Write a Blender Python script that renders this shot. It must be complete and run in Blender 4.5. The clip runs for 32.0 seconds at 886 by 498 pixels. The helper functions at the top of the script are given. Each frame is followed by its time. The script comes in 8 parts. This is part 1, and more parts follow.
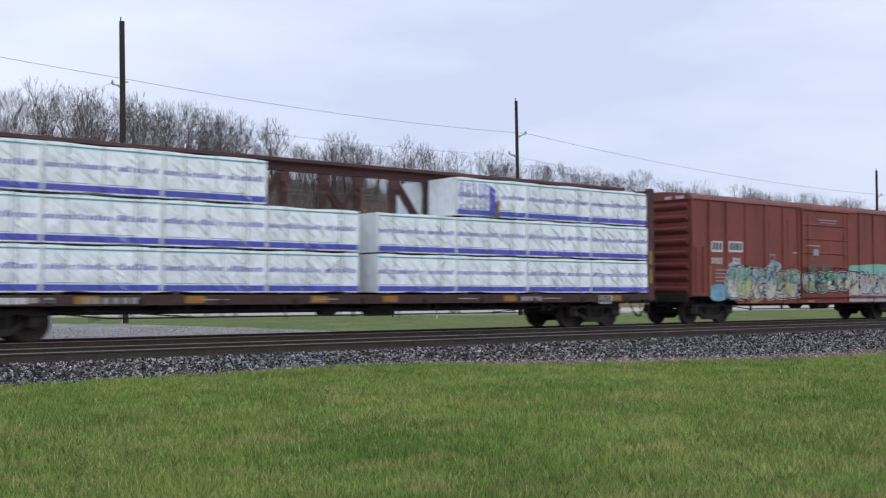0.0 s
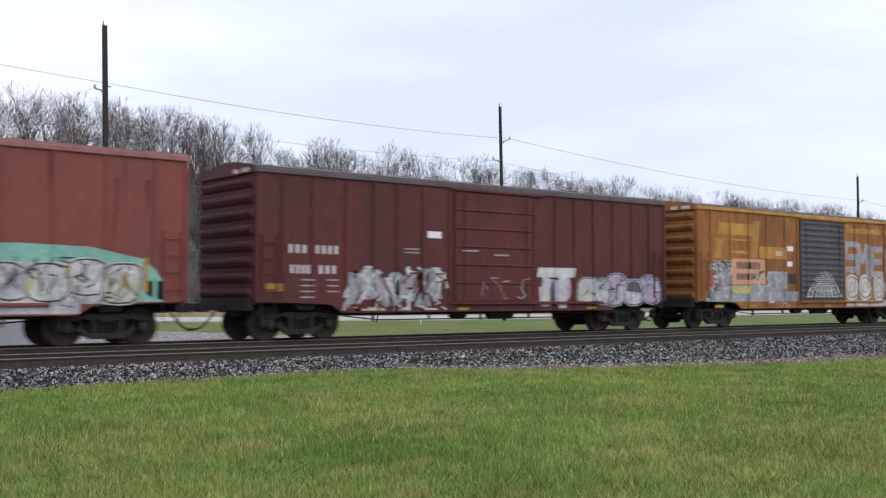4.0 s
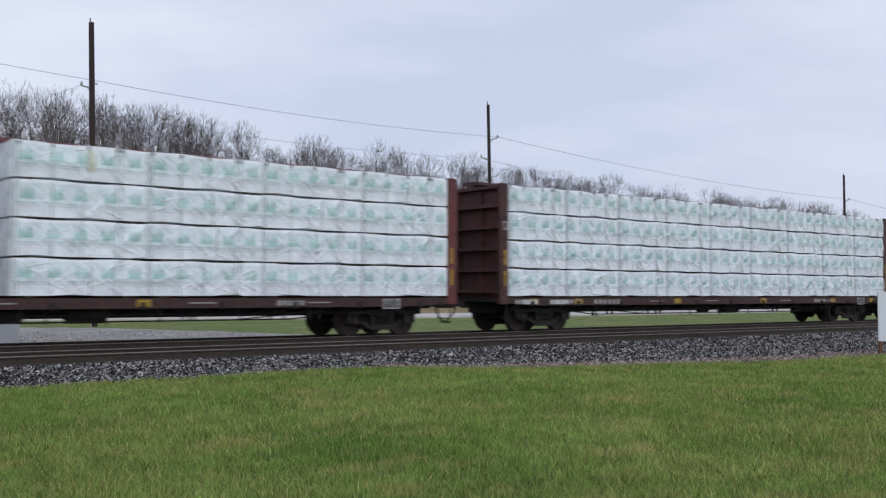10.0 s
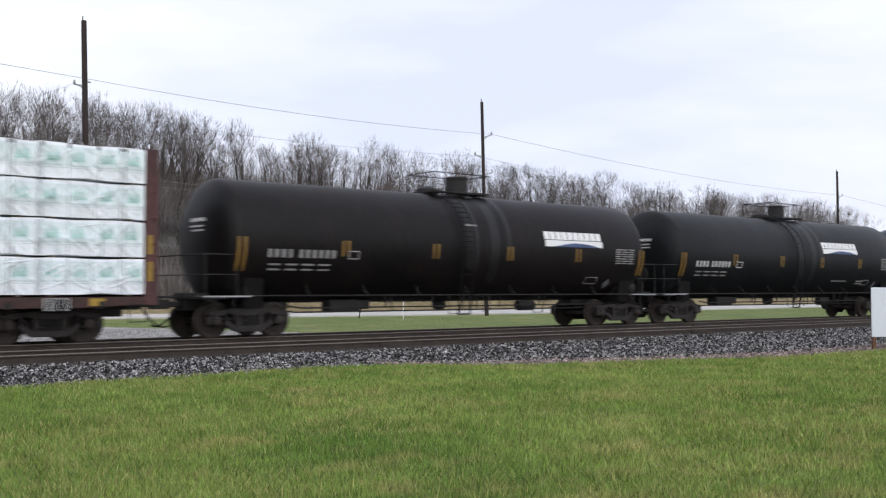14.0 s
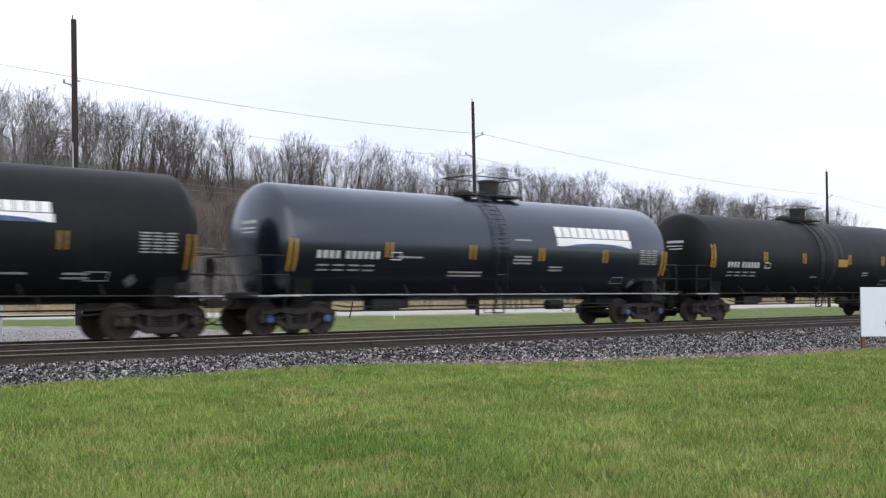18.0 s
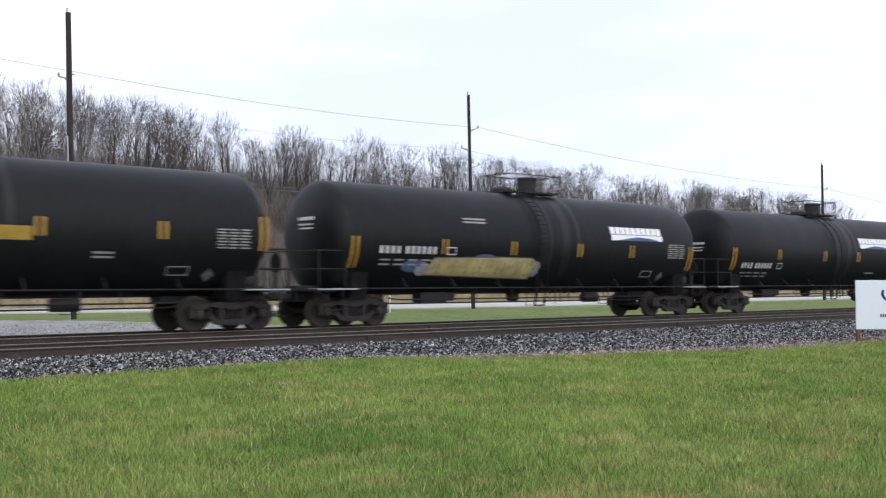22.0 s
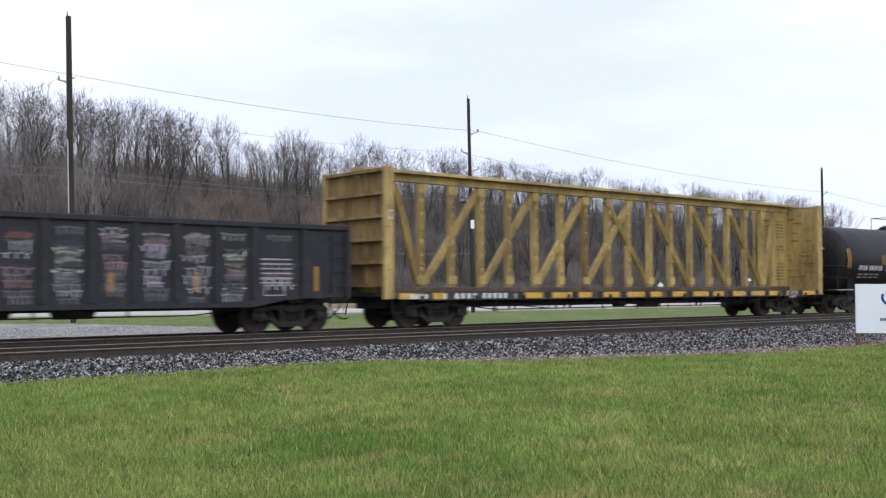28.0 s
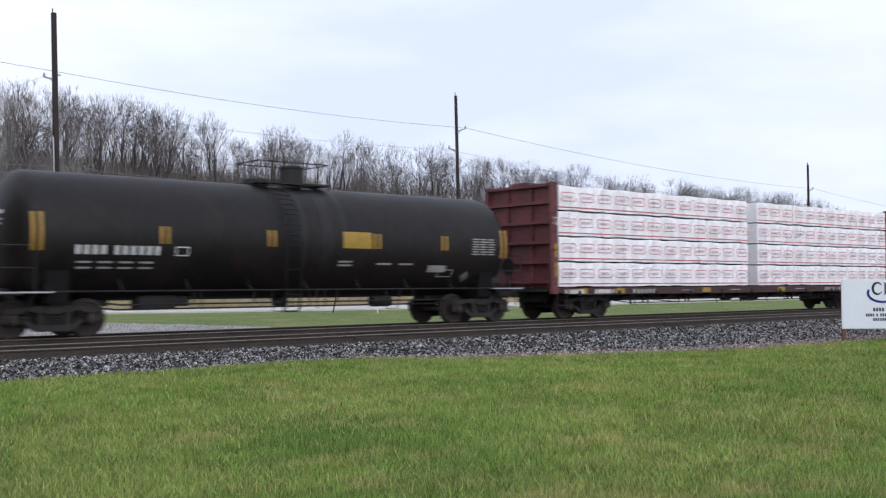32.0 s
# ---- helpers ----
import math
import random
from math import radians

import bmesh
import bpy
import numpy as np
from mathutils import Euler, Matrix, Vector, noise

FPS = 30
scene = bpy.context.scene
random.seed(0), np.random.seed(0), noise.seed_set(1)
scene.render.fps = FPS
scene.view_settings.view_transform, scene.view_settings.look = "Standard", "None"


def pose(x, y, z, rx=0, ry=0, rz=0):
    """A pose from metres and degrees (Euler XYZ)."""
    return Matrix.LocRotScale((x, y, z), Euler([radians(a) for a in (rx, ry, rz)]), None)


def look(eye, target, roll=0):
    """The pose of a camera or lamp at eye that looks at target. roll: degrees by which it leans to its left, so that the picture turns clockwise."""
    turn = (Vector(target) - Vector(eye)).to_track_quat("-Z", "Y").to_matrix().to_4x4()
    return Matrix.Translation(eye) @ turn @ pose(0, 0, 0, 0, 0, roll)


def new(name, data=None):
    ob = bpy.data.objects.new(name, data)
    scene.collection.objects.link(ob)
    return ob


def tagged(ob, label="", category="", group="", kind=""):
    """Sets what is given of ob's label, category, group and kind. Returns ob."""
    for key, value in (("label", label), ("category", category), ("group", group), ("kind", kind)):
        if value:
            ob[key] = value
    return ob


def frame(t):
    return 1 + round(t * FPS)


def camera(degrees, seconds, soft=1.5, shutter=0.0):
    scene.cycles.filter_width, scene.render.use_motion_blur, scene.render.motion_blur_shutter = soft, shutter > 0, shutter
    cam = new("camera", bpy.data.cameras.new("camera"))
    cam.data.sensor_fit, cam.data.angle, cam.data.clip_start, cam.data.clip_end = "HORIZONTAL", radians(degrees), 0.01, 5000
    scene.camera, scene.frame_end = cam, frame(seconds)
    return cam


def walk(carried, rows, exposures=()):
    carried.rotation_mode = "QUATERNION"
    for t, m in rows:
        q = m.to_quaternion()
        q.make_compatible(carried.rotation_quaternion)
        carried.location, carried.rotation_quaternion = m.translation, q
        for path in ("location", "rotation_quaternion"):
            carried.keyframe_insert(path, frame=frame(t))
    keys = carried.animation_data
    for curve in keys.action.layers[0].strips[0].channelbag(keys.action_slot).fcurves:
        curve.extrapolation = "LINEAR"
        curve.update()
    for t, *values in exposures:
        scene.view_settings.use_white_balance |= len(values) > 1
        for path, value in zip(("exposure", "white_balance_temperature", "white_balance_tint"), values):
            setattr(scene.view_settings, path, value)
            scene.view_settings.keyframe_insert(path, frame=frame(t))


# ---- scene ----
# camera: stands on the lawn, hand-held, slowly panning right
EYE = (0.0, 0.0, 1.2)
cam = camera(46.3, 32.0, soft=1.3, shutter=0.5)
ROWS = """0 2.24 -0.15 -37.55; 0.5 2.34 -0.09 -37.75; 1 2.46 -0.05 -37.96; 1.5 2.49 -0.09 -38.16; 2 2.52 -0.03 -38.26; 2.5 2.50 -0.05 -38.35; 3 2.54 -0.16 -38.42; 3.5 2.53 -0.13 -38.45; 5.5 2.55 -0.17 -38.36; 6 2.53 -0.14 -38.37; 6.5 2.57 -0.19 -38.42; 7 2.55 -0.26 -38.48; 7.5 2.51 -0.17 -38.48; 8 2.46 -0.14 -38.53; 8.5 2.41 -0.18 -38.68; 9 2.39 -0.20 -38.79; 9.5 2.42 -0.21 -38.96; 10 2.43 -0.15 -39.10; 10.5 2.44 -0.03 -39.21; 11 2.41 0.08 -39.26; 11.5 2.34 0.11 -39.26; 12 2.30 0.13 -39.27; 12.5 2.28 0.17 -39.26; 13 2.28 0.11 -39.30; 13.5 2.29 0.09 -39.35; 14 2.29 0.07 -39.41; 14.5 2.29 -0.05 -39.50; 16.5 2.37 0.04 -39.83; 17 2.35 0.10 -39.86; 17.5 2.31 0.06 -39.88; 18 2.27 0.06 -39.92; 18.5 2.25 0.02 -39.89; 19 2.21 0.08 -39.92; 19.5 2.20 0.13 -39.91; 20 2.12 0.17 -39.96; 20.5 2.03 0.27 -39.99; 21 1.96 0.22 -40.06; 21.5 1.92 0.18 -40.14; 22 1.91 0.13 -40.15; 22.5 1.92 0.12 -40.14; 23 1.96 0.13 -40.15; 23.5 2.02 0.10 -40.16; 24 2.11 0.07 -40.15; 24.5 2.15 0.12 -40.16; 26.5 2.09 0.12 -40.12; 27 2.06 0.13 -40.12; 27.5 2.10 0.10 -40.14; 28 2.11 0.10 -40.16; 28.5 2.16 0.08 -40.15; 29 2.17 0.13 -40.20; 29.5 2.17 0.13 -40.24; 30 2.15 0.21 -40.29; 30.5 2.12 0.28 -40.44; 31 2.05 0.31 -40.55; 31.5 2.00 0.28 -40.70; 32 1.94 0.26 -40.83;"""
walk(cam, [(float(a), pose(*EYE, 90 + float(b), float(c), float(d))) for a, b, c, d in (r.split() for r in ROWS.split(";") if r.strip())],
     exposures=[(0, -0.04, 6100, 10), (1.2, -0.02, 6200, 10), (2.2, 0.11, 6300, 10), (5.8, 0.22, 6350, 10), (7.2, 0.02, 6300, 10), (8.3, -0.15, 6200, 10), (13.5, -0.22, 6200, 10), (14.1, 0.27, 6500, 10), (24.0, 0.41, 6250, 10), (28.0, 0.33, 6250, 10), (32, 0.23, 6200, 10)])

# ---- light: bright overcast sky ----
world = bpy.data.worlds.new("overcast_sky")
scene.world = world
world.use_nodes = True
wn, wl = world.node_tree.nodes, world.node_tree.links
wn.clear()
w_out, w_bg = wn.new("ShaderNodeOutputWorld"), wn.new("ShaderNodeBackground")
w_sky = wn.new("ShaderNodeTexSky")
w_sky.sky_type, w_sky.sun_disc = "NISHITA", False
w_sky.sun_elevation, w_sky.sun_rotation = radians(28), radians(197)
w_sky.air_density, w_sky.dust_density = 1.0, 3.0
w_co, w_no, w_ra, w_mx = wn.new("ShaderNodeTexCoord"), wn.new("ShaderNodeTexNoise"), wn.new("ShaderNodeValToRGB"), wn.new("ShaderNodeMix")
w_mp = wn.new("ShaderNodeMapping")
w_mp.inputs["Scale"].default_value = (1.0, 1.0, 4.0)
w_no.inputs["Scale"].default_value, w_no.inputs["Detail"].default_value = 2.2, 5
w_ra.color_ramp.elements[0].position, w_ra.color_ramp.elements[0].color = 0.34, (8.85, 9.45, 11.5, 1)
w_ra.color_ramp.elements[1].position, w_ra.color_ramp.elements[1].color = 0.64, (11.75, 12.0, 13.25, 1)
w_mx.data_type, w_mx.inputs[0].default_value = "RGBA", 0.88
wl.new(w_co.outputs["Generated"], w_mp.inputs["Vector"])
wl.new(w_mp.outputs[0], w_no.inputs["Vector"])
wl.new(w_no.outputs[0], w_ra.inputs[0])
wl.new(w_sky.outputs[0], w_mx.inputs[6])
wl.new(w_ra.outputs[0], w_mx.inputs[7])
wl.new(w_mx.outputs[2], w_bg.inputs["Color"])
wl.new(w_bg.outputs[0], w_out.inputs["Surface"])
w_bg.inputs["Strength"].default_value = 0.084
sun = new("sun", bpy.data.lights.new("sun", "SUN"))
sun.data.energy, sun.data.angle, sun.data.color = 1.0, radians(75), (1.0, 0.97, 0.92)
sun.matrix_world = look((-8, -40, 27), (8, 10, 0))


# ---- materials ----
def mat(name, base, rough=0.7, metal=0.0, var=0.25, scale=1.5, fine=18.0, bump=0.15, tint=None, rand=0.0, coat=0.0, stretch=(1, 1, 1), dirt=None, spec=0.5):
    """Principled surface with broad stains, fine grain and relief. tint: colour that the broad stains lean to; dirt: a second one from a finer noise."""
    m = bpy.data.materials.new(name)
    m.use_nodes = True
    n, l = m.node_tree.nodes, m.node_tree.links
    p = n["Principled BSDF"]
    co, mp = n.new("ShaderNodeTexCoord"), n.new("ShaderNodeMapping")
    mp.inputs["Scale"].default_value = stretch
    l.new(co.outputs["Object"], mp.inputs["Vector"])
    a, b = n.new("ShaderNodeTexNoise"), n.new("ShaderNodeTexNoise")
    a.inputs["Scale"].default_value, a.inputs["Detail"].default_value = scale, 5
    b.inputs["Scale"].default_value, b.inputs["Detail"].default_value = fine, 4
    for t in (a, b):
        l.new(mp.outputs[0], t.inputs["Vector"])
    dark = tuple(c * (1 - var) for c in base)
    lite = tuple(min(1, c * (1 + var)) for c in base)
    r1 = n.new("ShaderNodeValToRGB")
    r1.color_ramp.elements[0].position, r1.color_ramp.elements[0].color = 0.3, (*dark, 1)
    r1.color_ramp.elements[1].position, r1.color_ramp.elements[1].color = 0.7, (*(tint or lite), 1)
    l.new(a.outputs[0], r1.inputs[0])
    r2 = n.new("ShaderNodeValToRGB")
    r2.color_ramp.elements[0].position, r2.color_ramp.elements[0].color = 0.3, (1 - var, 1 - var, 1 - var, 1)
    r2.color_ramp.elements[1].position, r2.color_ramp.elements[1].color = 0.7, (1 + var * 0.6,) * 3 + (1,)
    l.new(b.outputs[0], r2.inputs[0])
    mul = n.new("ShaderNodeMix")
    mul.data_type, mul.blend_type, mul.inputs[0].default_value = "RGBA", "MULTIPLY", 1.0
    l.new(r1.outputs[0], mul.inputs[6])
    l.new(r2.outputs[0], mul.inputs[7])
    col = mul.outputs[2]
    if dirt:
        c = n.new("ShaderNodeTexNoise")
        c.inputs["Scale"].default_value, c.inputs["Detail"].default_value, c.inputs["Roughness"].default_value = scale * 3.1, 6, 0.7
        l.new(mp.outputs[0], c.inputs["Vector"])
        r3 = n.new("ShaderNodeValToRGB")
        r3.color_ramp.elements[0].position, r3.color_ramp.elements[0].color = 0.52, (0, 0, 0, 1)
        r3.color_ramp.elements[1].position, r3.color_ramp.elements[1].color = 0.7, (0.8, 0.8, 0.8, 1)
        l.new(c.outputs[0], r3.inputs[0])
        dm = n.new("ShaderNodeMix")
        dm.data_type = "RGBA"
        l.new(r3.outputs[0], dm.inputs[0])
        l.new(col, dm.inputs[6])
        dm.inputs[7].default_value = (*dirt, 1)
        col = dm.outputs[2]
    if rand:
        oi, hs, ma = n.new("ShaderNodeObjectInfo"), n.new("ShaderNodeHueSaturation"), n.new("ShaderNodeMath")
        ma.operation = "MULTIPLY_ADD"
        ma.inputs[1].default_value, ma.inputs[2].default_value = rand, 1 - rand / 2
        l.new(oi.outputs["Random"], ma.inputs[0])
        l.new(ma.outputs[0], hs.inputs["Value"])
        l.new(col, hs.inputs["Color"])
        col = hs.outputs[0]
    l.new(col, p.inputs["Base Color"])
    rr = n.new("ShaderNodeMath")
    rr.operation = "MULTIPLY_ADD"
    rr.inputs[1].default_value, rr.inputs[2].default_value = 0.3, rough - 0.15
    l.new(a.outputs[0], rr.inputs[0])
    l.new(rr.outputs[0], p.inputs["Roughness"])
    p.inputs["Metallic"].default_value, p.inputs["Coat Weight"].default_value = metal, coat
    p.inputs["Specular IOR Level"].default_value = spec
    if bump:
        bu = n.new("ShaderNodeBump")
        bu.inputs["Strength"].default_value, bu.inputs["Distance"].default_value = bump, 0.02
        l.new(b.outputs[0], bu.inputs["Height"])
        l.new(bu.outputs[0], p.inputs["Normal"])
    return m


def island(m, amount=0.5, power=1.0):
    """Vary a joined mass piece by piece; power above 1: mostly dark pieces, a few pale ones."""
    n, l = m.node_tree.nodes, m.node_tree.links
    p = n["Principled BSDF"]
    link = p.inputs["Base Color"].links[0]
    src = link.from_socket
    g, ma, hs = n.new("ShaderNodeNewGeometry"), n.new("ShaderNodeMath"), n.new("ShaderNodeHueSaturation")
    ma.operation = "MULTIPLY_ADD"
    ma.inputs[1].default_value, ma.inputs[2].default_value = amount * (1 + power), 1 - amount
    pw = n.new("ShaderNodeMath")
    pw.operation = "POWER"
    pw.inputs[1].default_value = power
    l.new(g.outputs["Random Per Island"], pw.inputs[0])
    l.new(pw.outputs[0], ma.inputs[0])
    l.new(ma.outputs[0], hs.inputs["Value"])
    l.new(src, hs.inputs["Color"])
    l.new(hs.outputs[0], p.inputs["Base Color"])
    return m


M = {}
M["grass"] = mat("grass", (0.174, 0.300, 0.058), 0.8, var=0.27, scale=0.42, fine=2.9, bump=0.0, tint=(0.262, 0.350, 0.088), dirt=(0.44, 0.355, 0.16), spec=0.12)
M["straw"] = mat("pale_dry_grass", (0.52, 0.45, 0.19), 0.8, var=0.2, scale=0.6, fine=6.0, bump=0.0, tint=(0.36, 0.36, 0.14), spec=0.1)
M["soil"] = mat("lawn_thatch", (0.138, 0.208, 0.055), 0.95, var=0.18, scale=0.33, fine=9.0, bump=0.5, tint=(0.19, 0.215, 0.075), dirt=(0.25, 0.21, 0.11), spec=0.1)
M["far_grass"] = mat("far_grass", (0.132, 0.190, 0.050), 0.9, var=0.2, scale=0.12, fine=2.5, bump=0.3, tint=(0.162, 0.195, 0.062), dirt=(0.25, 0.225, 0.11), spec=0.15)
M["ballast"] = island(mat("ballast_stone", (0.138, 0.134, 0.132), 0.9, var=0.3, scale=3.0, fine=40.0, bump=0.3, spec=0.1), 0.88, 3.4)
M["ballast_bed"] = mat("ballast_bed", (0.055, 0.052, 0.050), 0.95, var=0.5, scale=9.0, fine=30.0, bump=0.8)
M["pink"] = island(mat("pink_gravel", (0.24, 0.185, 0.17), 0.95, var=0.3, scale=6.0, fine=40.0, bump=0.3), 0.6, 2.0)
M["lot"] = mat("pale_gravel", (0.30, 0.288, 0.268), 0.95, var=0.32, scale=0.45, fine=7.0, bump=0.8, tint=(0.365, 0.348, 0.325), dirt=(0.20, 0.195, 0.18))
M["pebble"] = island(mat("pale_pebbles", (0.30, 0.295, 0.29), 0.95, var=0.2, scale=3.0, fine=20.0, bump=0.2), 0.5, 1.4)
M["road"] = mat("pale_concrete_road", (0.48, 0.46, 0.43), 0.85, var=0.15, scale=0.4, fine=12.0, bump=0.2)
M["leaf_litter"] = mat("leaf_litter", (0.098, 0.090, 0.082), 0.95, var=0.45, scale=0.22, fine=2.2, bump=0.6, tint=(0.138, 0.126, 0.114), dirt=(0.05, 0.045, 0.038), spec=0.1)
M["dry_bank"] = mat("dry_grass_bank", (0.27, 0.215, 0.12), 0.95, var=0.3, scale=0.3, fine=3.0, bump=0.6, tint=(0.32, 0.26, 0.15), dirt=(0.16, 0.15, 0.07), spec=0.1)
M["rail"] = mat("rusty_rail", (0.043, 0.033, 0.026), 0.75, 0.2, var=0.35, scale=3.0, fine=30.0)
M["rail_head"] = mat("worn_rail_head", (0.20, 0.17, 0.15), 0.55, 0.3, var=0.15, scale=2.0, fine=30.0, bump=0.05)
M["tie"] = mat("creosoted_tie", (0.04, 0.032, 0.028), 0.9, var=0.4, scale=3.0, fine=25.0, bump=0.5, rand=0.4)
M["pole"] = mat("dark_creosoted_wood", (0.032, 0.022, 0.02), 0.9, var=0.35, scale=1.5, fine=14.0, stretch=(3, 3, 0.4), bump=0.4)
M["galv"] = mat("galvanised_steel", (0.40, 0.41, 0.42), 0.5, 0.4, var=0.15)
M["wire"] = mat("weathered_wire", (0.10, 0.10, 0.11), 0.6, 0.2, var=0.1)
M["pale_wire"] = mat("pale_grey_cable", (0.24, 0.24, 0.24), 0.6, var=0.1)
M["white"] = mat("white_paint", (0.78, 0.79, 0.80), 0.55, var=0.06, scale=0.8)
M["sign_face"] = mat("white_sign_panel", (0.66, 0.70, 0.76), 0.45, var=0.03, scale=0.6, bump=0.02)
M["sign_ink"] = mat("dark_sign_ink", (0.03, 0.035, 0.06), 0.5, var=0.1)
M["sign_blue"] = mat("blue_sign_ink", (0.02, 0.03, 0.30), 0.5, var=0.1)
M["post"] = mat("brown_wood_post", (0.15, 0.075, 0.045), 0.85, var=0.3, fine=30.0)
M["bark"] = mat("grey_brown_bark", (0.062, 0.054, 0.050), 0.95, var=0.35, scale=0.5, fine=6.0, bump=0.4, rand=0.5, spec=0.1)
M["twig"] = mat("bare_twigs", (0.118, 0.105, 0.099), 0.95, var=0.3, scale=0.3, fine=3.0, bump=0.0, rand=0.5, spec=0.1)
M["brush"] = mat("dry_brush", (0.13, 0.117, 0.107), 0.95, var=0.35, scale=0.1, fine=1.0, bump=0.0, tint=(0.16, 0.142, 0.129), spec=0.1)
M["thicket"] = mat("pale_sapling_bark", (0.178, 0.162, 0.152), 0.95, var=0.35, scale=0.06, fine=0.6, bump=0.0, tint=(0.22, 0.198, 0.184), spec=0.1)
M["sapling"] = island(mat("sapling_stems", (0.105, 0.092, 0.085), 0.95, var=0.35, scale=0.08, fine=0.8, bump=0.0, tint=(0.145, 0.127, 0.115), spec=0.1), 0.4)
M["pale_twig"] = mat("pale_grey_twigs", (0.21, 0.196, 0.188), 0.95, var=0.3, scale=0.3, fine=3.0, bump=0.0, rand=0.4, spec=0.1)
M["russet"] = mat("russet_shrub_stems", (0.225, 0.178, 0.150), 0.95, var=0.3, scale=0.3, fine=3.0, bump=0.0, rand=0.4, spec=0.1)
M["green_sign"] = mat("green_street_sign", (0.02, 0.22, 0.13), 0.5, var=0.1)
M["shed"] = mat("grey_metal_shed", (0.50, 0.51, 0.53), 0.55, 0.1, var=0.1)


# ---- mesh building ----
class B:
    """Collects vertices and faces of one mesh."""

    def __init__(self):
        self.v, self.f = [], []

    def quadring(self, rings, closed=True, caps=True):
        k = len(rings[0])
        o = len(self.v)
        for r in rings:
            self.v += [tuple(p) for p in r]
        for i in range(len(rings) - 1):
            for j in range(k if closed else k - 1):
                a, b = o + i * k + j, o + i * k + (j + 1) % k
                self.f.append((a, b, b + k, a + k))
        if caps:
            self.f.append(tuple(range(o + k - 1, o - 1, -1)))
            e = o + (len(rings) - 1) * k
            self.f.append(tuple(range(e, e + k)))
        return self

    def box(self, x0, x1, y0, y1, z0, z1, c=0.0):
        """A box, its four long edges (along x) and ends chamfered by c."""
        if c <= 0:
            return self.quadring([[(x, y0, z0), (x, y1, z0), (x, y1, z1), (x, y0, z1)] for x in (x0, x1)])
        sec = lambda x, d: [(x, y0 + d, z0 + c + 0), (x, y0 + c + d, z0 + d), (x, y1 - c - d, z0 + d), (x, y1 - d, z0 + c), (x, y1 - d, z1 - c), (x, y1 - c - d, z1 - d), (x, y0 + c + d, z1 - d), (x, y0 + d, z1 - c)]
        return self.quadring([sec(x0, c * 0.7), sec(x0 + c, 0), sec(x1 - c, 0), sec(x1, c * 0.7)])

    def prism(self, pts, y0, y1):
        """A profile of (x, z) pushed along y."""
        return self.quadring([[(x, y0, z) for x, z in pts], [(x, y1, z) for x, z in pts]])

    def prism_x(self, pts, x0, x1):
        """A profile of (y, z) pushed along x."""
        return self.quadring([[(x0, y, z) for y, z in pts], [(x1, y, z) for y, z in pts]])

    def tube(self, p0, p1, r0, r1=None, n=8, caps=True):
        r1 = r0 if r1 is None else r1
        p0, p1 = Vector(p0), Vector(p1)
        d = (p1 - p0)
        u = d.orthogonal().normalized()
        w = d.normalized().cross(u)
        ring = lambda p, r: [p + (u * math.cos(2 * math.pi * i / n) + w * math.sin(2 * math.pi * i / n)) * r for i in range(n)]
        return self.quadring([ring(p0, r0), ring(p1, r1)], caps=caps)

    def path(self, pts, r, n=6):
        """A rod bent along points, one unbroken tube."""
        pts = [Vector(p) for p in pts]
        rings, u = [], None
        for i, p in enumerate(pts):
            d = (pts[min(i + 1, len(pts) - 1)] - pts[max(i - 1, 0)]).normalized()
            if d.length < 0.5:
                d = (pts[min(i + 1, len(pts) - 1)] - p).normalized()
            u = d.orthogonal().normalized() if u is None else (u - d * u.dot(d)).normalized()
            w = d.cross(u)
            rings.append([p + (u * math.cos(2 * math.pi * k / n) + w * math.sin(2 * math.pi * k / n)) * r for k in range(n)])
        return self.quadring(rings)

    def lathe(self, prof, axis="x", n=32, at=(0, 0, 0), caps=True):
        """A profile of (along, radius) turned round x, y or z."""
        rings = []
        for a, r in prof:
            q = []
            for i in range(n):
                c, s = r * math.cos(2 * math.pi * i / n), r * math.sin(2 * math.pi * i / n)
                p = (a, c, s) if axis == "x" else (c, a, -s) if axis == "y" else (c, s, a)
                q.append((p[0] + at[0], p[1] + at[1], p[2] + at[2]))
            rings.append(q)
        return self.quadring(rings, caps=caps)

    def mesh(self, name, material, smooth=False):
        me = bpy.data.meshes.new(name)
        me.from_pydata(self.v, [], self.f)
        me.materials.append(material)
        me.validate()
        b = bmesh.new()
        b.from_mesh(me)
        bmesh.ops.recalc_face_normals(b, faces=b.faces)
        b.to_mesh(me)
        b.free()
        if smooth:
            me.polygons.foreach_set("use_smooth", [True] * len(me.polygons))
            me.set_sharp_from_angle(angle=radians(40))
        return me


def part(name, b, material, parent, label="", at=None, smooth=False):
    ob = new(name, b if isinstance(b, bpy.types.Mesh) else b.mesh(name, material, smooth))
    ob.parent = parent
    if at is not None:
        ob.matrix_basis = at if isinstance(at, Matrix) else Matrix.Translation(at)
    if label:
        tagged(ob, label)
    return ob


def thing(name, label, category, at=(0, 0, 0), group=""):
    ob = new(name)
    ob.empty_display_size = 0.2
    ob.matrix_basis = at if isinstance(at, Matrix) else Matrix.Translation(at)
    return tagged(ob, label, category, group)


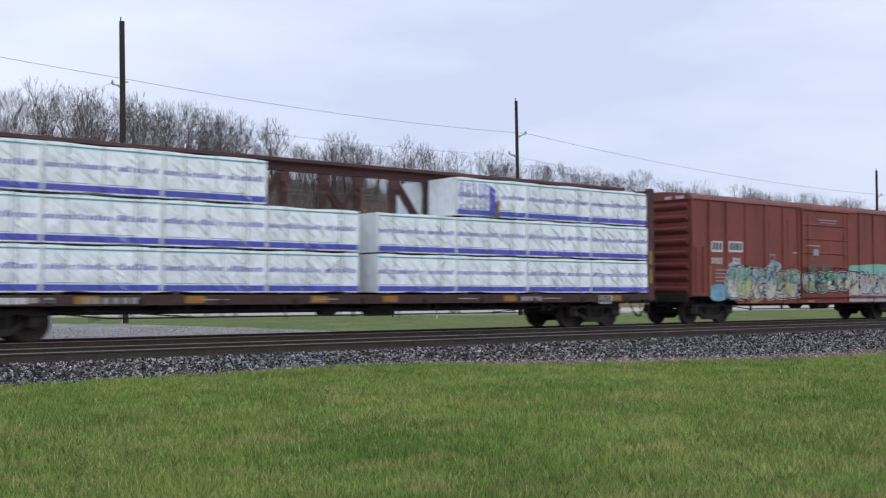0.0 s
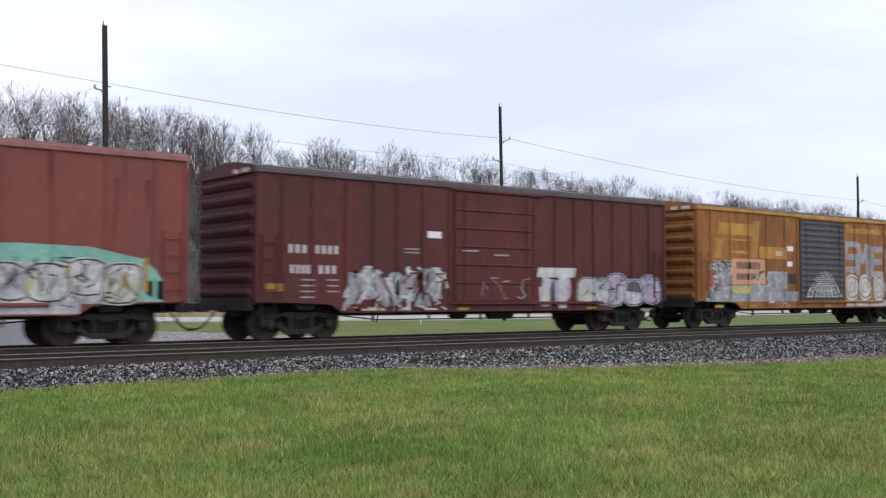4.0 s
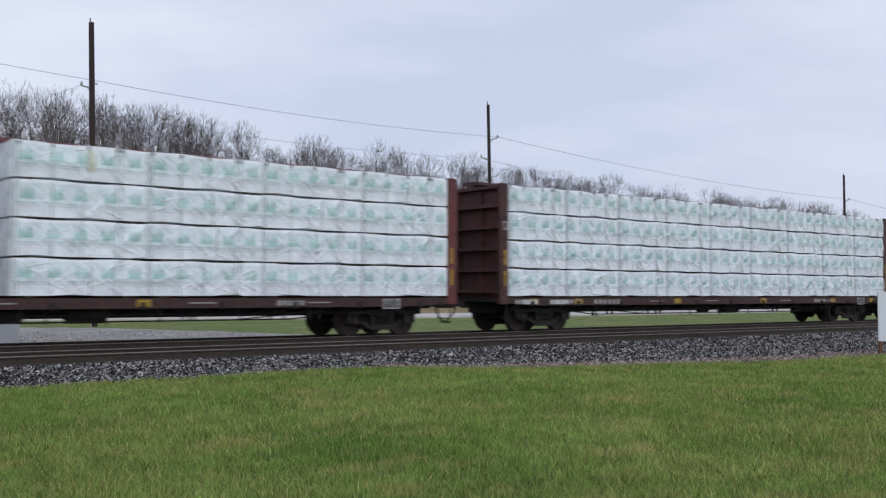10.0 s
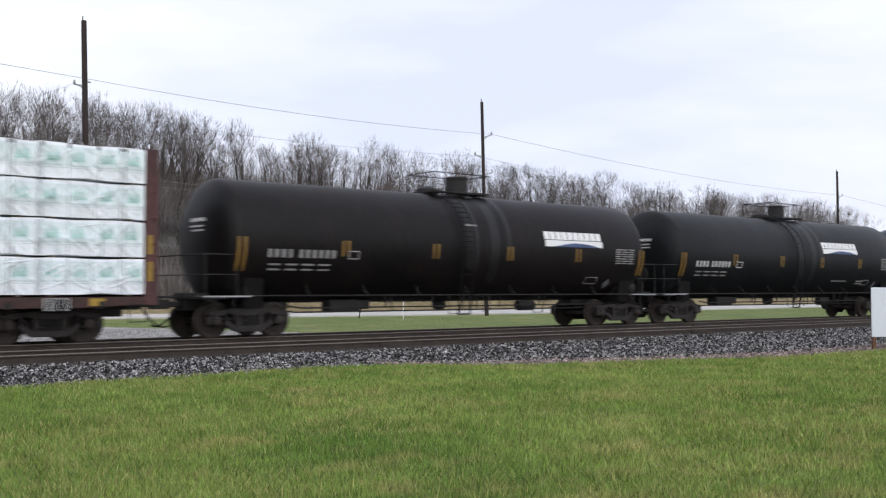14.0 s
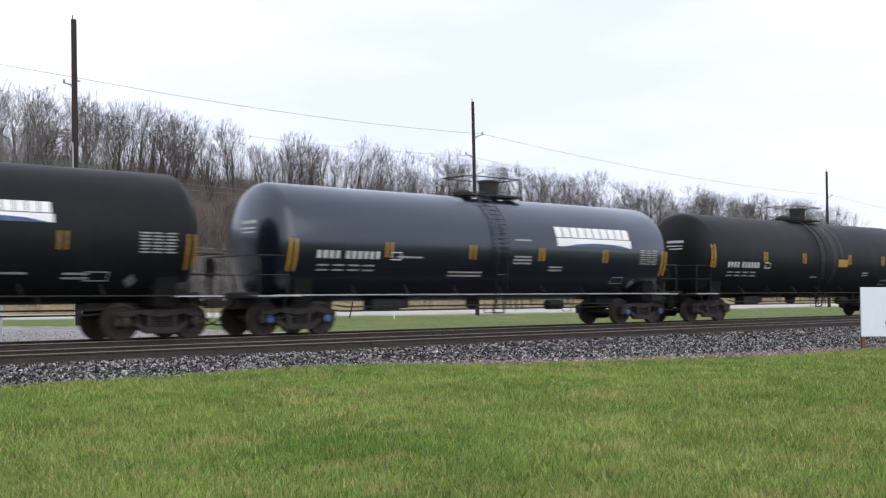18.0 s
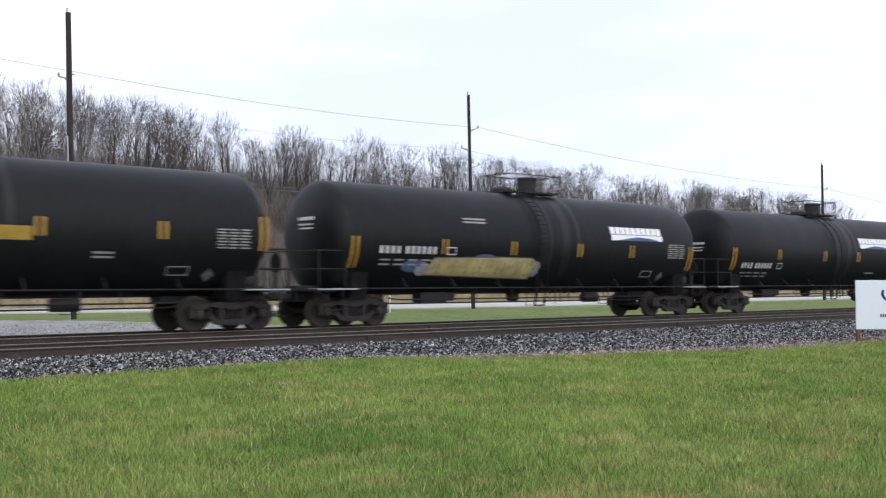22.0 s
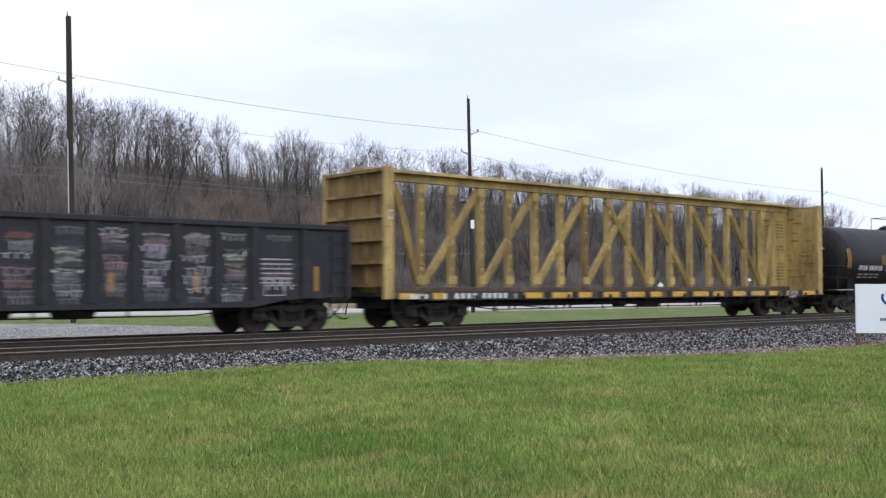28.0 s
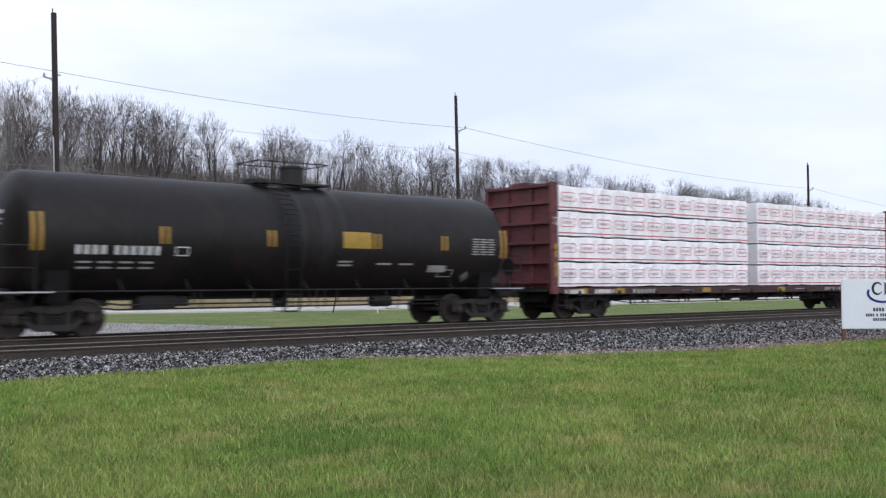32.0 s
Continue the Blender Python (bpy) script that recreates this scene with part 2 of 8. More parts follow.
def raw(name, verts, faces, material, smooth=False):
    """A mesh from numpy arrays; faces all of one size."""
    me = bpy.data.meshes.new(name)
    k = faces.shape[1]
    me.vertices.add(len(verts))
    me.vertices.foreach_set("co", np.ascontiguousarray(verts, dtype=np.float32).ravel())
    me.loops.add(faces.size)
    me.loops.foreach_set("vertex_index", np.ascontiguousarray(faces, dtype=np.int32).ravel())
    me.polygons.add(len(faces))
    me.polygons.foreach_set("loop_start", np.arange(0, faces.size, k, dtype=np.int32))
    if smooth:
        me.polygons.foreach_set("use_smooth", np.ones(len(faces), dtype=bool))
    me.update(calc_edges=True)
    me.materials.append(material)
    return me


rng = np.random.default_rng(7)

# ---- ground ----
NEAR_Y, TRAIN_Y = 20.75, 24.62  # centre lines of the two tracks


def edge_y(x):
    """The line at which lawn meets gravel."""
    return np.interp(x, [-60, 0, 5.1, 6.7, 8.6, 10.7, 11.9, 13.4, 14.5, 17, 19, 21.8, 24.5, 30, 40, 120, 400], [16.7, 16.6, 16.62, 16.7, 17.0, 17.1, 17.1, 15.75, 14.97, 14.4, 13.65, 13.12, 13.0, 12.9, 12.7, 12.3, 12.0]) + 0.07 * np.sin(x * 2.1) + 0.05 * np.sin(x * 5.3 + 1)


def ground_z(x, y):
    """Height of the ground over the rail tops."""
    x, y = np.asarray(x, float), np.asarray(y, float)
    lawn = -0.36 + 0.06 * np.clip(y / 16, 0, 1) + 0.02 * np.sin(x * 0.35 + 1) * np.sin(y * 0.4)
    e = edge_y(x)
    toe = np.where(y < e, lawn, np.interp(y, [0, 17.9, 19.3, 26.2, 27.6, 36, 78], [-0.31, -0.31, -0.19, -0.19, -0.55, -0.62, -0.6]))
    bluff = np.interp(y, [78, 92, 110, 130, 150, 170, 400], [0, 4.7, 11.4, 15.8, 17.9, 18.7, 19.0]) * np.interp(x / np.maximum(y, 1), [0.3, 1.3, 1.75, 2.3], [1.0, 0.78, 0.7, 0.0])
    return toe + bluff


gx = np.unique(np.concatenate([np.linspace(-900, -60, 12), np.linspace(-60, -6, 40), np.linspace(-6, 60, 165), np.linspace(60, 140, 40), np.linspace(140, 2500, 30)]))
gy = np.unique(np.concatenate([np.linspace(-600, -10, 14), np.linspace(-10, 12, 40), np.linspace(12, 19.5, 61), np.linspace(19.5, 40, 50), np.linspace(40, 100, 50), np.linspace(100, 180, 20), np.linspace(180, 2500, 14)]))
GX, GY = np.meshgrid(gx, gy, indexing="ij")
GZ = ground_z(GX, GY)
nx, ny = GX.shape
ii, jj = np.meshgrid(np.arange(nx - 1), np.arange(ny - 1), indexing="ij")
q0 = (ii * ny + jj).ravel()
quads = np.stack([q0, q0 + ny, q0 + ny + 1, q0 + 1], -1)
g_me = raw("ground", np.stack([GX.ravel(), GY.ravel(), GZ.ravel()], -1), quads, M["soil"], True)
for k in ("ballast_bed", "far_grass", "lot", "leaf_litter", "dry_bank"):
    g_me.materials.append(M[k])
cx, cy = (GX[:-1, :-1] + GX[1:, 1:]).ravel() / 2, (GY[:-1, :-1] + GY[1:, 1:]).ravel() / 2


def lot_far(x):
    """The line at which the gravel lot behind the tracks meets grass."""
    return np.interp(x, [-40, 5, 15, 20, 22.5, 24, 30], [60, 59, 57, 51, 44, 38, 35])


lot_edge = lot_far(cx)
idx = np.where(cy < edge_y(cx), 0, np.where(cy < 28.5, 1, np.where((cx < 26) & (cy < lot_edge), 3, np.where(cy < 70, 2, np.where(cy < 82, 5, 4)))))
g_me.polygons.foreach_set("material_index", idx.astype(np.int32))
ground = new("ground", g_me)
tagged(ground, "mown lawn, gravel track bed, far meadow and a leaf-covered bluff", "ground", kind="structure")

# pale road beyond the meadow
rx = [-200, 10, 22, 34, 45, 60, 90, 900]
ry = [70, 68, 65.5, 61.5, 58.8, 57.0, 58.0, 60]
rb = B().quadring([[(x, y, -0.75), (x, y + 0.03, -0.52), (x, y + 11.5, -0.52), (x, y + 11.5, -0.75)] for x, y in zip(rx, ry)])
road = new("road", rb.mesh("road", M["road"]))
tagged(road, "pale concrete road along the foot of the bluff", "road", kind="structure")

# ---- tracks ----
def rail_profile(y):
    return [(y - 0.07, -0.18), (y + 0.07, -0.18), (y + 0.07, -0.165), (y + 0.012, -0.14), (y + 0.009, -0.045), (y + 0.036, -0.035), (y + 0.036, -0.012), (y - 0.036, -0.012), (y - 0.036, -0.035), (y - 0.009, -0.045), (y - 0.012, -0.14), (y - 0.07, -0.165)]


def track(name, yc, label, joints):
    tr = thing(name, label, "railway track")
    tagged(tr, kind="structure")
    for s in (-1, 1):
        y = yc + s * 0.7535
        r = part("rail", B().prism_x(rail_profile(y), -260, 900), M["rail"], tr)
        part("rail_head", B().prism_x([(y - 0.036, -0.0125), (y + 0.036, -0.0125), (y + 0.034, -0.002), (y + 0.02, 0.0), (y - 0.02, 0.0), (y - 0.034, -0.002)], -260, 900), M["rail_head"], r, "rail head worn bright by wheels")
        for x in joints:
            jb = B().prism_x([(y - 0.055, -0.165), (y - 0.02, -0.15), (y - 0.02, -0.045), (y - 0.045, -0.05)], x - 0.42, x + 0.42)
            for k in range(6):
                xb = x - 0.36 + 0.144 * k
                jb.tube((xb, y - 0.03, -0.1), (xb, y - 0.075, -0.1), 0.017, n=6)
            part("joint_bar", jb, M["rail"], r)
    return tr


near_track = track("near_track", NEAR_Y, "empty near track with rusty rails on ballast", [2.9, 14.9, 26.8, 38.7])
train_track = track("train_track", TRAIN_Y, "far track that carries the passing train", [8.0, 20.0, 32.0])
tie_me = B().box(-0.115, 0.115, -1.3, 1.3, -0.36, -0.185, 0.012).mesh("tie", M["tie"])
plate_me = B().box(-0.09, 0.09, -0.19, 0.19, -0.186, -0.178).mesh("tie_plate", M["rail"])
for tr, yc in ((near_track, NEAR_Y), (train_track, TRAIN_Y)):
    for k in range(150):
        t = part("tie", tie_me, None, tr, at=pose(-9 + 0.54 * k, yc + 0.03 * math.sin(k * 5.1), 0, 0, 0, 0.8 * math.sin(k * 2.7)))
        if yc == NEAR_Y:
            part("tie_plate", plate_me, None, t, at=(0, -0.7535, 0))


# ---- loose stone, gravel and grass ----
def stones(name, pts, size, material, label):
    """Broken stones: dented octahedra."""
    n = len(pts)
    base = np.array([(1, 0, 0), (-1, 0, 0), (0, 1, 0), (0, -1, 0), (0, 0, 1), (0, 0, -1)], float)
    v = base[None] * (0.55 + 0.6 * rng.random((n, 6, 1)))
    v += 0.25 * rng.standard_normal((n, 6, 3))
    a = rng.random(n) * 6.283
    c, s = np.cos(a), np.sin(a)
    x, y = v[..., 0] * c[:, None] - v[..., 1] * s[:, None], v[..., 0] * s[:, None] + v[..., 1] * c[:, None]
    v = np.stack([x, y, v[..., 2] * 0.75], -1) * (size * (0.6 + 0.8 * rng.random(n)))[:, None, None] + pts[:, None]
    f = np.array([(0, 2, 4), (2, 1, 4), (1, 3, 4), (3, 0, 4), (2, 0, 5), (1, 2, 5), (3, 1, 5), (0, 3, 5)])
    f = (f[None] + (np.arange(n) * 6)[:, None, None]).reshape(-1, 3)
    ob = new(name, raw(name, v.reshape(-1, 3), f, material))
    return tagged(ob, label, "gravel", kind="stuff")


n = 84000
sx = 2 + 62 * rng.random(n) ** 1.15
sy = edge_y(sx) - 0.1 + (19.75 - edge_y(sx) + 0.1) * rng.random(n)
pink = (sx > 12.5) & (sy < edge_y(sx) + 1.3 + 0.3 * rng.standard_normal(n))
sz = ground_z(sx, sy) + 0.012
stones("ballast_stones", np.stack([sx, sy, sz], -1)[~pink], 0.034, M["ballast"], "grey broken ballast stones along the track")
stones("pink_gravel", np.stack([sx, sy, sz], -1)[pink], 0.031, M["pink"], "pinkish gravel at the edge of the lawn")
n = 9000
sx, sy = 2 + 60 * rng.random(n), 19.7 + 7.6 * rng.random(n)
keep = np.abs(sy - NEAR_Y - 0.7535) > 0.1
sx, sy = sx[keep], sy[keep]
stones("track_stones", np.stack([sx, sy, ground_z(sx, sy) + 0.0], -1), 0.036, M["ballast"], "grey ballast stones between and beside the rails")

# pale pebbles on the lot beyond the tracks, thinning out into the grass
n = 13000
sx, sy = 6 + 22 * rng.random(n), 27.6 + 20 * rng.random(n) ** 2
ok = sy < lot_far(sx) + 0.6 * rng.standard_normal(n)
sx, sy = sx[ok], sy[ok]
stones("lot_pebbles", np.stack([sx, sy, ground_z(sx, sy) + 0.004], -1), 0.034, M["pebble"], "pale loose gravel on the lot behind the tracks")
n = 5000
sx = 24 + 60 * rng.random(n)
sy = 27.7 + np.abs(0.5 * rng.standard_normal(n))
stones("verge_gravel", np.stack([sx, sy, ground_z(sx, sy) + 0.004], -1), 0.034, M["pebble"], "strip of pale gravel along the foot of the far track")

n = 640000
gr, ga = 5.2 + 34 * rng.random(n) ** 1.05 - 2.2 * rng.random(n) ** 3, np.radians(6 + 66 * rng.random(n) + 3.5 * rng.standard_normal(n))
bx, by = gr * np.sin(ga), gr * np.cos(ga)
ok = by < edge_y(bx) + 0.05 * rng.standard_normal(n) + 0.05
bx, by, gr = bx[ok], by[ok], gr[ok]
n = len(bx)
bz = ground_z(bx, by)
tuft = 0.75 + 0.5 * np.sin(bx * 1.9 + np.sin(by * 1.3)) * np.sin(by * 2.3 + np.sin(bx * 0.8))
h = (0.035 + 0.045 * rng.random(n)) * (0.8 + 0.35 * tuft)
w = 0.0026 + 0.00024 * gr
lean = rng.standard_normal((n, 2)) * 0.032
a = rng.random(n) * 3.1416
dx, dy = np.cos(a) * w, np.sin(a) * w
bv = np.stack([np.stack([bx - dx, by - dy, bz - 0.005], -1), np.stack([bx + dx, by + dy, bz - 0.005], -1), np.stack([bx + lean[:, 0], by + lean[:, 1], bz + h], -1)], 1)
grass = new("grass", raw("grass", bv.reshape(-1, 3), np.arange(3 * n).reshape(-1, 3), island(M["grass"], 0.5)))
tagged(grass, "mown green lawn with yellowed patches", "grass", kind="stuff")

DRY = [(8.2, 11.5, 0.7), (8.3, 10.3, 0.6), (7.4, 9.75, 0.55), (6.5, 10.0, 0.7), (4.7, 11.4, 0.6), (12.6, 8.95, 0.5), (12.1, 7.4, 0.5), (4.4, 9.2, 0.5), (9.8, 7.2, 0.45), (10.8, 9.5, 0.5), (7.6, 5.9, 0.4), (8.3, 9.2, 0.4), (6.9, 7.2, 0.35), (7.3, 5.2, 0.3)]
spot = sum(np.exp(-((bx - a_) ** 2 + (by - b_) ** 2) / r_ ** 2) for a_, b_, r_ in DRY) * (0.75 + 0.5 * np.sin(bx * 7.1 + 2 * np.sin(by * 5.3)))
dry = np.sin(bx * 0.9 + 1.3 * np.sin(by * 0.7)) * np.sin(by * 1.1 + 1.1 * np.sin(bx * 0.6 + 2)) + 0.5 * np.sin(bx * 3.1 + by * 2.2) * np.sin(by * 3.7 - bx)
pick = rng.random(n) < np.clip(0.075 + 0.13 * dry + 0.24 * spot, 0.02, 0.36)
k_ = int(pick.sum())
sv = bv[pick].copy()
sv[:, 2, :2] += rng.standard_normal((k_, 2)) * 0.04
sv[:, 2, 2] += 0.01 + 0.03 * rng.random(k_)
sv[:, :2, :2] += 0.02
straw = new("dry_grass", raw("dry_grass", sv.reshape(-1, 3), np.arange(3 * k_).reshape(-1, 3), island(M["straw"], 0.4)))
tagged(straw, "pale dry blades scattered through the lawn", "grass", kind="stuff")

# ragged grass along the far side of the tracks and on the meadow
n = 26000
mx, my = 8 + 130 * rng.random(n), 28.5 + 27 * rng.random(n) ** 1.6
ok = ~((mx < 26) & (my < lot_far(mx) - np.abs(1.1 * rng.standard_normal(n))))
mx, my = mx[ok], my[ok]
n = len(mx)
mz = ground_z(mx, my)
a = rng.random(n) * 3.1416
hh = 0.02 + 0.03 * rng.random(n) * (1 + 2.2 * (my < 29.5))
mv = np.stack([np.stack([mx - np.cos(a) * 0.014, my - np.sin(a) * 0.014, mz], -1), np.stack([mx + np.cos(a) * 0.014, my + np.sin(a) * 0.014, mz], -1), np.stack([mx + 0.04 * rng.standard_normal(n), my, mz + hh], -1)], 1)
meadow = new("meadow_grass", raw("meadow_grass", mv.reshape(-1, 3), np.arange(3 * n).reshape(-1, 3), M["far_grass"]))
tagged(meadow, "short green grass between the tracks and the road", "grass", kind="stuff")


# ---- bare woods on the bluff ----
def tree_mesh(seed, height):
    """Trunk that forks into rising limbs, branches and a rounded haze of fine bare twigs. Returns three lists of (start, end, r0, r1): trunk and limbs, branches, twigs."""
    r = random.Random(seed)
    limbs, twigs, tips = [], [], []
    share = (0.30, 0.23, 0.19, 0.14, 0.11, 0.085)
    any_way = lambda: Vector((r.gauss(0, 1), r.gauss(0, 1), r.gauss(0, 1))).normalized()

    def spray(p, d, n):
        """Short twigs that fan out from a branch."""
        for _ in range(n):
            e = (d * 0.9 + any_way() * 0.5 + Vector((0, 0, 0.25))).normalized()
            tips.append((p, p + e * height * r.uniform(0.035, 0.085), 0.006, 0.002))

    def grow(p, d, rad, depth):
        k = 3 if depth < 2 else 2
        step = height * share[depth] * r.uniform(0.75, 1.2) / k
        for i in range(k):
            wob = 0.09 if depth < 2 else 0.12
            d = (d + Vector((r.gauss(0, wob), r.gauss(0, wob), r.gauss(0.075, wob * 0.5)))).normalized()
            q = p + d * step
            r2 = rad * (0.88 if depth < 2 else 0.78)
            (limbs if depth < 3 else twigs if depth < 5 else tips).append((p, q, rad, r2))
            if depth >= 3:
                spray(p + (q - p) * r.random(), d, 1 if depth < 5 else 2)
            if (0 < depth < 5 and r.random() < 0.36) or (depth == 0 and i > 0 and r.random() < 0.7):
                side = Vector((r.gauss(0, 1), r.gauss(0, 1), 0.1)).normalized()
                grow(q, (d * 0.9 + side * 0.65).normalized(), r2 * 0.45, min(5, depth + 2))
            p, rad = q, r2
        if depth < 5:
            n = r.choice((2, 3, 3, 4)) if depth == 0 else (r.choice((2, 2, 3)) if depth < 4 else 2)
            a0 = r.uniform(0, 6.28)
            for i in range(n):
                a = a0 + 6.28 * i / n + r.gauss(0, 0.35)
                open_ = r.uniform(0.22, 0.52) * (0.7 if depth < 1 else 1.0)
                e = d.orthogonal().normalized()
                side = e * math.cos(a) + d.cross(e) * math.sin(a)
                lead = i == 0 and depth < 4
                nd = (d + side * open_ * (0.3 if lead else 1.15) + Vector((0, 0, 0.05))).normalized()
                grow(p, nd, rad * (0.86 if lead else r.uniform(0.5, 0.72)), depth + 1)
        else:
            spray(p, d, 2)

    grow(Vector((0, 0, -0.3)), Vector((r.gauss(0, 0.05), r.gauss(0, 0.05), 1)).normalized(), height * 0.0205, 0)
    top = max(q.z for _, q, _, _ in limbs + twigs + tips)
    f = height / top
    scale = lambda s: [(p * f, q * f, a, b) for p, q, a, b in s]
    return scale(limbs), scale(twigs), scale(tips)


def blades(segs, least, seed=3):
    """Numpy verts and triangles of thin flat twigs, each turned its own way."""
    g = np.random.default_rng(seed)
    P, Q = np.array([s[0] for s in segs]), np.array([s[1] for s in segs])
    W = np.maximum(least, np.array([s[2] for s in segs]))[:, None]
    D = Q - P
    D /= np.linalg.norm(D, axis=1, keepdims=True) + 1e-9
    U = np.cross(D, g.standard_normal(D.shape))
    U /= np.linalg.norm(U, axis=1, keepdims=True) + 1e-9
    v = np.stack([P - U * W, P + U * W, Q], 1)
    return v.reshape(-1, 3), np.arange(3 * len(P)).reshape(-1, 3)


def both(*meshes):
    """Several (verts, faces) as one, in triangles."""
    vs, fs, o = [], [], 0
    for v, f in meshes:
        f = f if f.shape[1] == 3 else np.concatenate([f[:, (0, 1, 2)], f[:, (0, 2, 3)]])
        vs.append(v)
        fs.append(f + o)
        o += len(v)
    return np.concatenate(vs), np.concatenate(fs)


def sticks(segs, n, least=0.012):
    """Numpy verts and quads of tapered n-sided sticks."""
    P = np.array([s[0] for s in segs])
    Q = np.array([s[1] for s in segs])
    R0, R1 = np.maximum(least, np.array([s[2] for s in segs])), np.maximum(least * 0.6, np.array([s[3] for s in segs]))
    D = Q - P
    D /= np.linalg.norm(D, axis=1, keepdims=True) + 1e-9
    ref = np.where(np.abs(D[:, 2:3]) > 0.8, np.array([[1.0, 0, 0]]), np.array([[0, 0, 1.0]]))
    U = np.cross(D, ref)
    U /= np.linalg.norm(U, axis=1, keepdims=True)
    V = np.cross(D, U)
    ring = [np.cos(2 * np.pi * k / n) * U + np.sin(2 * np.pi * k / n) * V for k in range(n)]
    v = np.stack([P + g * R0[:, None] for g in ring] + [Q + g * R1[:, None] for g in ring], 1)
    f = np.array([(k, (k + 1) % n, n + (k + 1) % n, n + k) for k in range(n)])
    return v.reshape(-1, 3), (f[None] + (np.arange(len(P)) * 2 * n)[:, None, None]).reshape(-1, 4)


VAR = []
for k in range(8):
    lim, tw, ti = tree_mesh(40 + k, 11.0)
    near_crown = both(sticks(tw, 3, 0.012), blades(ti, 0.008))
    far_crown = both(blades(tw, 0.024), blades(ti, 0.0115))
    VAR.append((raw("trunk", *sticks(lim, 5), M["bark"]), raw("crown", *near_crown, M["twig"]), raw("crown", *near_crown, M["pale_twig"]), raw("crown", *far_crown, M["twig"]), both(blades(tw, 0.022), blades(ti[::2], 0.018)), sticks(lim, 3, 0.026)))


def woods():
    """Places of the trees: rows up the slope, between the road and the crest."""
    out = []
    r = random.Random(5)
    y = 84.0
    while y < 160:
        x = y * 0.17
        while x < y * 1.80:
            if not (y < 106 and 0.47 < x / y < 0.70 and r.random() < 0.8):
                out.append((x + r.uniform(-2.2, 2.2), y + r.uniform(-3, 3), r))
            x += r.uniform(3.2, 5.8) * (0.75 if x < 0.5 * y else 1.0) * (1.0 if y < 118 else 1.2) * (1.0 if x < 0.75 * y else 1.1)
        y += 6.5
    return out


spots = [(x, y) for x, y, _ in woods()]
r = random.Random(9)
r.shuffle(spots)
first = sorted(spots, key=lambda p: (p[1] > 124) * 1000 + abs(math.atan2(p[0], p[1]) - 0.55) * 40)[:240]
chosen = set(first)
trees = []
for x, y in spots:
    v = r.randrange(8)
    tall = r.uniform(0.70, 1.10) * float(np.interp(x / y, [0.2, 0.28, 0.42, 0.6, 0.9, 1.8], [1.16, 1.04, 1.0, 0.93, 0.95, 1.0]))
    tall *= float(np.interp(y, [84, 100, 130, 170], [1.0, 0.98, 1.04, 1.10]))
    if r.random() < 0.24:
        tall *= r.uniform(0.55, 0.8)
    z = float(ground_z(x, y))
    if (x, y) in chosen:
        t = thing("bare_tree", "leafless grey-brown deciduous tree on the wooded bluff", "tree", Matrix.LocRotScale((x, y, z), Euler((0, 0, r.uniform(0, 6.28))), (tall, tall, tall)), "trees of the bluff")
        part("trunk", VAR[v][0], None, t)
        pale = y < 108 and x / y < 0.42 and r.random() < 0.8
        part("crown", VAR[v][2 if pale else 1 if y < 110 else 3], None, t, "pale grey crown of fine twigs" if pale else "")
    else:
        trees.append((x, y, z, v, tall, r.uniform(0, 6.28)))
for nm_, k_, m_, text in (("far_woods", 4, "twig", "dense bare woods on the upper slope"), ("far_trunks", 5, "bark", "dark trunks and limbs of the upper woods")):
    allv, allf, o = [], [], 0
    for x, y, z, v, s, a in trees:
        vv, ff = VAR[v][k_]
        c, sn = math.cos(a), math.sin(a)
        allv.append(np.stack([(vv[:, 0] * c - vv[:, 1] * sn) * s + x, (vv[:, 0] * sn + vv[:, 1] * c) * s + y, vv[:, 2] * s + z], -1))
        allf.append(ff + o)
        o += len(vv)
    tagged(new(nm_, raw(nm_, np.concatenate(allv), np.concatenate(allf), M[m_])), text, "woods", kind="stuff")

# undergrowth: clumps of thin brown stems on the slope
def clumped(n, y0, dy, power, cut):
    """Scattered spots on the slope, gathered in patches."""
    py_ = y0 + dy * rng.random(n) ** power
    px_ = py_ * (0.15 + 1.68 * rng.random(n))
    pat = np.sin(px_ * 0.31 + 2 * np.sin(py_ * 0.13)) * np.sin(py_ * 0.37 + 1.7 * np.sin(px_ * 0.17)) + 0.6 * np.sin(px_ * 0.83 + py_ * 0.6) * np.sin(py_ * 0.9 - px_ * 0.5)
    keep = pat + 0.35 * rng.standard_normal(n) > cut
    return px_[keep], py_[keep]


ux, uy = clumped(9000, 80, 88, 1.3, -0.05)
n = len(ux)
uz = ground_z(ux, uy)
m_ = 18
ht = (0.7 + 1.6 * rng.random((n, m_))) * (0.7 + 0.6 * rng.random((n, 1)))
ax_, sp = rng.random((n, m_)) * 6.283, 0.9 * rng.random((n, m_))
px_, py_ = ux[:, None] + np.cos(ax_) * sp, uy[:, None] + np.sin(ax_) * sp
tx_, ty_ = px_ + rng.standard_normal((n, m_)) * 0.9, py_ + rng.standard_normal((n, m_)) * 0.5
ww = 0.020
uv = np.stack([np.stack([px_ - ww, py_, uz[:, None] + 0 * px_], -1), np.stack([px_ + ww, py_, uz[:, None] + 0 * px_], -1), np.stack([tx_, ty_, uz[:, None] + ht], -1)], 2).reshape(-1, 3)
tagged(new("undergrowth", raw("undergrowth", uv, np.arange(len(uv)).reshape(-1, 3), island(M["brush"], 0.5))), "tangled brown undergrowth at the foot of the woods", "brush", kind="stuff")

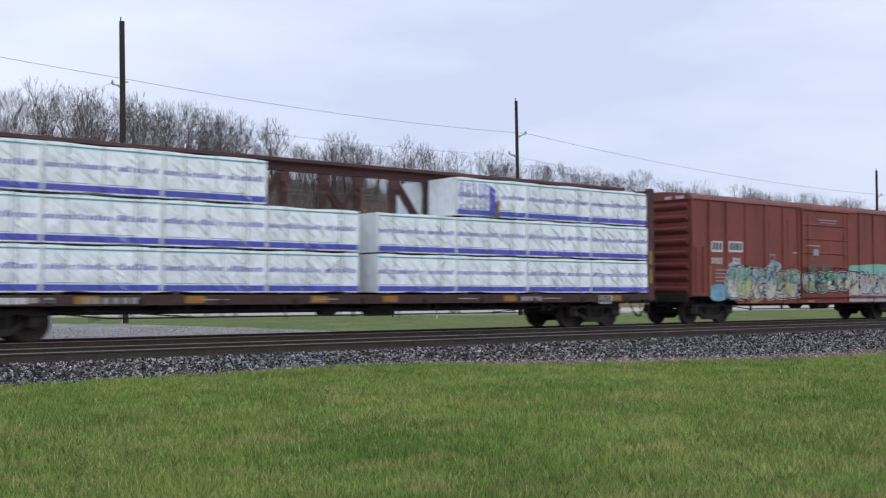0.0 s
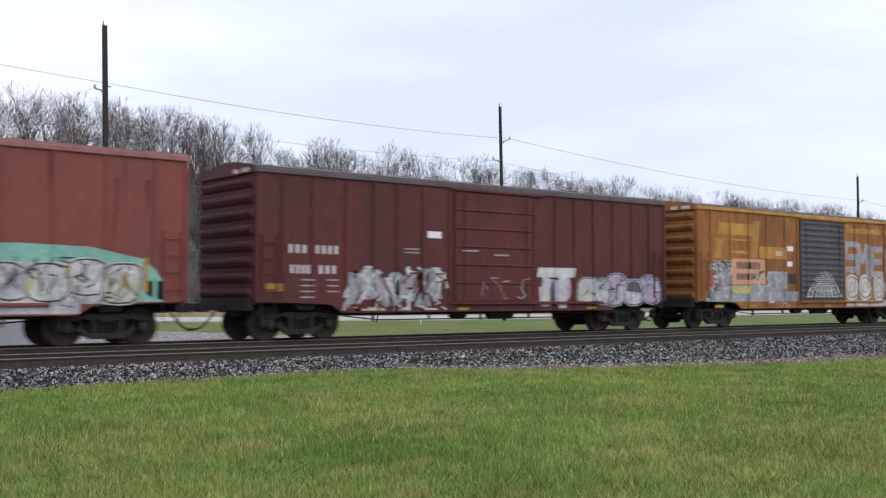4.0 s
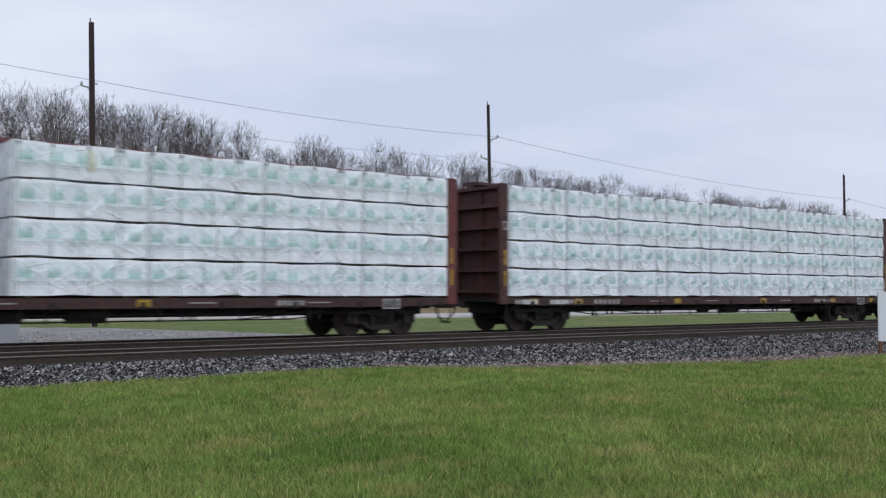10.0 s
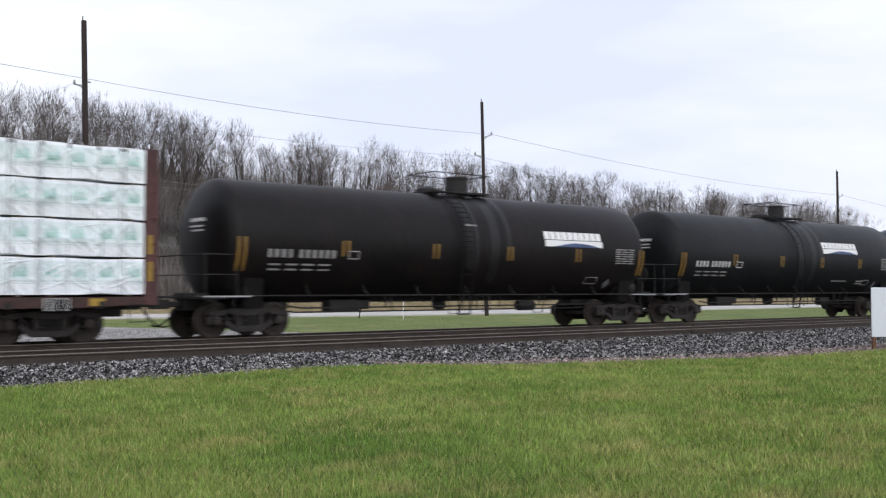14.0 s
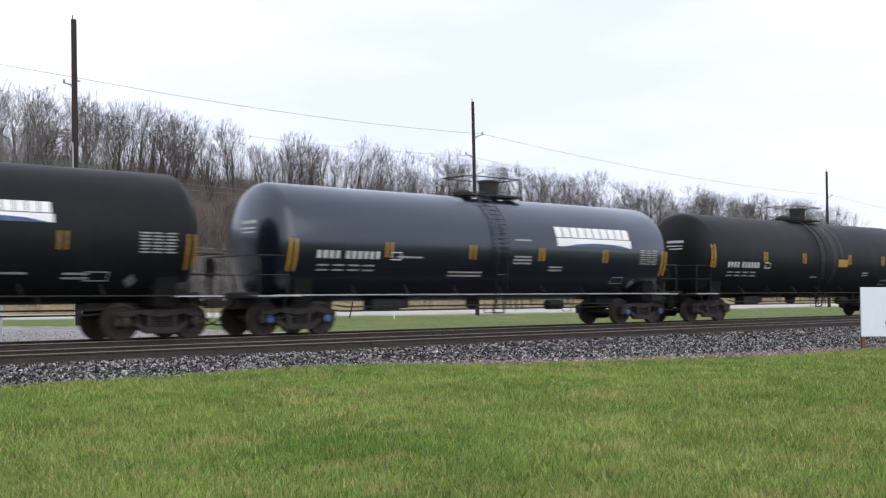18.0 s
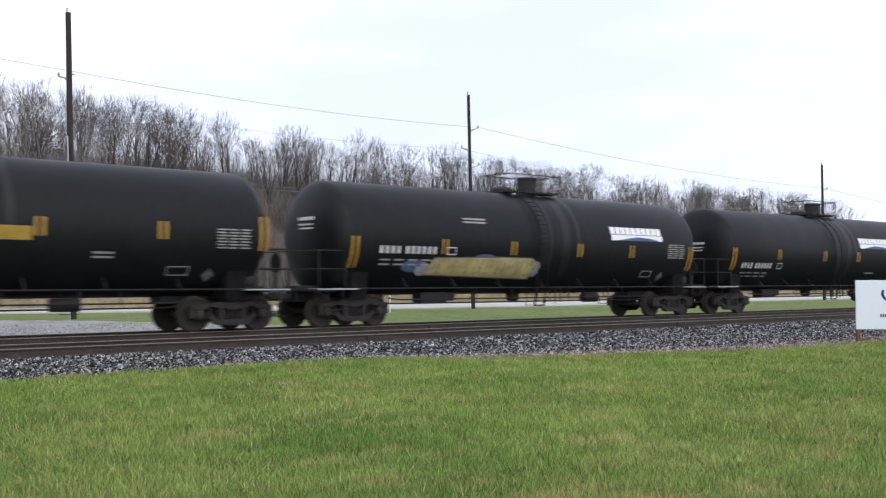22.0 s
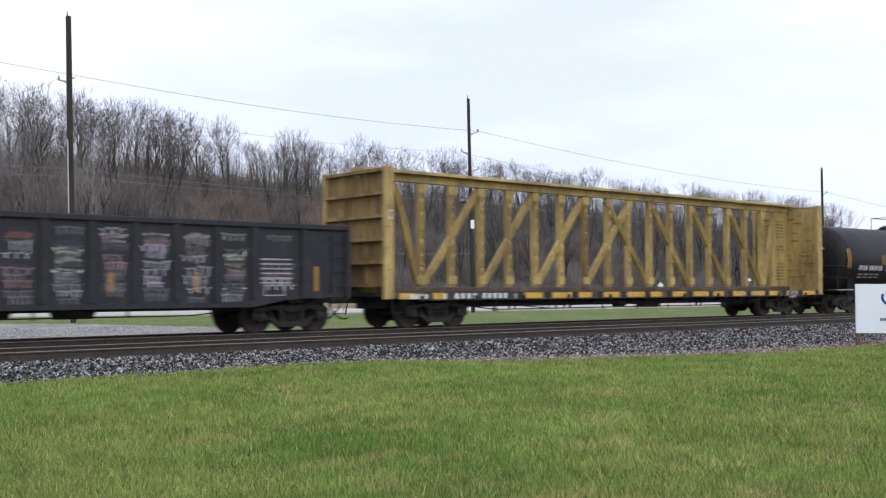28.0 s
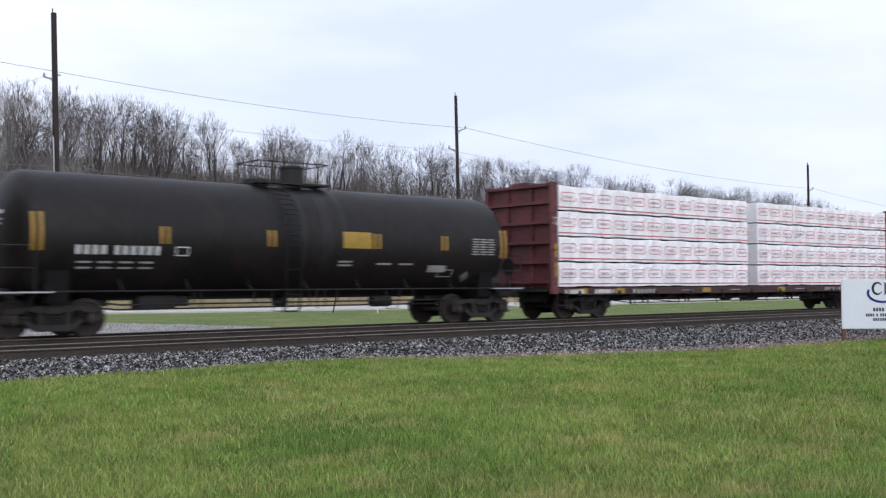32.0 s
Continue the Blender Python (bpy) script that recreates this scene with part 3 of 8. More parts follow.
# thickets: pale thin saplings and vines between the trunks
m_ = 20
ux, uy = clumped(12000, 82, 70, 1.1, 0.2)
n = len(ux)
uz = ground_z(ux, uy)
ht = (1.3 + 2.2 * rng.random((n, m_))) * (0.5 + 0.9 * rng.random((n, 1)))
ax_, sp = rng.random((n, m_)) * 6.283, 1.7 * rng.random((n, m_))
px_, py_ = ux[:, None] + np.cos(ax_) * sp, uy[:, None] + np.sin(ax_) * sp
tx_, ty_ = px_ + rng.standard_normal((n, m_)) * 0.8, py_ + rng.standard_normal((n, m_)) * 0.5
uv = np.stack([np.stack([px_ - 0.02, py_, uz[:, None] + 0 * px_], -1), np.stack([px_ + 0.02, py_, uz[:, None] + 0 * px_], -1), np.stack([tx_, ty_, uz[:, None] + ht], -1)], 2).reshape(-1, 3)
tagged(new("thicket", raw("thicket", uv, np.arange(len(uv)).reshape(-1, 3), island(M["thicket"], 0.45))), "pale pinkish saplings between the trunks of the woods", "brush", kind="stuff")

# saplings: tall thin stems that close the upper slope between the trunks
m_ = 16
ux, uy = clumped(5200, 104, 58, 0.9, -0.1)
n = len(ux)
uz = ground_z(ux, uy)
ht = (3.0 + 3.6 * rng.random((n, m_))) * (0.6 + 0.6 * rng.random((n, 1)))
ax_, sp = rng.random((n, m_)) * 6.283, 1.9 * rng.random((n, m_))
px_, py_ = ux[:, None] + np.cos(ax_) * sp, uy[:, None] + np.sin(ax_) * sp
b0 = uz[:, None] + ht * 0.35 * rng.random((n, m_))
tx_, ty_ = px_ + rng.standard_normal((n, m_)) * 0.75, py_ + rng.standard_normal((n, m_)) * 0.5
uv = np.stack([np.stack([px_ - 0.016, py_, b0], -1), np.stack([px_ + 0.016, py_, b0], -1), np.stack([tx_, ty_, uz[:, None] + ht], -1)], 2).reshape(-1, 3)
tagged(new("saplings", raw("saplings", uv, np.arange(len(uv)).reshape(-1, 3), M["sapling"])), "thin grey-brown saplings between the upper trunks", "brush", kind="stuff")

# shrubs at the foot of the bluff: fans of thin stems that fork once
def shrub_mesh(seed, material):
    r = random.Random(seed)
    segs = []
    for _ in range(120):
        a, lean = r.uniform(0, 6.28), abs(r.gauss(0, 0.42))
        d = Vector((math.cos(a) * lean, math.sin(a) * lean, 1)).normalized()
        p = Vector((math.cos(a), math.sin(a), 0)) * r.uniform(0, 0.5)
        q = p + d * r.uniform(1.2, 2.3)
        segs.append((p, q, 0.022, 0.01))
        for _ in range(5):
            e = (d + Vector((r.gauss(0, 0.35), r.gauss(0, 0.35), r.gauss(0.1, 0.2)))).normalized()
            s0 = p + (q - p) * r.uniform(0.35, 1.0)
            segs.append((s0, s0 + e * r.uniform(0.5, 1.3), 0.014, 0.003))
    return raw("bare_shrub", *blades(segs, 0.012, seed), material)


SHRUBS = [shrub_mesh(70 + k, M[m_]) for k, m_ in enumerate(("russet", "russet", "pale_twig", "thicket"))]
r = random.Random(23)
for k in range(170):
    y = r.uniform(86, 98) if k < 60 else r.uniform(97, 107)
    u_ = r.uniform(0.2, 1.5) if k < 84 else r.uniform(0.46, 0.72) if k < 114 else r.uniform(0.2, 0.46)
    x = u_ * y
    v = r.choice((0, 1, 0, 3)) if 0.48 < u_ < 0.80 else r.choice((2, 3)) if u_ < 0.48 else r.choice((3, 3, 2, 0))
    sc = r.uniform(1.0, 1.65)
    sb = new("bare_shrub", SHRUBS[v])
    sb.matrix_basis = Matrix.LocRotScale((x, y, float(ground_z(x, y)) - 0.05), Euler((0, 0, r.uniform(0, 6.28))), (sc * 1.15, sc * 1.15, sc))
    tagged(sb, "leafless russet shrub at the foot of the bluff" if v < 2 else "leafless pale grey shrub at the foot of the bluff", "shrub", "shrubs below the woods")

# low far woods beyond the end of the bluff
n = 5200
fx, fy = 640 + 760 * rng.random(n), 180 + 420 * rng.random(n)
fh = 13 + 9 * rng.random(n)
fz = ground_z(fx, fy) * 0 - 1.0
fv = np.stack([np.stack([fx - 0.5, fy, fz], -1), np.stack([fx + 0.5, fy, fz], -1), np.stack([fx + 2.5 * rng.standard_normal(n), fy, fz + fh], -1)], 1).reshape(-1, 3)
tagged(new("distant_woods", raw("distant_woods", fv, np.arange(len(fv)).reshape(-1, 3), M["brush"])), "low line of distant bare woods", "woods", kind="stuff")

# ---- the train ----
# metres that the train has gone by each time, and the middle of each car on the train
U_T = [0, 4, 8, 12, 16, 20, 24, 28, 32]
U_M = [0, 33.81, 67.64, 101.44, 135.11, 169.16, 203.57, 237.91, 272.46]
MOVING, WHEELS = [], []
SIDE = 1.56  # half width of the cars

M["steel"] = mat("grimy_black_steel", (0.016, 0.015, 0.015), 0.75, 0.1, var=0.4, scale=2.0, fine=20.0, dirt=(0.03, 0.025, 0.022))
M["soot"] = mat("sooty_black_casting", (0.0075, 0.007, 0.007), 0.8, var=0.35, scale=2.0, fine=18.0, spec=0.15)
M["truck"] = mat("dusty_cast_steel", (0.024, 0.0205, 0.019), 0.85, 0.1, var=0.4, scale=2.5, fine=18.0, dirt=(0.042, 0.034, 0.03))
M["wheel"] = mat("rusty_wheel_steel", (0.031, 0.023, 0.020), 0.75, 0.2, var=0.35, scale=3.0, fine=18.0)
M["cap"] = mat("blue_bearing_cap", (0.05, 0.10, 0.25), 0.6, var=0.2)
M["red"] = mat("faded_red_boxcar_paint", (0.188, 0.047, 0.036), 0.68, var=0.16, scale=0.8, fine=9.0, stretch=(1, 1, 0.35), bump=0.08, tint=(0.218, 0.056, 0.042), dirt=(0.135, 0.042, 0.036))
M["red_roof"] = mat("weathered_pink_red_roof", (0.27, 0.11, 0.105), 0.7, var=0.2, scale=1.0, fine=9.0)
M["maroon"] = mat("dark_maroon_paint", (0.084, 0.017, 0.015), 0.74, var=0.24, scale=0.8, fine=9.0, stretch=(1, 1, 0.35), bump=0.08, tint=(0.112, 0.024, 0.022), dirt=(0.058, 0.016, 0.015))
M["dark_roof"] = mat("grey_brown_roof", (0.10, 0.075, 0.08), 0.55, 0.2, var=0.25, scale=1.0, fine=9.0)
M["ochre"] = mat("rust_streaked_ochre_paint", (0.255, 0.098, 0.024), 0.75, var=0.26, scale=0.7, fine=7.0, stretch=(1, 1, 0.22), bump=0.08, tint=(0.335, 0.141, 0.034), dirt=(0.15, 0.055, 0.017))
M["gold"] = mat("old_gold_lettering", (0.43, 0.225, 0.04), 0.7, var=0.25, scale=1.2, fine=7.0, stretch=(1, 1, 0.35), dirt=(0.30, 0.12, 0.03))
M["gold_bright"] = mat("worn_gold_lettering", (0.64, 0.39, 0.08), 0.7, var=0.2, scale=1.2, fine=7.0)
M["peach"] = mat("peach_patch_paint", (0.58, 0.30, 0.18), 0.65, var=0.08)
M["grey_door"] = mat("dark_grey_door_paint", (0.062, 0.062, 0.066), 0.6, var=0.25, scale=1.0, fine=9.0, stretch=(1, 1, 0.4))
M["beam_red"] = mat("oxide_red_car_paint", (0.125, 0.032, 0.033), 0.65, var=0.3, scale=1.2, fine=9.0, dirt=(0.07, 0.03, 0.028))
M["beam_brown"] = mat("dark_brown_car_paint", (0.074, 0.029, 0.028), 0.75, var=0.35, scale=1.2, fine=9.0, dirt=(0.04, 0.03, 0.028))
M["yellow"] = mat("worn_yellow_car_paint", (0.395, 0.280, 0.098), 0.7, var=0.3, scale=0.9, fine=8.0, stretch=(1, 1, 0.3), bump=0.08, tint=(0.48, 0.35, 0.118), dirt=(0.12, 0.065, 0.035))
M["sill_grime"] = mat("grimy_dark_red_sill_paint", (0.085, 0.036, 0.032), 0.8, var=0.4, scale=1.0, fine=7.0, stretch=(1, 1, 1), tint=(0.055, 0.027, 0.025), dirt=(0.026, 0.020, 0.019))
M["beam_dirt"] = mat("grimy_brown_deck_paint", (0.075, 0.055, 0.04), 0.8, var=0.4, scale=1.2, fine=9.0, dirt=(0.16, 0.11, 0.05))
M["sill_yellow"] = mat("bright_yellow_sill_paint", (0.56, 0.34, 0.03), 0.6, var=0.2, scale=2.0, fine=9.0, dirt=(0.25, 0.14, 0.03))
M["tank"] = mat("dull_black_tank_paint", (0.0048, 0.0060, 0.0068), 0.5, var=0.3, scale=0.5, fine=6.0, stretch=(1, 1, 0.5), bump=0.04, tint=(0.0066, 0.0080, 0.0088), dirt=(0.0105, 0.0098, 0.0095), spec=0.22)
M["tank_gloss"] = mat("glossy_new_black_tank_paint", (0.005, 0.0055, 0.010), 0.34, var=0.15, scale=0.5, fine=6.0, bump=0.012, coat=0.8, spec=0.6)
M["tank_gloss"].node_tree.nodes["Principled BSDF"].inputs["Coat Roughness"].default_value = 0.14
M["tank_gloss"].node_tree.nodes["Principled BSDF"].inputs["Specular Tint"].default_value = (0.80, 0.90, 1.0, 1)
M["tank_gloss"].node_tree.nodes["Principled BSDF"].inputs["Coat Tint"].default_value = (0.80, 0.90, 1.0, 1)
M["tank_sooty"] = mat("sooty_red_brown_black_tank_paint", (0.0046, 0.0046, 0.0050), 0.5, var=0.3, scale=0.5, fine=6.0, stretch=(1, 1, 0.5), bump=0.04, tint=(0.0088, 0.0062, 0.0062), dirt=(0.0135, 0.0076, 0.0070), spec=0.2)
M["tank_brown"] = mat("rust_tinged_black_tank_paint", (0.0075, 0.0083, 0.0088), 0.5, var=0.3, scale=0.5, fine=6.0, stretch=(1, 1, 0.5), bump=0.04, tint=(0.0135, 0.0099, 0.0098), dirt=(0.023, 0.0125, 0.0112), spec=0.26)
M["gondola"] = mat("sooty_black_gondola_paint", (0.015, 0.0155, 0.0195), 0.75, var=0.35, scale=1.2, fine=10.0, stretch=(1, 1, 0.4), dirt=(0.040, 0.036, 0.036))
# rust streaks, plus the bulkhead's shade put into a darker yellow
M["yellow_rusty_shaded"] = mat("rusty_shaded_yellow_paint", (0.22, 0.135, 0.047), 0.8, var=0.35, scale=1.1, fine=7.0, stretch=(1, 1, 0.25), bump=0.1, tint=(0.36, 0.245, 0.085), dirt=(0.075, 0.04, 0.024))
M["stripe"] = mat("yellow_reflector", (0.33, 0.205, 0.022), 0.5, var=0.2, scale=3.0)
M["amber"] = mat("dull_amber_reflector", (0.27, 0.13, 0.018), 0.5, var=0.2, scale=3.0)
M["tank_reflector"] = mat("dusty_amber_reflector_tape", (0.33, 0.185, 0.021), 0.5, var=0.2, scale=3.0)
M["tape_dirty"] = mat("grimy_amber_reflector_tape", (0.19, 0.108, 0.018), 0.6, var=0.3, scale=3.0)
M["stencil"] = mat("white_stencil_paint", (0.58, 0.58, 0.58), 0.6, var=0.12, scale=2.0)
M["stencil_dim"] = mat("faded_stencil_paint", (0.30, 0.29, 0.29), 0.65, var=0.2, scale=2.0)
M["black_ink"] = mat("black_paint", (0.02, 0.02, 0.022), 0.6, var=0.2)
M["plate"] = mat("white_plate", (0.76, 0.76, 0.76), 0.5, var=0.05)
def crumple(m, strength=1.0):
    """Wrinkles of taut plastic film that run aslant in both directions, strong in some patches and faint in others."""
    n, l = m.node_tree.nodes, m.node_tree.links
    co, total = n.new("ShaderNodeTexCoord"), None
    pa = n.new("ShaderNodeTexNoise")
    pa.inputs["Scale"].default_value, pa.inputs["Detail"].default_value = 0.9, 2
    l.new(co.outputs["Object"], pa.inputs["Vector"])
    for turn, size, low in ((40, 1.0, 0.52), (-48, 0.8, 0.55), (62, 1.2, 0.54)):
        mp, ns, rm = n.new("ShaderNodeMapping"), n.new("ShaderNodeTexNoise"), n.new("ShaderNodeMapRange")
        mp.vector_type = "TEXTURE"
        mp.inputs["Rotation"].default_value = (radians(turn * 0.8), radians(turn), 0)
        mp.inputs["Scale"].default_value = (1.5 * size, 0.8 * size, 0.10 * size)
        ns.inputs["Scale"].default_value, ns.inputs["Detail"].default_value, ns.inputs["Distortion"].default_value = 1.0, 2, 0.4
        rm.inputs[1].default_value, rm.inputs[2].default_value = low, low + 0.16
        rm.inputs[4].default_value = size
        l.new(co.outputs["Object"], mp.inputs["Vector"])
        l.new(mp.outputs[0], ns.inputs["Vector"])
        l.new(ns.outputs[0], rm.inputs[0])
        ad = n.new("ShaderNodeMath")
        ad.operation = "ADD"
        l.new(rm.outputs[0], ad.inputs[0])
        if total:
            l.new(total, ad.inputs[1])
        total = ad.outputs[0]
    sh, mu = n.new("ShaderNodeMapRange"), n.new("ShaderNodeMath")
    sh.inputs[1].default_value, sh.inputs[2].default_value = 0.38, 0.62
    sh.inputs[3].default_value, sh.inputs[4].default_value = 0.35, 0.9
    mu.operation = "MULTIPLY"
    l.new(pa.outputs[0], sh.inputs[0])
    l.new(sh.outputs[0], mu.inputs[0])
    l.new(total, mu.inputs[1])
    bu = n.new("ShaderNodeBump")
    bu.inputs["Strength"].default_value, bu.inputs["Distance"].default_value = strength, 0.11
    l.new(mu.outputs[0], bu.inputs["Height"])
    l.new(bu.outputs[0], n["Principled BSDF"].inputs["Normal"])
    return m


def film(name, base, tint, strength):
    return crumple(mat(name, base, 0.27, var=0.05, scale=1.2, fine=5.0, bump=0.0, tint=tint, rand=0.07), strength)


M["wrap"] = film("white_plastic_lumber_wrap", (0.80, 0.86, 0.89), (0.87, 0.915, 0.935), 0.42)
M["wrap_green"] = film("pale_mint_lumber_wrap", (0.82, 0.87, 0.915), (0.88, 0.925, 0.96), 0.42)
M["wrap_pink"] = film("faintly_pink_lumber_wrap", (0.86, 0.84, 0.865), (0.91, 0.89, 0.915), 0.28)
M["gap"] = mat("lumber_spacers", (0.13, 0.10, 0.07), 0.8, var=0.3, scale=4.0)
M["ink_blue"] = mat("blue_wrap_print", (0.075, 0.085, 0.46), 0.45, var=0.15, scale=2.0)
M["ink_blue_text"] = mat("blue_violet_wrap_print", (0.13, 0.14, 0.46), 0.45, var=0.2, scale=4.0)
M["ink_teal"] = mat("teal_wrap_print", (0.10, 0.34, 0.36), 0.45, var=0.2)
M["ink_green"] = mat("sea_green_wrap_print", (0.34, 0.585, 0.54), 0.4, var=0.1, scale=2.2, fine=5.0, tint=(0.44, 0.66, 0.62))
M["ink_haze"] = film("cyan_tinted_wrap_print", (0.735, 0.85, 0.88), (0.80, 0.895, 0.92), 0.42)
M["ink_yellow"] = mat("yellowed_wrap_tag", (0.66, 0.62, 0.34), 0.5, var=0.15, scale=5.0, tint=(0.74, 0.74, 0.55))
M["ink_mint"] = mat("pale_green_wrap_print", (0.48, 0.64, 0.66), 0.45, var=0.15, scale=1.6, fine=5.0, tint=(0.72, 0.80, 0.81))
M["ink_rose"] = mat("greyed_red_wrap_print", (0.42, 0.24, 0.28), 0.45, var=0.15)
M["ink_red"] = mat("red_wrap_print", (0.52, 0.10, 0.14), 0.45, var=0.15)
M["strap"] = mat("strap_band", (0.09, 0.11, 0.12), 0.5, var=0.2)
for k in ("ink_blue", "ink_blue_text", "ink_green", "ink_mint"):
    crumple(M[k], 0.42)
M["spill"] = mat("dusty_spill_stain", (0.0105, 0.0102, 0.0108), 0.48, var=0.4, scale=1.2, fine=8.0, stretch=(2, 2, 0.3), bump=0.03, dirt=(0.018, 0.0165, 0.016), spec=0.32)
M["sp_dim"] = mat("faint_grey_spray_paint", (0.13, 0.13, 0.145), 0.75, var=0.3, scale=1.6, fine=9.0)
M["sp_white"] = mat("white_spray_paint", (0.50, 0.51, 0.50), 0.75, var=0.26, scale=2.2, fine=9.0)
M["sp_grey"] = mat("grey_spray_paint", (0.30, 0.30, 0.325), 0.75, var=0.28, scale=2.2, fine=9.0)
M["rust"] = mat("brown_rust_stain", (0.20, 0.072, 0.022), 0.85, var=0.3, scale=1.5, fine=9.0, stretch=(1, 1, 0.2), tint=(0.26, 0.10, 0.028))
M["red_stain"] = mat("dark_red_stain", (0.130, 0.034, 0.028), 0.8, var=0.3, scale=1.5, fine=9.0, stretch=(1, 1, 0.2), tint=(0.165, 0.042, 0.034))
M["sp_sky"] = mat("sky_blue_spray_paint", (0.17, 0.33, 0.43), 0.75, var=0.3, scale=1.6, fine=9.0)
M["sp_mint"] = mat("mint_spray_paint", (0.22, 0.38, 0.33), 0.75, var=0.25, scale=1.6, fine=9.0)
M["sp_sage"] = mat("sage_green_spray_paint", (0.20, 0.25, 0.17), 0.75, var=0.25, scale=1.6, fine=9.0)
M["sp_cream"] = mat("cream_spray_paint", (0.46, 0.45, 0.38), 0.75, var=0.24, scale=2.2, fine=9.0)
M["sp_ice"] = mat("ice_blue_spray_paint", (0.26, 0.38, 0.42), 0.75, var=0.24, scale=2.0, fine=9.0)
M["sp_teal"] = mat("teal_spray_paint", (0.20, 0.42, 0.35), 0.7, var=0.2, scale=1.6, fine=9.0)
M["sp_green"] = mat("green_spray_paint", (0.10, 0.40, 0.22), 0.7, var=0.2, scale=1.6, fine=9.0)
M["sp_deepblue"] = mat("deep_blue_spray_paint", (0.065, 0.10, 0.20), 0.75, var=0.3, scale=1.6, fine=9.0)
M["sp_olive"] = mat("olive_spray_paint", (0.34, 0.38, 0.24), 0.7, var=0.2, scale=1.6, fine=9.0)
M["sp_lilac"] = mat("lilac_spray_paint", (0.40, 0.34, 0.44), 0.7, var=0.2, scale=1.6, fine=9.0)
M["sp_yellow"] = mat("yellow_spray_paint", (0.46, 0.40, 0.14), 0.7, var=0.2, scale=1.6, fine=9.0)
M["sp_pale"] = mat("pale_lilac_white_spray_paint", (0.44, 0.43, 0.46), 0.75, var=0.24, scale=2.2, fine=9.0)
M["sp_tan"] = mat("tan_spray_paint", (0.40, 0.34, 0.16), 0.7, var=0.22, scale=1.6, fine=9.0)
M["sp_dark"] = mat("thinned_dark_spray_paint", (0.12, 0.11, 0.08), 0.75, var=0.3, scale=2.0, fine=9.0)
M["sp_pink"] = mat("dusky_pink_spray_paint", (0.26, 0.16, 0.18), 0.75, var=0.3, scale=1.6, fine=9.0)
for k, c in (("pink", (0.075, 0.050, 0.056)), ("deepblue", (0.026, 0.034, 0.060)), ("red", (0.11, 0.045, 0.04)), ("lilac", (0.14, 0.13, 0.165))):
    M["sp_haze_" + k] = mat("thin_" + k + "_spray_haze", c, 0.75, var=0.4, scale=3.0, fine=12.0, dirt=(0.03, 0.03, 0.033))
M["sp_red"] = mat("red_spray_paint", (0.36, 0.10, 0.10), 0.7, var=0.2, scale=1.6, fine=9.0)


def flat_side(ribs=(), w=0.09, d=0.05, y=SIDE):
    """Surface of a ribbed side: y by (x, z), and the places where it steps."""
    cuts = [c + s * (w / 2 + e) for c in ribs for s in (-1, 1) for e in (0.0, 0.006)]
    return (lambda x, z: -(y + (d if any(abs(x - c) <= w / 2 + 0.001 for c in ribs) else 0.0))), cuts, 1


def tank_side(r, zc):
    return (lambda x, z: -math.sqrt(max(0.01, r * r - (z - zc) ** 2))), [], 7


def skin(b, poly, surf, off=0.005, step=0.25):
    """A coat of paint of convex outline poly, (x, z), that follows the surface."""
    fn, cuts, nz = surf
    xs = [p[0] for p in poly]
    x0, x1 = min(xs) + 1e-4, max(xs) - 1e-4
    if x1 - x0 < 0.002:
        return b
    n = max(1, math.ceil((x1 - x0) / step))
    sam = sorted(set([x0 + (x1 - x0) * i / n for i in range(n + 1)] + [c for c in cuts if x0 < c < x1] + [x for x in xs if x0 < x < x1]))
    cols = []
    for x in sam:
        zs = []
        for (ax, az), (bx, bz) in zip(poly, poly[1:] + poly[:1]):
            if (ax - x) * (bx - x) <= 0 and abs(ax - bx) > 1e-9:
                zs.append(az + (bz - az) * (x - ax) / (bx - ax))
        if len(zs) < 2:
            zs = [poly[0][1]] * 2
        lo, hi = min(zs), max(zs)
        cols.append([(x, fn(x, lo + (hi - lo) * j / nz) - off, lo + (hi - lo) * j / nz) for j in range(nz + 1)])
    o, k = len(b.v), nz + 1
    for c in cols:
        b.v += c
    for i in range(len(cols) - 1):
        for j in range(nz):
            a = o + i * k + j
            b.f.append((a, a + k, a + k + 1, a + 1))
    return b


def rect(x0, x1, z0, z1, lean=0.0):
    return [(x0, z0), (x1, z0), (x1 + lean, z1), (x0 + lean, z1)]


def oval(x, z, w, h, n=12, sq=1.0):
    return [(x + w / 2 * math.copysign(abs(math.cos(2 * math.pi * i / n)) ** sq, math.cos(2 * math.pi * i / n)), z + h / 2 * math.copysign(abs(math.sin(2 * math.pi * i / n)) ** sq, math.sin(2 * math.pi * i / n))) for i in range(n)]


def line(pts, w):
    """Convex pieces of a brush line."""
    out = []
    for (ax, az), (bx, bz) in zip(pts[:-1], pts[1:]):
        d = math.hypot(bx - ax, bz - az) or 1
        ux, uz = (bx - ax) / d * w / 2, (bz - az) / d * w / 2
        out.append([(ax - ux - uz, az - uz + ux), (bx + ux - uz, bz + uz + ux), (bx + ux + uz, bz + uz - ux), (ax - ux + uz, az - uz - ux)])
    return out


def paint(parent, name, polys, surf, material, off=0.005, label=""):
    """Coats of paint: each piece a part of its own; fine strokes and lettering stay together."""
    fine = name in ("graffiti_outline", "data_stencil", "reporting_mark", "road_number", "slogan")
    for group in ([polys] if fine else [[p] for p in polys]):
        b = B()
        for p in group:
            skin(b, p, surf, off)
        ob = part(name, b, material, parent, label)
        if fine:
            tagged(ob, kind="stuff")


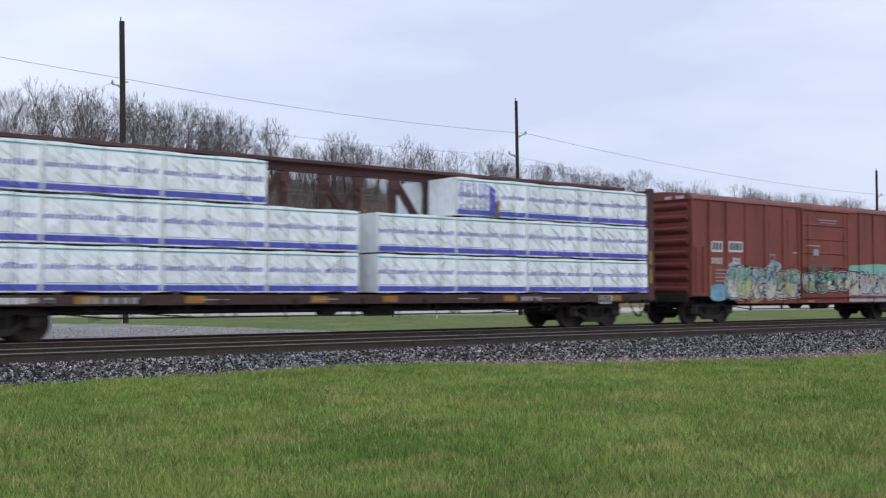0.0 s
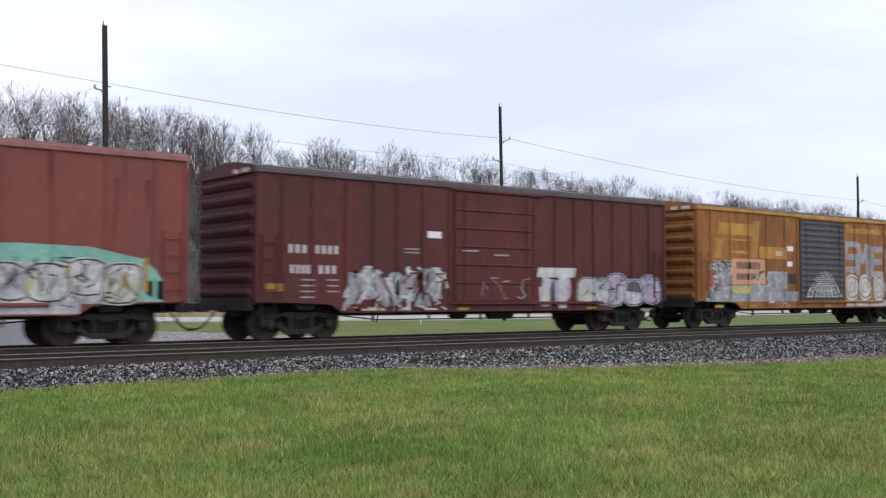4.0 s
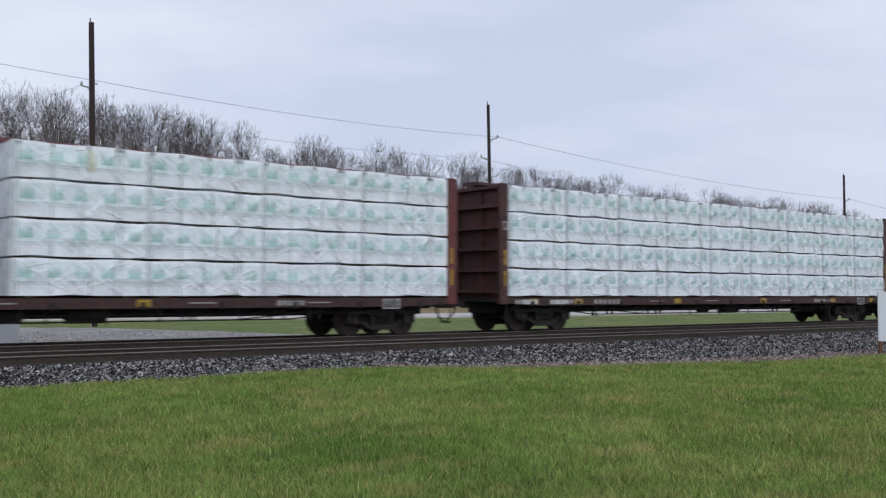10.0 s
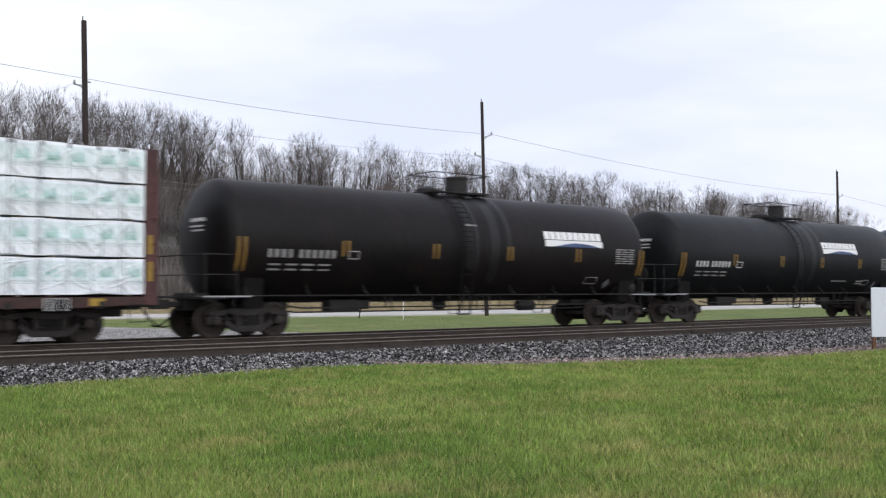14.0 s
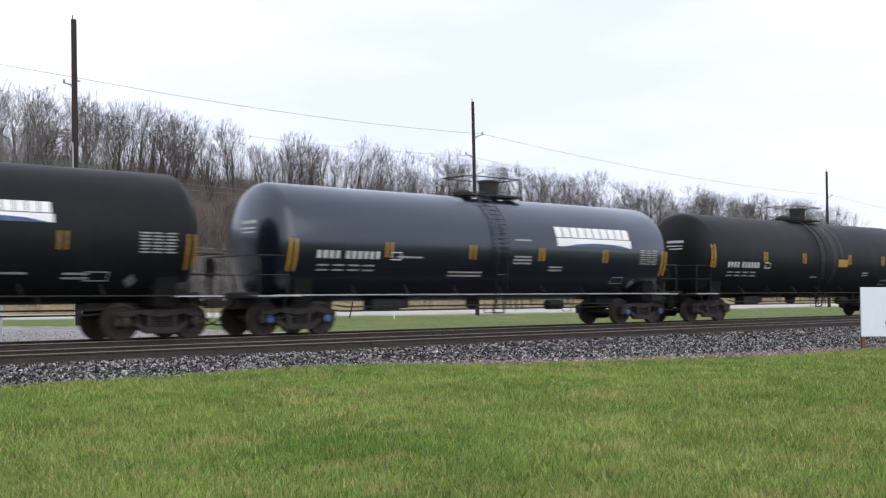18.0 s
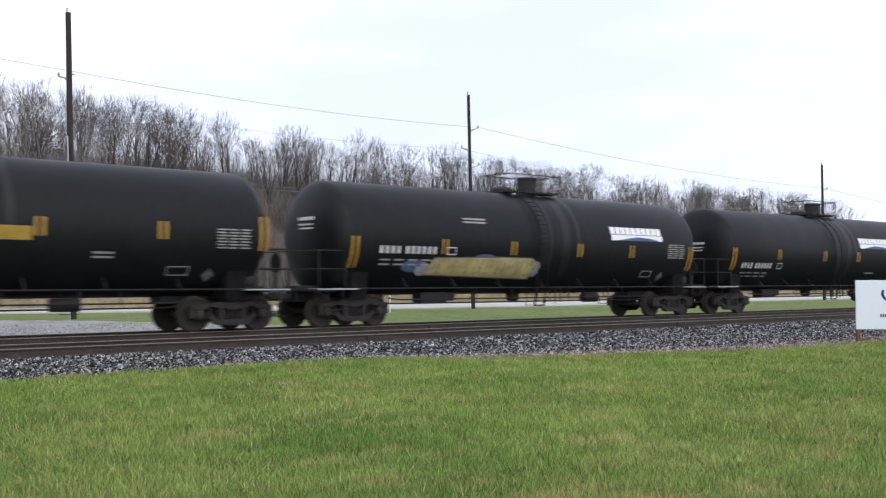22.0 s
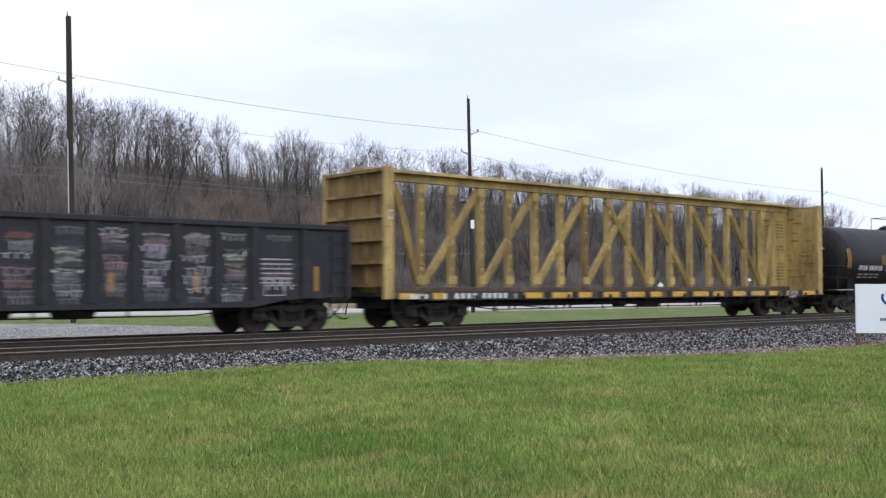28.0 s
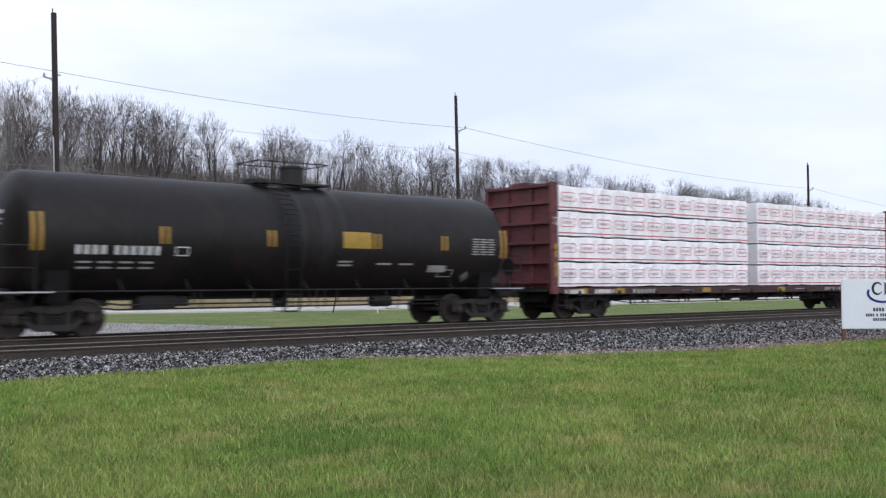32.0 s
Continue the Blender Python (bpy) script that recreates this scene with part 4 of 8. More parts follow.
def bars(x, z, n, w, h, gap=0.3):
    """A row of n bars in place of letters: x, z the lower left corner, w a bar's pitch."""
    return [rect(x + i * w, x + i * w + w * (1 - gap), z, z + h) for i in range(n)]


# ---- trucks and wheels, shared by all cars ----
WR = 0.44
WB = 0.889


def wheel_mesh():
    b = B()
    b.tube((0, -1.12, 0), (0, 1.12, 0), 0.075, n=12)
    for s in (-1, 1):
        prof = [(0.66, 0.10), (0.665, 0.30), (0.66, WR + 0.03), (0.685, WR + 0.033), (0.70, WR + 0.004), (0.80, WR - 0.004), (0.805, 0.385), (0.775, 0.37), (0.755, 0.30), (0.77, 0.15), (0.81, 0.14), (0.82, 0.08)]
        b.lathe([(s * a, r) for a, r in prof], "y", 32)
        b.lathe([(s * 0.98, 0.10), (s * 0.99, 0.13), (s * 1.10, 0.13), (s * 1.12, 0.10), (s * 1.14, 0.05)], "y", 14)
        for k in range(3):
            a = 2 * math.pi * k / 3
            b.tube((0.07 * math.cos(a), s * 1.12, 0.07 * math.sin(a)), (0.07 * math.cos(a), s * 1.155, 0.07 * math.sin(a)), 0.02, n=6)
    return b.mesh("wheelset", M["wheel"], True)


def frame_mesh():
    b = B()
    y0, y1 = -0.07, 0.07
    b.prism([(-0.62, 0.66), (-0.50, 0.74), (0.50, 0.74), (0.62, 0.66), (0.40, 0.60), (-0.40, 0.60)], y0, y1)
    b.prism([(-0.46, 0.20), (-0.36, 0.31), (0.36, 0.31), (0.46, 0.20), (0.36, 0.17), (-0.36, 0.17)], -0.1, 0.1)
    for s in (-1, 1):
        b.prism([(s * 0.55, 0.72), (s * 1.13, 0.66), (s * 1.17, 0.60), (s * 1.17, 0.57), (s * 0.60, 0.62)], y0, y1)
        b.prism([(s * 0.36, 0.18), (s * 0.46, 0.20), (s * 0.74, 0.42), (s * 0.74, 0.60), (s * 0.64, 0.62), (s * 0.62, 0.46), (s * 0.36, 0.30)], y0, y1)
        b.prism([(s * 0.27, 0.28), (s * 0.36, 0.28), (s * 0.36, 0.62), (s * 0.27, 0.62)], -0.09, 0.09)
        b.prism([(s * 1.04, 0.36), (s * 1.14, 0.36), (s * 1.17, 0.60), (s * 1.04, 0.60)], y0, y1)
        b.prism([(s * 0.74, 0.36), (s * 0.66, 0.38), (s * 0.66, 0.60), (s * 0.74, 0.60)], y0, y1)
        b.box(s * WB - 0.14, s * WB + 0.14, -0.085, 0.085, 0.555, 0.61, 0.02)
    return b.mesh("side_frame", M["truck"])


def spring_mesh():
    prof = [(0.30, 0.05)]
    for k in range(5):
        z = 0.31 + k * 0.045
        prof += [(z, 0.058), (z + 0.012, 0.078), (z + 0.03, 0.078), (z + 0.042, 0.058)]
    return B().lathe(prof, "z", 7).mesh("spring", M["steel"])


def bolster_mesh():
    b = B()
    b.box(-0.2, 0.2, -1.12, 1.12, 0.54, 0.72, 0.03)
    b.lathe([(0.70, 0.32), (0.80, 0.30), (0.81, 0.2)], "z", 16)
    for s in (-1, 1):
        b.box(s * 0.30 - 0.05, s * 0.30 + 0.05, -0.95, 0.95, 0.40, 0.50, 0.02)
        for t in (-1, 1):
            b.box(s * 0.40 - 0.04, s * 0.40 + 0.05, t * 0.74 - 0.07, t * 0.74 + 0.07, 0.28, 0.56, 0.02)
    return b.mesh("truck", M["truck"])


ME = {"wheelset": wheel_mesh(), "side_frame": frame_mesh(), "spring": spring_mesh(), "truck": bolster_mesh()}
ME["bearing_cap"] = B().lathe([(-1.157, 0.03), (-1.155, 0.085), (-1.125, 0.10), (-1.12, 0.06)], "y", 12).mesh("bearing_cap", M["cap"], True)


def trucks(car, xs, caps=False):
    for x in xs:
        t = part("truck", ME["truck"], None, car, at=(x, 0, 0))
        for s in (-1, 1):
            part("side_frame", ME["side_frame"], None, t, at=(0, s * 1.02, 0))
            for x in (-0.17, 0.0, 0.17):
                part("spring", ME["spring"], None, t, at=(x, s * 1.02, 0))
            w = part("wheelset", ME["wheelset"], None, t, at=(s * WB, 0, WR))
            WHEELS.append((w, car, s * WB))
            if caps:
                part("bearing_cap", ME["bearing_cap"], None, t, "blue roller bearing cap", at=(s * WB, 0, WR))


def coupler_mesh():
    b = B()
    b.box(-0.35, 0.25, -0.11, 0.11, 0.74, 0.98, 0.02)
    b.box(0.20, 0.55, -0.07, 0.07, 0.79, 0.93, 0.02)
    b.prism([(0.5, 0.74), (0.78, 0.74), (0.92, 0.78), (0.92, 0.94), (0.78, 0.98), (0.5, 0.98)], -0.16, 0.02)
    b.prism([(0.58, 0.75), (0.88, 0.75), (0.88, 0.97), (0.58, 0.97)], 0.02, 0.14)
    return b.mesh("coupler", M["steel"])


def lever_mesh():
    return B().path([(0.1, -1.30, 0.95), (0.12, -1.25, 0.78), (0.18, -0.6, 0.80), (0.5, -0.1, 0.98)], 0.014).mesh("uncoupling_lever", M["steel"])


def hose_mesh():
    pts = [(0.2, -0.32, 0.78)] + [(0.2 + 0.72 * k / 8, -0.32 + 0.1 * k / 8, 0.72 - 0.42 * math.sin(math.pi * (k / 8) * 0.62)) for k in range(1, 9)]
    return B().path(pts, 0.024).mesh("air_hose", M["steel"])


ME["coupler"], ME["uncoupling_lever"], ME["air_hose"] = coupler_mesh(), lever_mesh(), hose_mesh()


def ends(car, x, lever=True):
    """Couplers, hoses and uncoupling levers at both ends, x the half length of the body."""
    for s in (1, -1):
        m = Matrix.Translation((s * x, 0, 0)) @ pose(0, 0, 0, 0, 0, 0 if s > 0 else 180)
        part("coupler", ME["coupler"], None, car, at=m)
        part("air_hose", ME["air_hose"], None, car, at=m)
        if lever:
            part("uncoupling_lever", ME["uncoupling_lever"], None, car, at=m)


def ladder(car, x, z0, z1, material, y=-SIDE - 0.075, w=0.42, n=None, name="ladder"):
    n = n or max(2, round((z1 - z0) / 0.42))
    rails, b = B(), B()
    for s in (-1, 1):
        rails.box(x + s * w / 2 - 0.018, x + s * w / 2 + 0.018, y - 0.012, y + 0.03, z0, z1)
        for z in (z0 + 0.05, z1 - 0.05):
            rails.tube((x + s * w / 2, y, z), (x + s * w / 2, -abs(y) + 0.09 if y < 0 else y - 0.09, z), 0.015, n=5)
    ld = part(name, rails, material, car)
    for k in range(n):
        z = z0 + (z1 - z0) * (k + 0.5) / n
        part("rung", B().tube((x - w / 2, y, z), (x + w / 2, y, z), 0.014, n=6), material, ld)


def brake_gear(car, x0, x1):
    """Rods, levers, reservoir and pipes that hang under the floor."""
    part("brake_rod", B().path([(x0, -0.75, 0.62), (x0 + 1.2, -0.7, 0.50), (x1 - 1.2, -0.7, 0.50), (x1, -0.75, 0.62)], 0.018), M["steel"], car)
    part("brake_pipe", B().path([(x0, -1.05, 0.66), (x1, -1.05, 0.66)], 0.025), M["steel"], car)
    for k, x in enumerate(np.linspace(x0 + 0.8, x1 - 0.8, 5)):
        part("hanger", B().box(x - 0.015, x + 0.015, -1.08, -1.0, 0.46 + 0.04 * (k % 2), 0.82), M["steel"], car)
    part("air_reservoir", B().lathe([(0.3, 0.10), (0.36, 0.19), (1.25, 0.19), (1.31, 0.10)], "x", 16, (0.2, -0.75, 0.66)), M["steel"], car, smooth=True)
    part("brake_cylinder", B().lathe([(-1.0, 0.08), (-0.95, 0.15), (-0.45, 0.15), (-0.4, 0.06)], "x", 14, (0, -0.8, 0.66)), M["steel"], car, smooth=True)


# ---- boxcars ----
def boxcar(label, s_mid, half, ribs, door, colour, roof, roof_mat, door_mat, ztop=4.45, tc=6.2, zs=0.72, ribbed_door=False, peak=0.16):
    car = thing("boxcar", label, "boxcar", group="freight cars of the train")
    L = half
    # sides: the sill drops between the trucks
    prof = [(-L, 1.02), (-L + 2.2, 0.94), (-L + 2.55, zs), (L - 2.55, zs), (L - 2.2, 0.94), (L, 1.02), (L, ztop), (-L, ztop)]
    for s in (-1, 1):
        part("side_wall", B().prism(prof, s * (SIDE - 0.05), s * SIDE), M[colour], car)
    for s in (-1, 1):
        e = B().box(s * (L - 0.06), s * L, -SIDE + 0.051, SIDE - 0.051, 0.95, ztop + 0.05)
        part("end_wall", e, M[colour], car)
        nr = 8
        for k in range(nr):
            z = 1.25 + (ztop - 1.55) * k / (nr - 1)
            pr = [(s * L, z - 0.17), (s * (L + 0.06), z - 0.13), (s * (L + 0.13), z - 0.03), (s * (L + 0.13), z + 0.03), (s * (L + 0.04), z + 0.07), (s * L, z + 0.10)]
            part("end_corrugation", B().prism(pr, -SIDE + 0.14, SIDE - 0.14), M[colour], car)
        for t in (-1, 1):
            part("corner_post", B().box(s * L - 0.03, s * L + 0.05, t * SIDE - 0.055, t * SIDE + 0.055, 1.0, ztop + 0.02, 0.012), M[colour], car)
        part("end_sill", B().box(s * L - 0.12, s * L + 0.02, -1.40, 1.40, 0.78, 1.10, 0.02), M["steel"], car)
        gable = [(y, ztop + 0.055 + peak * (1 - (abs(y) / SIDE) ** 1.7)) for y in np.linspace(-SIDE, SIDE, 13)]
        part("end_gable", B().prism_x([(-SIDE, ztop - 0.1)] + gable + [(SIDE, ztop - 0.1)], *sorted((s * (L + 0.061), s * (L + 0.095)))), M[colour], car)
        for k, (y0, n_) in enumerate(((-1.3, 5), (-0.75, 4))):
            for q in range(n_):
                part("end_stencil", B().box(*sorted((s * (L + 0.095), s * (L + 0.099))), y0 + 0.075 * q, y0 + 0.075 * q + 0.05, ztop - 0.07, ztop + 0.04), M["stencil"], car)
    for x in ribs:
        for s in (-1, 1):
            b = B().prism_x([(s * SIDE, 0), (s * (SIDE + 0.05), 0), (s * (SIDE + 0.05), 1), (s * SIDE, 1)], x - 0.045, x + 0.045)
            z0 = (zs + 0.02) if abs(x) < L - 2.6 else 1.04
            b.v = [(vx, vy, z0 if vz == 0 else ztop - 0.02) for vx, vy, vz in b.v]
            part("side_post", b, M[colour], car)
    # roof with a shallow peak and carlines
    arch = [(y, ztop + 0.07 + peak * (1 - (abs(y) / (SIDE + 0.03)) ** 1.7)) for y in np.linspace(-SIDE - 0.03, SIDE + 0.03, 13)]
    rp = [(-SIDE - 0.03, ztop)] + arch + [(SIDE + 0.03, ztop)]
    rf = part("roof", B().prism_x(rp, -L - 0.06, L + 0.06), M[roof_mat], car)
    for x in np.linspace(-L + 0.4, L - 0.4, 14):
        part("roof_rib", B().prism_x([(y, z + 0.001) for y, z in arch] + [(y, z + 0.012) for y, z in reversed(arch)], x - 0.04, x + 0.04), M[roof_mat], rf)
    for s in (-1, 1):
        part("roof_edge", B().box(-L - 0.05, L + 0.05, s * SIDE - 0.07, s * SIDE + 0.07, ztop - 0.10, ztop + 0.03, 0.015), M[roof], car)
    # doors with their tracks
    d0, d1 = door
    for s in (-1, 1):
        dz0, dz1 = 1.02, ztop - 0.18
        yd = s * (SIDE + 0.055)
        dr = part("door", B().box(d0, d1, min(yd, yd - s * 0.04), max(yd, yd - s * 0.04), dz0, dz1), M[door_mat], car)
        nrib = 14 if ribbed_door else 5
        for k in range(nrib):
            z = dz0 + (dz1 - dz0) * (k + (0.5 if ribbed_door else 1)) / (nrib + (0 if ribbed_door else 1))
            h = 0.07 if ribbed_door else 0.035
            pr = [(yd, z - h), (yd + s * 0.035, z - h * 0.45), (yd + s * 0.035, z + h * 0.45), (yd, z + h)]
            part("door_rib", B().prism_x(pr, d0 + 0.06, d1 - 0.06), M[door_mat], dr)
        for x in (d0 + 0.03, d1 - 0.03):
            part("door_stile", B().box(x - 0.03, x + 0.03, min(yd, yd + s * 0.03), max(yd, yd + s * 0.03), dz0, dz1), M[door_mat], dr)
        for x in (d0 + 0.35, d1 - 0.35):
            part("lock_rod", B().tube((x, yd + s * 0.05, dz0 + 0.1), (x, yd + s * 0.05, dz1 - 0.1), 0.018, n=6), M[door_mat], dr)
        part("door_track", B().box(d0 - 0.1, min(d1 + 3.0, L - 0.4), min(s * SIDE, s * (SIDE + 0.13)), max(s * SIDE, s * (SIDE + 0.13)), 0.93, 1.005, 0.01), M[colour], car)
        part("door_header", B().box(d0 - 0.1, d1 + 0.4, min(s * SIDE, s * (SIDE + 0.12)), max(s * SIDE, s * (SIDE + 0.12)), dz1 + 0.01, dz1 + 0.08, 0.01), M[colour], car)
    # floor and centre sill
    part("underframe", B().box(-L + 0.1, L - 0.1, -SIDE + 0.08, SIDE - 0.08, 0.97, 1.08).box(-L + 0.2, L - 0.2, -0.28, 0.28, 0.62, 0.97), M["steel"], car)
    for x in (-tc, tc):
        part("body_bolster", B().prism([(x - 0.35, 0.98), (x + 0.35, 0.98), (x + 0.22, 0.80), (x - 0.22, 0.80)], -1.3, 1.3), M["steel"], car)
    brake_gear(car, -tc + 1.5, tc - 1.5)
    ladder(car, -L + 0.34, 1.12, 2.7, M[colour], n=4)
    ladder(car, L - 0.34, 1.12, 2.7, M[colour], n=4)
    for s in (-1, 1):
        part("sill_step", B().path([(s * (L - 0.55), -SIDE, 1.0), (s * (L - 0.55), -SIDE, 0.55), (s * (L - 0.15), -SIDE, 0.55), (s * (L - 0.15), -SIDE, 1.0)], 0.016), M["steel"], car)
    part("hand_brake_wheel", B().lathe([(L + 0.13, 0.28), (L + 0.15, 0.30), (L + 0.17, 0.28)], "x", 18, (0, 0.55, 3.0)).box(L, L + 0.15, 0.52, 0.58, 2.97, 3.03), M["steel"], car)
    trucks(car, (-tc, tc))
    ends(car, L)
    MOVING.append((car, s_mid))
    return car


def wild(rnd, x0, x1, z0, z1, n, mean_w, mean_h, lean=0.12):
    """Bubble-letter shapes in a band."""
    out = []
    for k in range(n):
        w, h = mean_w * rnd.uniform(0.7, 1.3), mean_h * rnd.uniform(0.6, 1.1)
        x = x0 + (x1 - x0 - w) * (k + rnd.uniform(0.0, 0.6)) / max(1, n - 0.4)
        z = rnd.uniform(z0, max(z0 + 0.02, z1 - h))
        if rnd.random() < 0.5:
            out.append(oval(x + w / 2, z + h / 2, w, h, 14, 0.7))
        else:
            out.append(rect(x, x + w * 0.8, z, z + h, rnd.uniform(-lean, lean)))
    return out


def scrawl(rnd, x0, x1, z0, z1, n, w=0.035):
    """Outline strokes across a band."""
    out = []
    for k in range(n):
        x, z = x0 + (x1 - x0) * (k + rnd.random()) / n, rnd.uniform(z0, z1)
        pts = [(x, z)]
        for _ in range(rnd.randint(2, 5)):
            x, z = min(x1, max(x0, x + rnd.uniform(-0.28, 0.3))), min(z1, max(z0, z + rnd.uniform(-0.5, 0.5)))
            pts.append((x, z))
        out += line(pts, w * rnd.uniform(0.7, 1.5))
    return out


def bubbles(parent, rnd, x0, x1, z0, z1, n, low, high, surf, off=0.006, ink="black_ink", edge="sp_white"):
    """A row of overlapping bubble letters: a pale rim, two-tone fill, dark outline and counters."""
    pitch = (x1 - x0) / n
    for k in range(n):
        w, h = pitch * rnd.uniform(1.05, 1.35), (z1 - z0) * rnd.uniform(0.78, 1.0)
        cx, cz = x0 + pitch * (k + 0.5) + rnd.uniform(-0.05, 0.05), z0 + h / 2 + rnd.uniform(0, (z1 - z0) - h)
        lean, sq = rnd.uniform(-0.18, 0.18), rnd.uniform(0.55, 0.85)
        shear = lambda pts: [(x + lean * (z - cz), z) for x, z in pts]
        o = off + 0.0045 * (k % 2)
        body, rim = shear(oval(cx, cz, w, h, 16, sq)), shear(oval(cx, cz, w + 0.11, h + 0.09, 16, sq))
        paint(parent, "graffiti_rim", [rim], surf, M[edge], o)
        paint(parent, "graffiti_fill", [body], surf, M[rnd.choice(low)], o + 0.001)
        top = shear([(cx - w * 0.40, cz + h * 0.05), (cx + w * 0.42, cz + h * rnd.uniform(-0.1, 0.15)), (cx + w * 0.36, cz + h * 0.34), (cx + w * 0.1, cz + h * 0.47), (cx - w * 0.3, cz + h * 0.40)])
        paint(parent, "graffiti_fill", [top], surf, M[rnd.choice(high)], o + 0.002)
        strokes = line(body + body[:1], 0.04)
        for _ in range(rnd.choice((1, 2, 2))):
            strokes += line(shear([(cx + rnd.uniform(-0.3, 0.2) * w, cz + rnd.uniform(-0.35, 0.0) * h), (cx + rnd.uniform(-0.2, 0.3) * w, cz + rnd.uniform(-0.1, 0.2) * h), (cx + rnd.uniform(-0.3, 0.3) * w, cz + rnd.uniform(0.1, 0.42) * h)]), 0.035)
        paint(parent, "graffiti_outline", strokes, surf, M[ink], o + 0.003)


def streaks(car, rnd, n, x0, x1, ztop, surf, material, longest=2.2):
    """Narrow stains that run down from the roof edge and the posts."""
    for _ in range(n):
        x, w, d = rnd.uniform(x0, x1), rnd.uniform(0.04, 0.14), rnd.uniform(0.5, longest)
        z = ztop - rnd.choice((0.12, 0.12, 0.6, 1.4))
        paint(car, "rust_stain", [[(x - w / 2, z), (x + w / 2, z), (x + w * 0.3, z - d * 0.6), (x + w * 0.05, z - d), (x - w * 0.25, z - d * 0.7)]], surf, material, 0.003)


def lettering(parent, name, text, x, z, width, height, surf, material, label=""):
    """Painted words in the built-in font that follow the surface; x, z the lower left corner."""
    cu = bpy.data.curves.new(name, "FONT")
    cu.body, cu.resolution_u = text, 2
    tmp = bpy.data.objects.new(name, cu)
    me = bpy.data.meshes.new_from_object(tmp)
    co = np.array([tuple(v.co) for v in me.vertices])
    lo, hi = co.min(0), co.max(0)
    fn = surf[0]
    for v in me.vertices:
        px, pz = x + (v.co.x - lo[0]) / (hi[0] - lo[0]) * width, z + (v.co.y - lo[1]) / (hi[1] - lo[1]) * height
        v.co = (px, fn(px, pz) - 0.008, pz)
    me.materials.clear()
    me.materials.append(material)
    bpy.data.objects.remove(tmp)
    return tagged(part(name, me, None, parent, label), kind="stuff")


def glyph(ch, x, z, w, h, t):
    """Strokes of a capital letter in a box."""
    P = {"S": [[(1, 1), (0, 1), (0, .5), (1, .5), (1, 0), (0, 0)]], "M": [[(0, 0), (0.1, 1), (.5, .45), (.9, 1), (1, 0)]], "E": [[(1, 1), (0, 1), (0, 0), (1, 0)], [(0, .5), (.8, .5)]], "K": [[(0, 1), (0, 0)], [(1, 1), (0, .5), (1, 0)]]}[ch]
    out = []
    for pl in P:
        out += line([(x + a * w, z + c * h) for a, c in pl], t)
    return out


rnd = random.Random(11)
# red boxcar with green and white graffiti
ribs_a = [-6.97, -6.01, -4.89, -3.73, -2.59, -1.62, 1.82, 2.62, 3.69, 4.8, 5.97, 7.12]
a = boxcar("faded red ribbed boxcar with green and white graffiti", 36.42, 7.88, ribs_a, (-1.46, 1.72), "red", "red_roof", "red_roof", "red")
sf = flat_side(ribs_a)
df = flat_side((), y=SIDE + 0.095)
paint(a, "reporting_mark", [rect(-6.82, -6.2, 2.55, 2.93), rect(-5.85, -5.05, 2.57, 2.95)], sf, M["stencil"], label="white reporting mark panels with black bars")
paint(a, "reporting_mark", bars(-6.76, 2.62, 3, 0.18, 0.26) + bars(-5.79, 2.64, 4, 0.18, 0.26), sf, M["black_ink"], 0.009)
paint(a, "road_number", bars(-6.8, 2.13, 4, 0.16, 0.22, 0.55) + bars(-5.6, 2.15, 3, 0.16, 0.22, 0.55), sf, M["stencil"])
paint(a, "data_stencil", [rect(-6.6, -5.95, 1.9 - 0.13 * k, 1.94 - 0.13 * k) for k in range(4)] + [rect(-3.4, -3.1, 2.5, 2.54), rect(-3.4, -3.1, 2.28, 2.32), rect(-1.95, -1.68, 2.6, 2.66), rect(-3.4, -3.36, 2.28, 2.54), rect(-3.14, -3.1, 2.28, 2.54)], sf, M["stencil_dim"])
paint(a, "data_stencil", [rect(-0.4, 0.9, 3.92, 3.96), rect(-0.3, 0.8, 3.82, 3.85), rect(-0.75, -0.4, 2.55, 2.8), rect(-1.2, -0.3, 2.9, 2.95)], df, M["stencil_dim"])
paint(a, "reflector", [rect(-6.98, -6.86, 1.25, 2.07), rect(6.85, 6.97, 1.25, 2.05)], sf, M["stripe"], label="vertical yellow reflector")
paint(a, "reflector", [rect(x, x + 0.45, 0.75, 0.83) for x in (-4.6, -1.0, 2.2, 4.7)], sf, M["stripe"])
paint(a, "graffiti_fill", [oval(-6.45, 1.12, 1.0, 0.62, 14, 0.8)], sf, M["sp_sky"], 0.004)
bubbles(a, rnd, -6.0, -1.62, 0.86, 2.12, 6, ("sp_cream", "sp_white", "sp_cream", "sp_olive"), ("sp_ice", "sp_mint", "sp_sage", "sp_mint"), sf, 0.005, "black_ink")
paint(a, "graffiti_fill", [oval(-5.5, 2.05, 0.8, 0.36), oval(-3.1, 2.1, 0.8, 0.38)], sf, M["sp_ice"], 0.004)
paint(a, "graffiti_fill", [rect(-4.9, -4.7, 1.2, 1.55, 0.1), rect(-2.3, -2.15, 1.1, 1.5, -0.08)], sf, M["sp_yellow"], 0.0145)
paint(a, "graffiti_outline", scrawl(rnd, -6.0, -1.6, 0.85, 2.1, 34, 0.03), sf, M["black_ink"], 0.0155)
paint(a, "graffiti_fill", [oval(-0.75, 1.95, 0.7, 0.55), oval(0.1, 2.05, 0.6, 0.5)], df, M["sp_dark"], 0.002)
bubbles(a, rnd, -1.4, 1.66, 1.1, 1.98, 4, ("sp_cream", "sp_sage", "sp_olive"), ("sp_mint", "sp_green", "sp_ice"), df, 0.003, "black_ink")
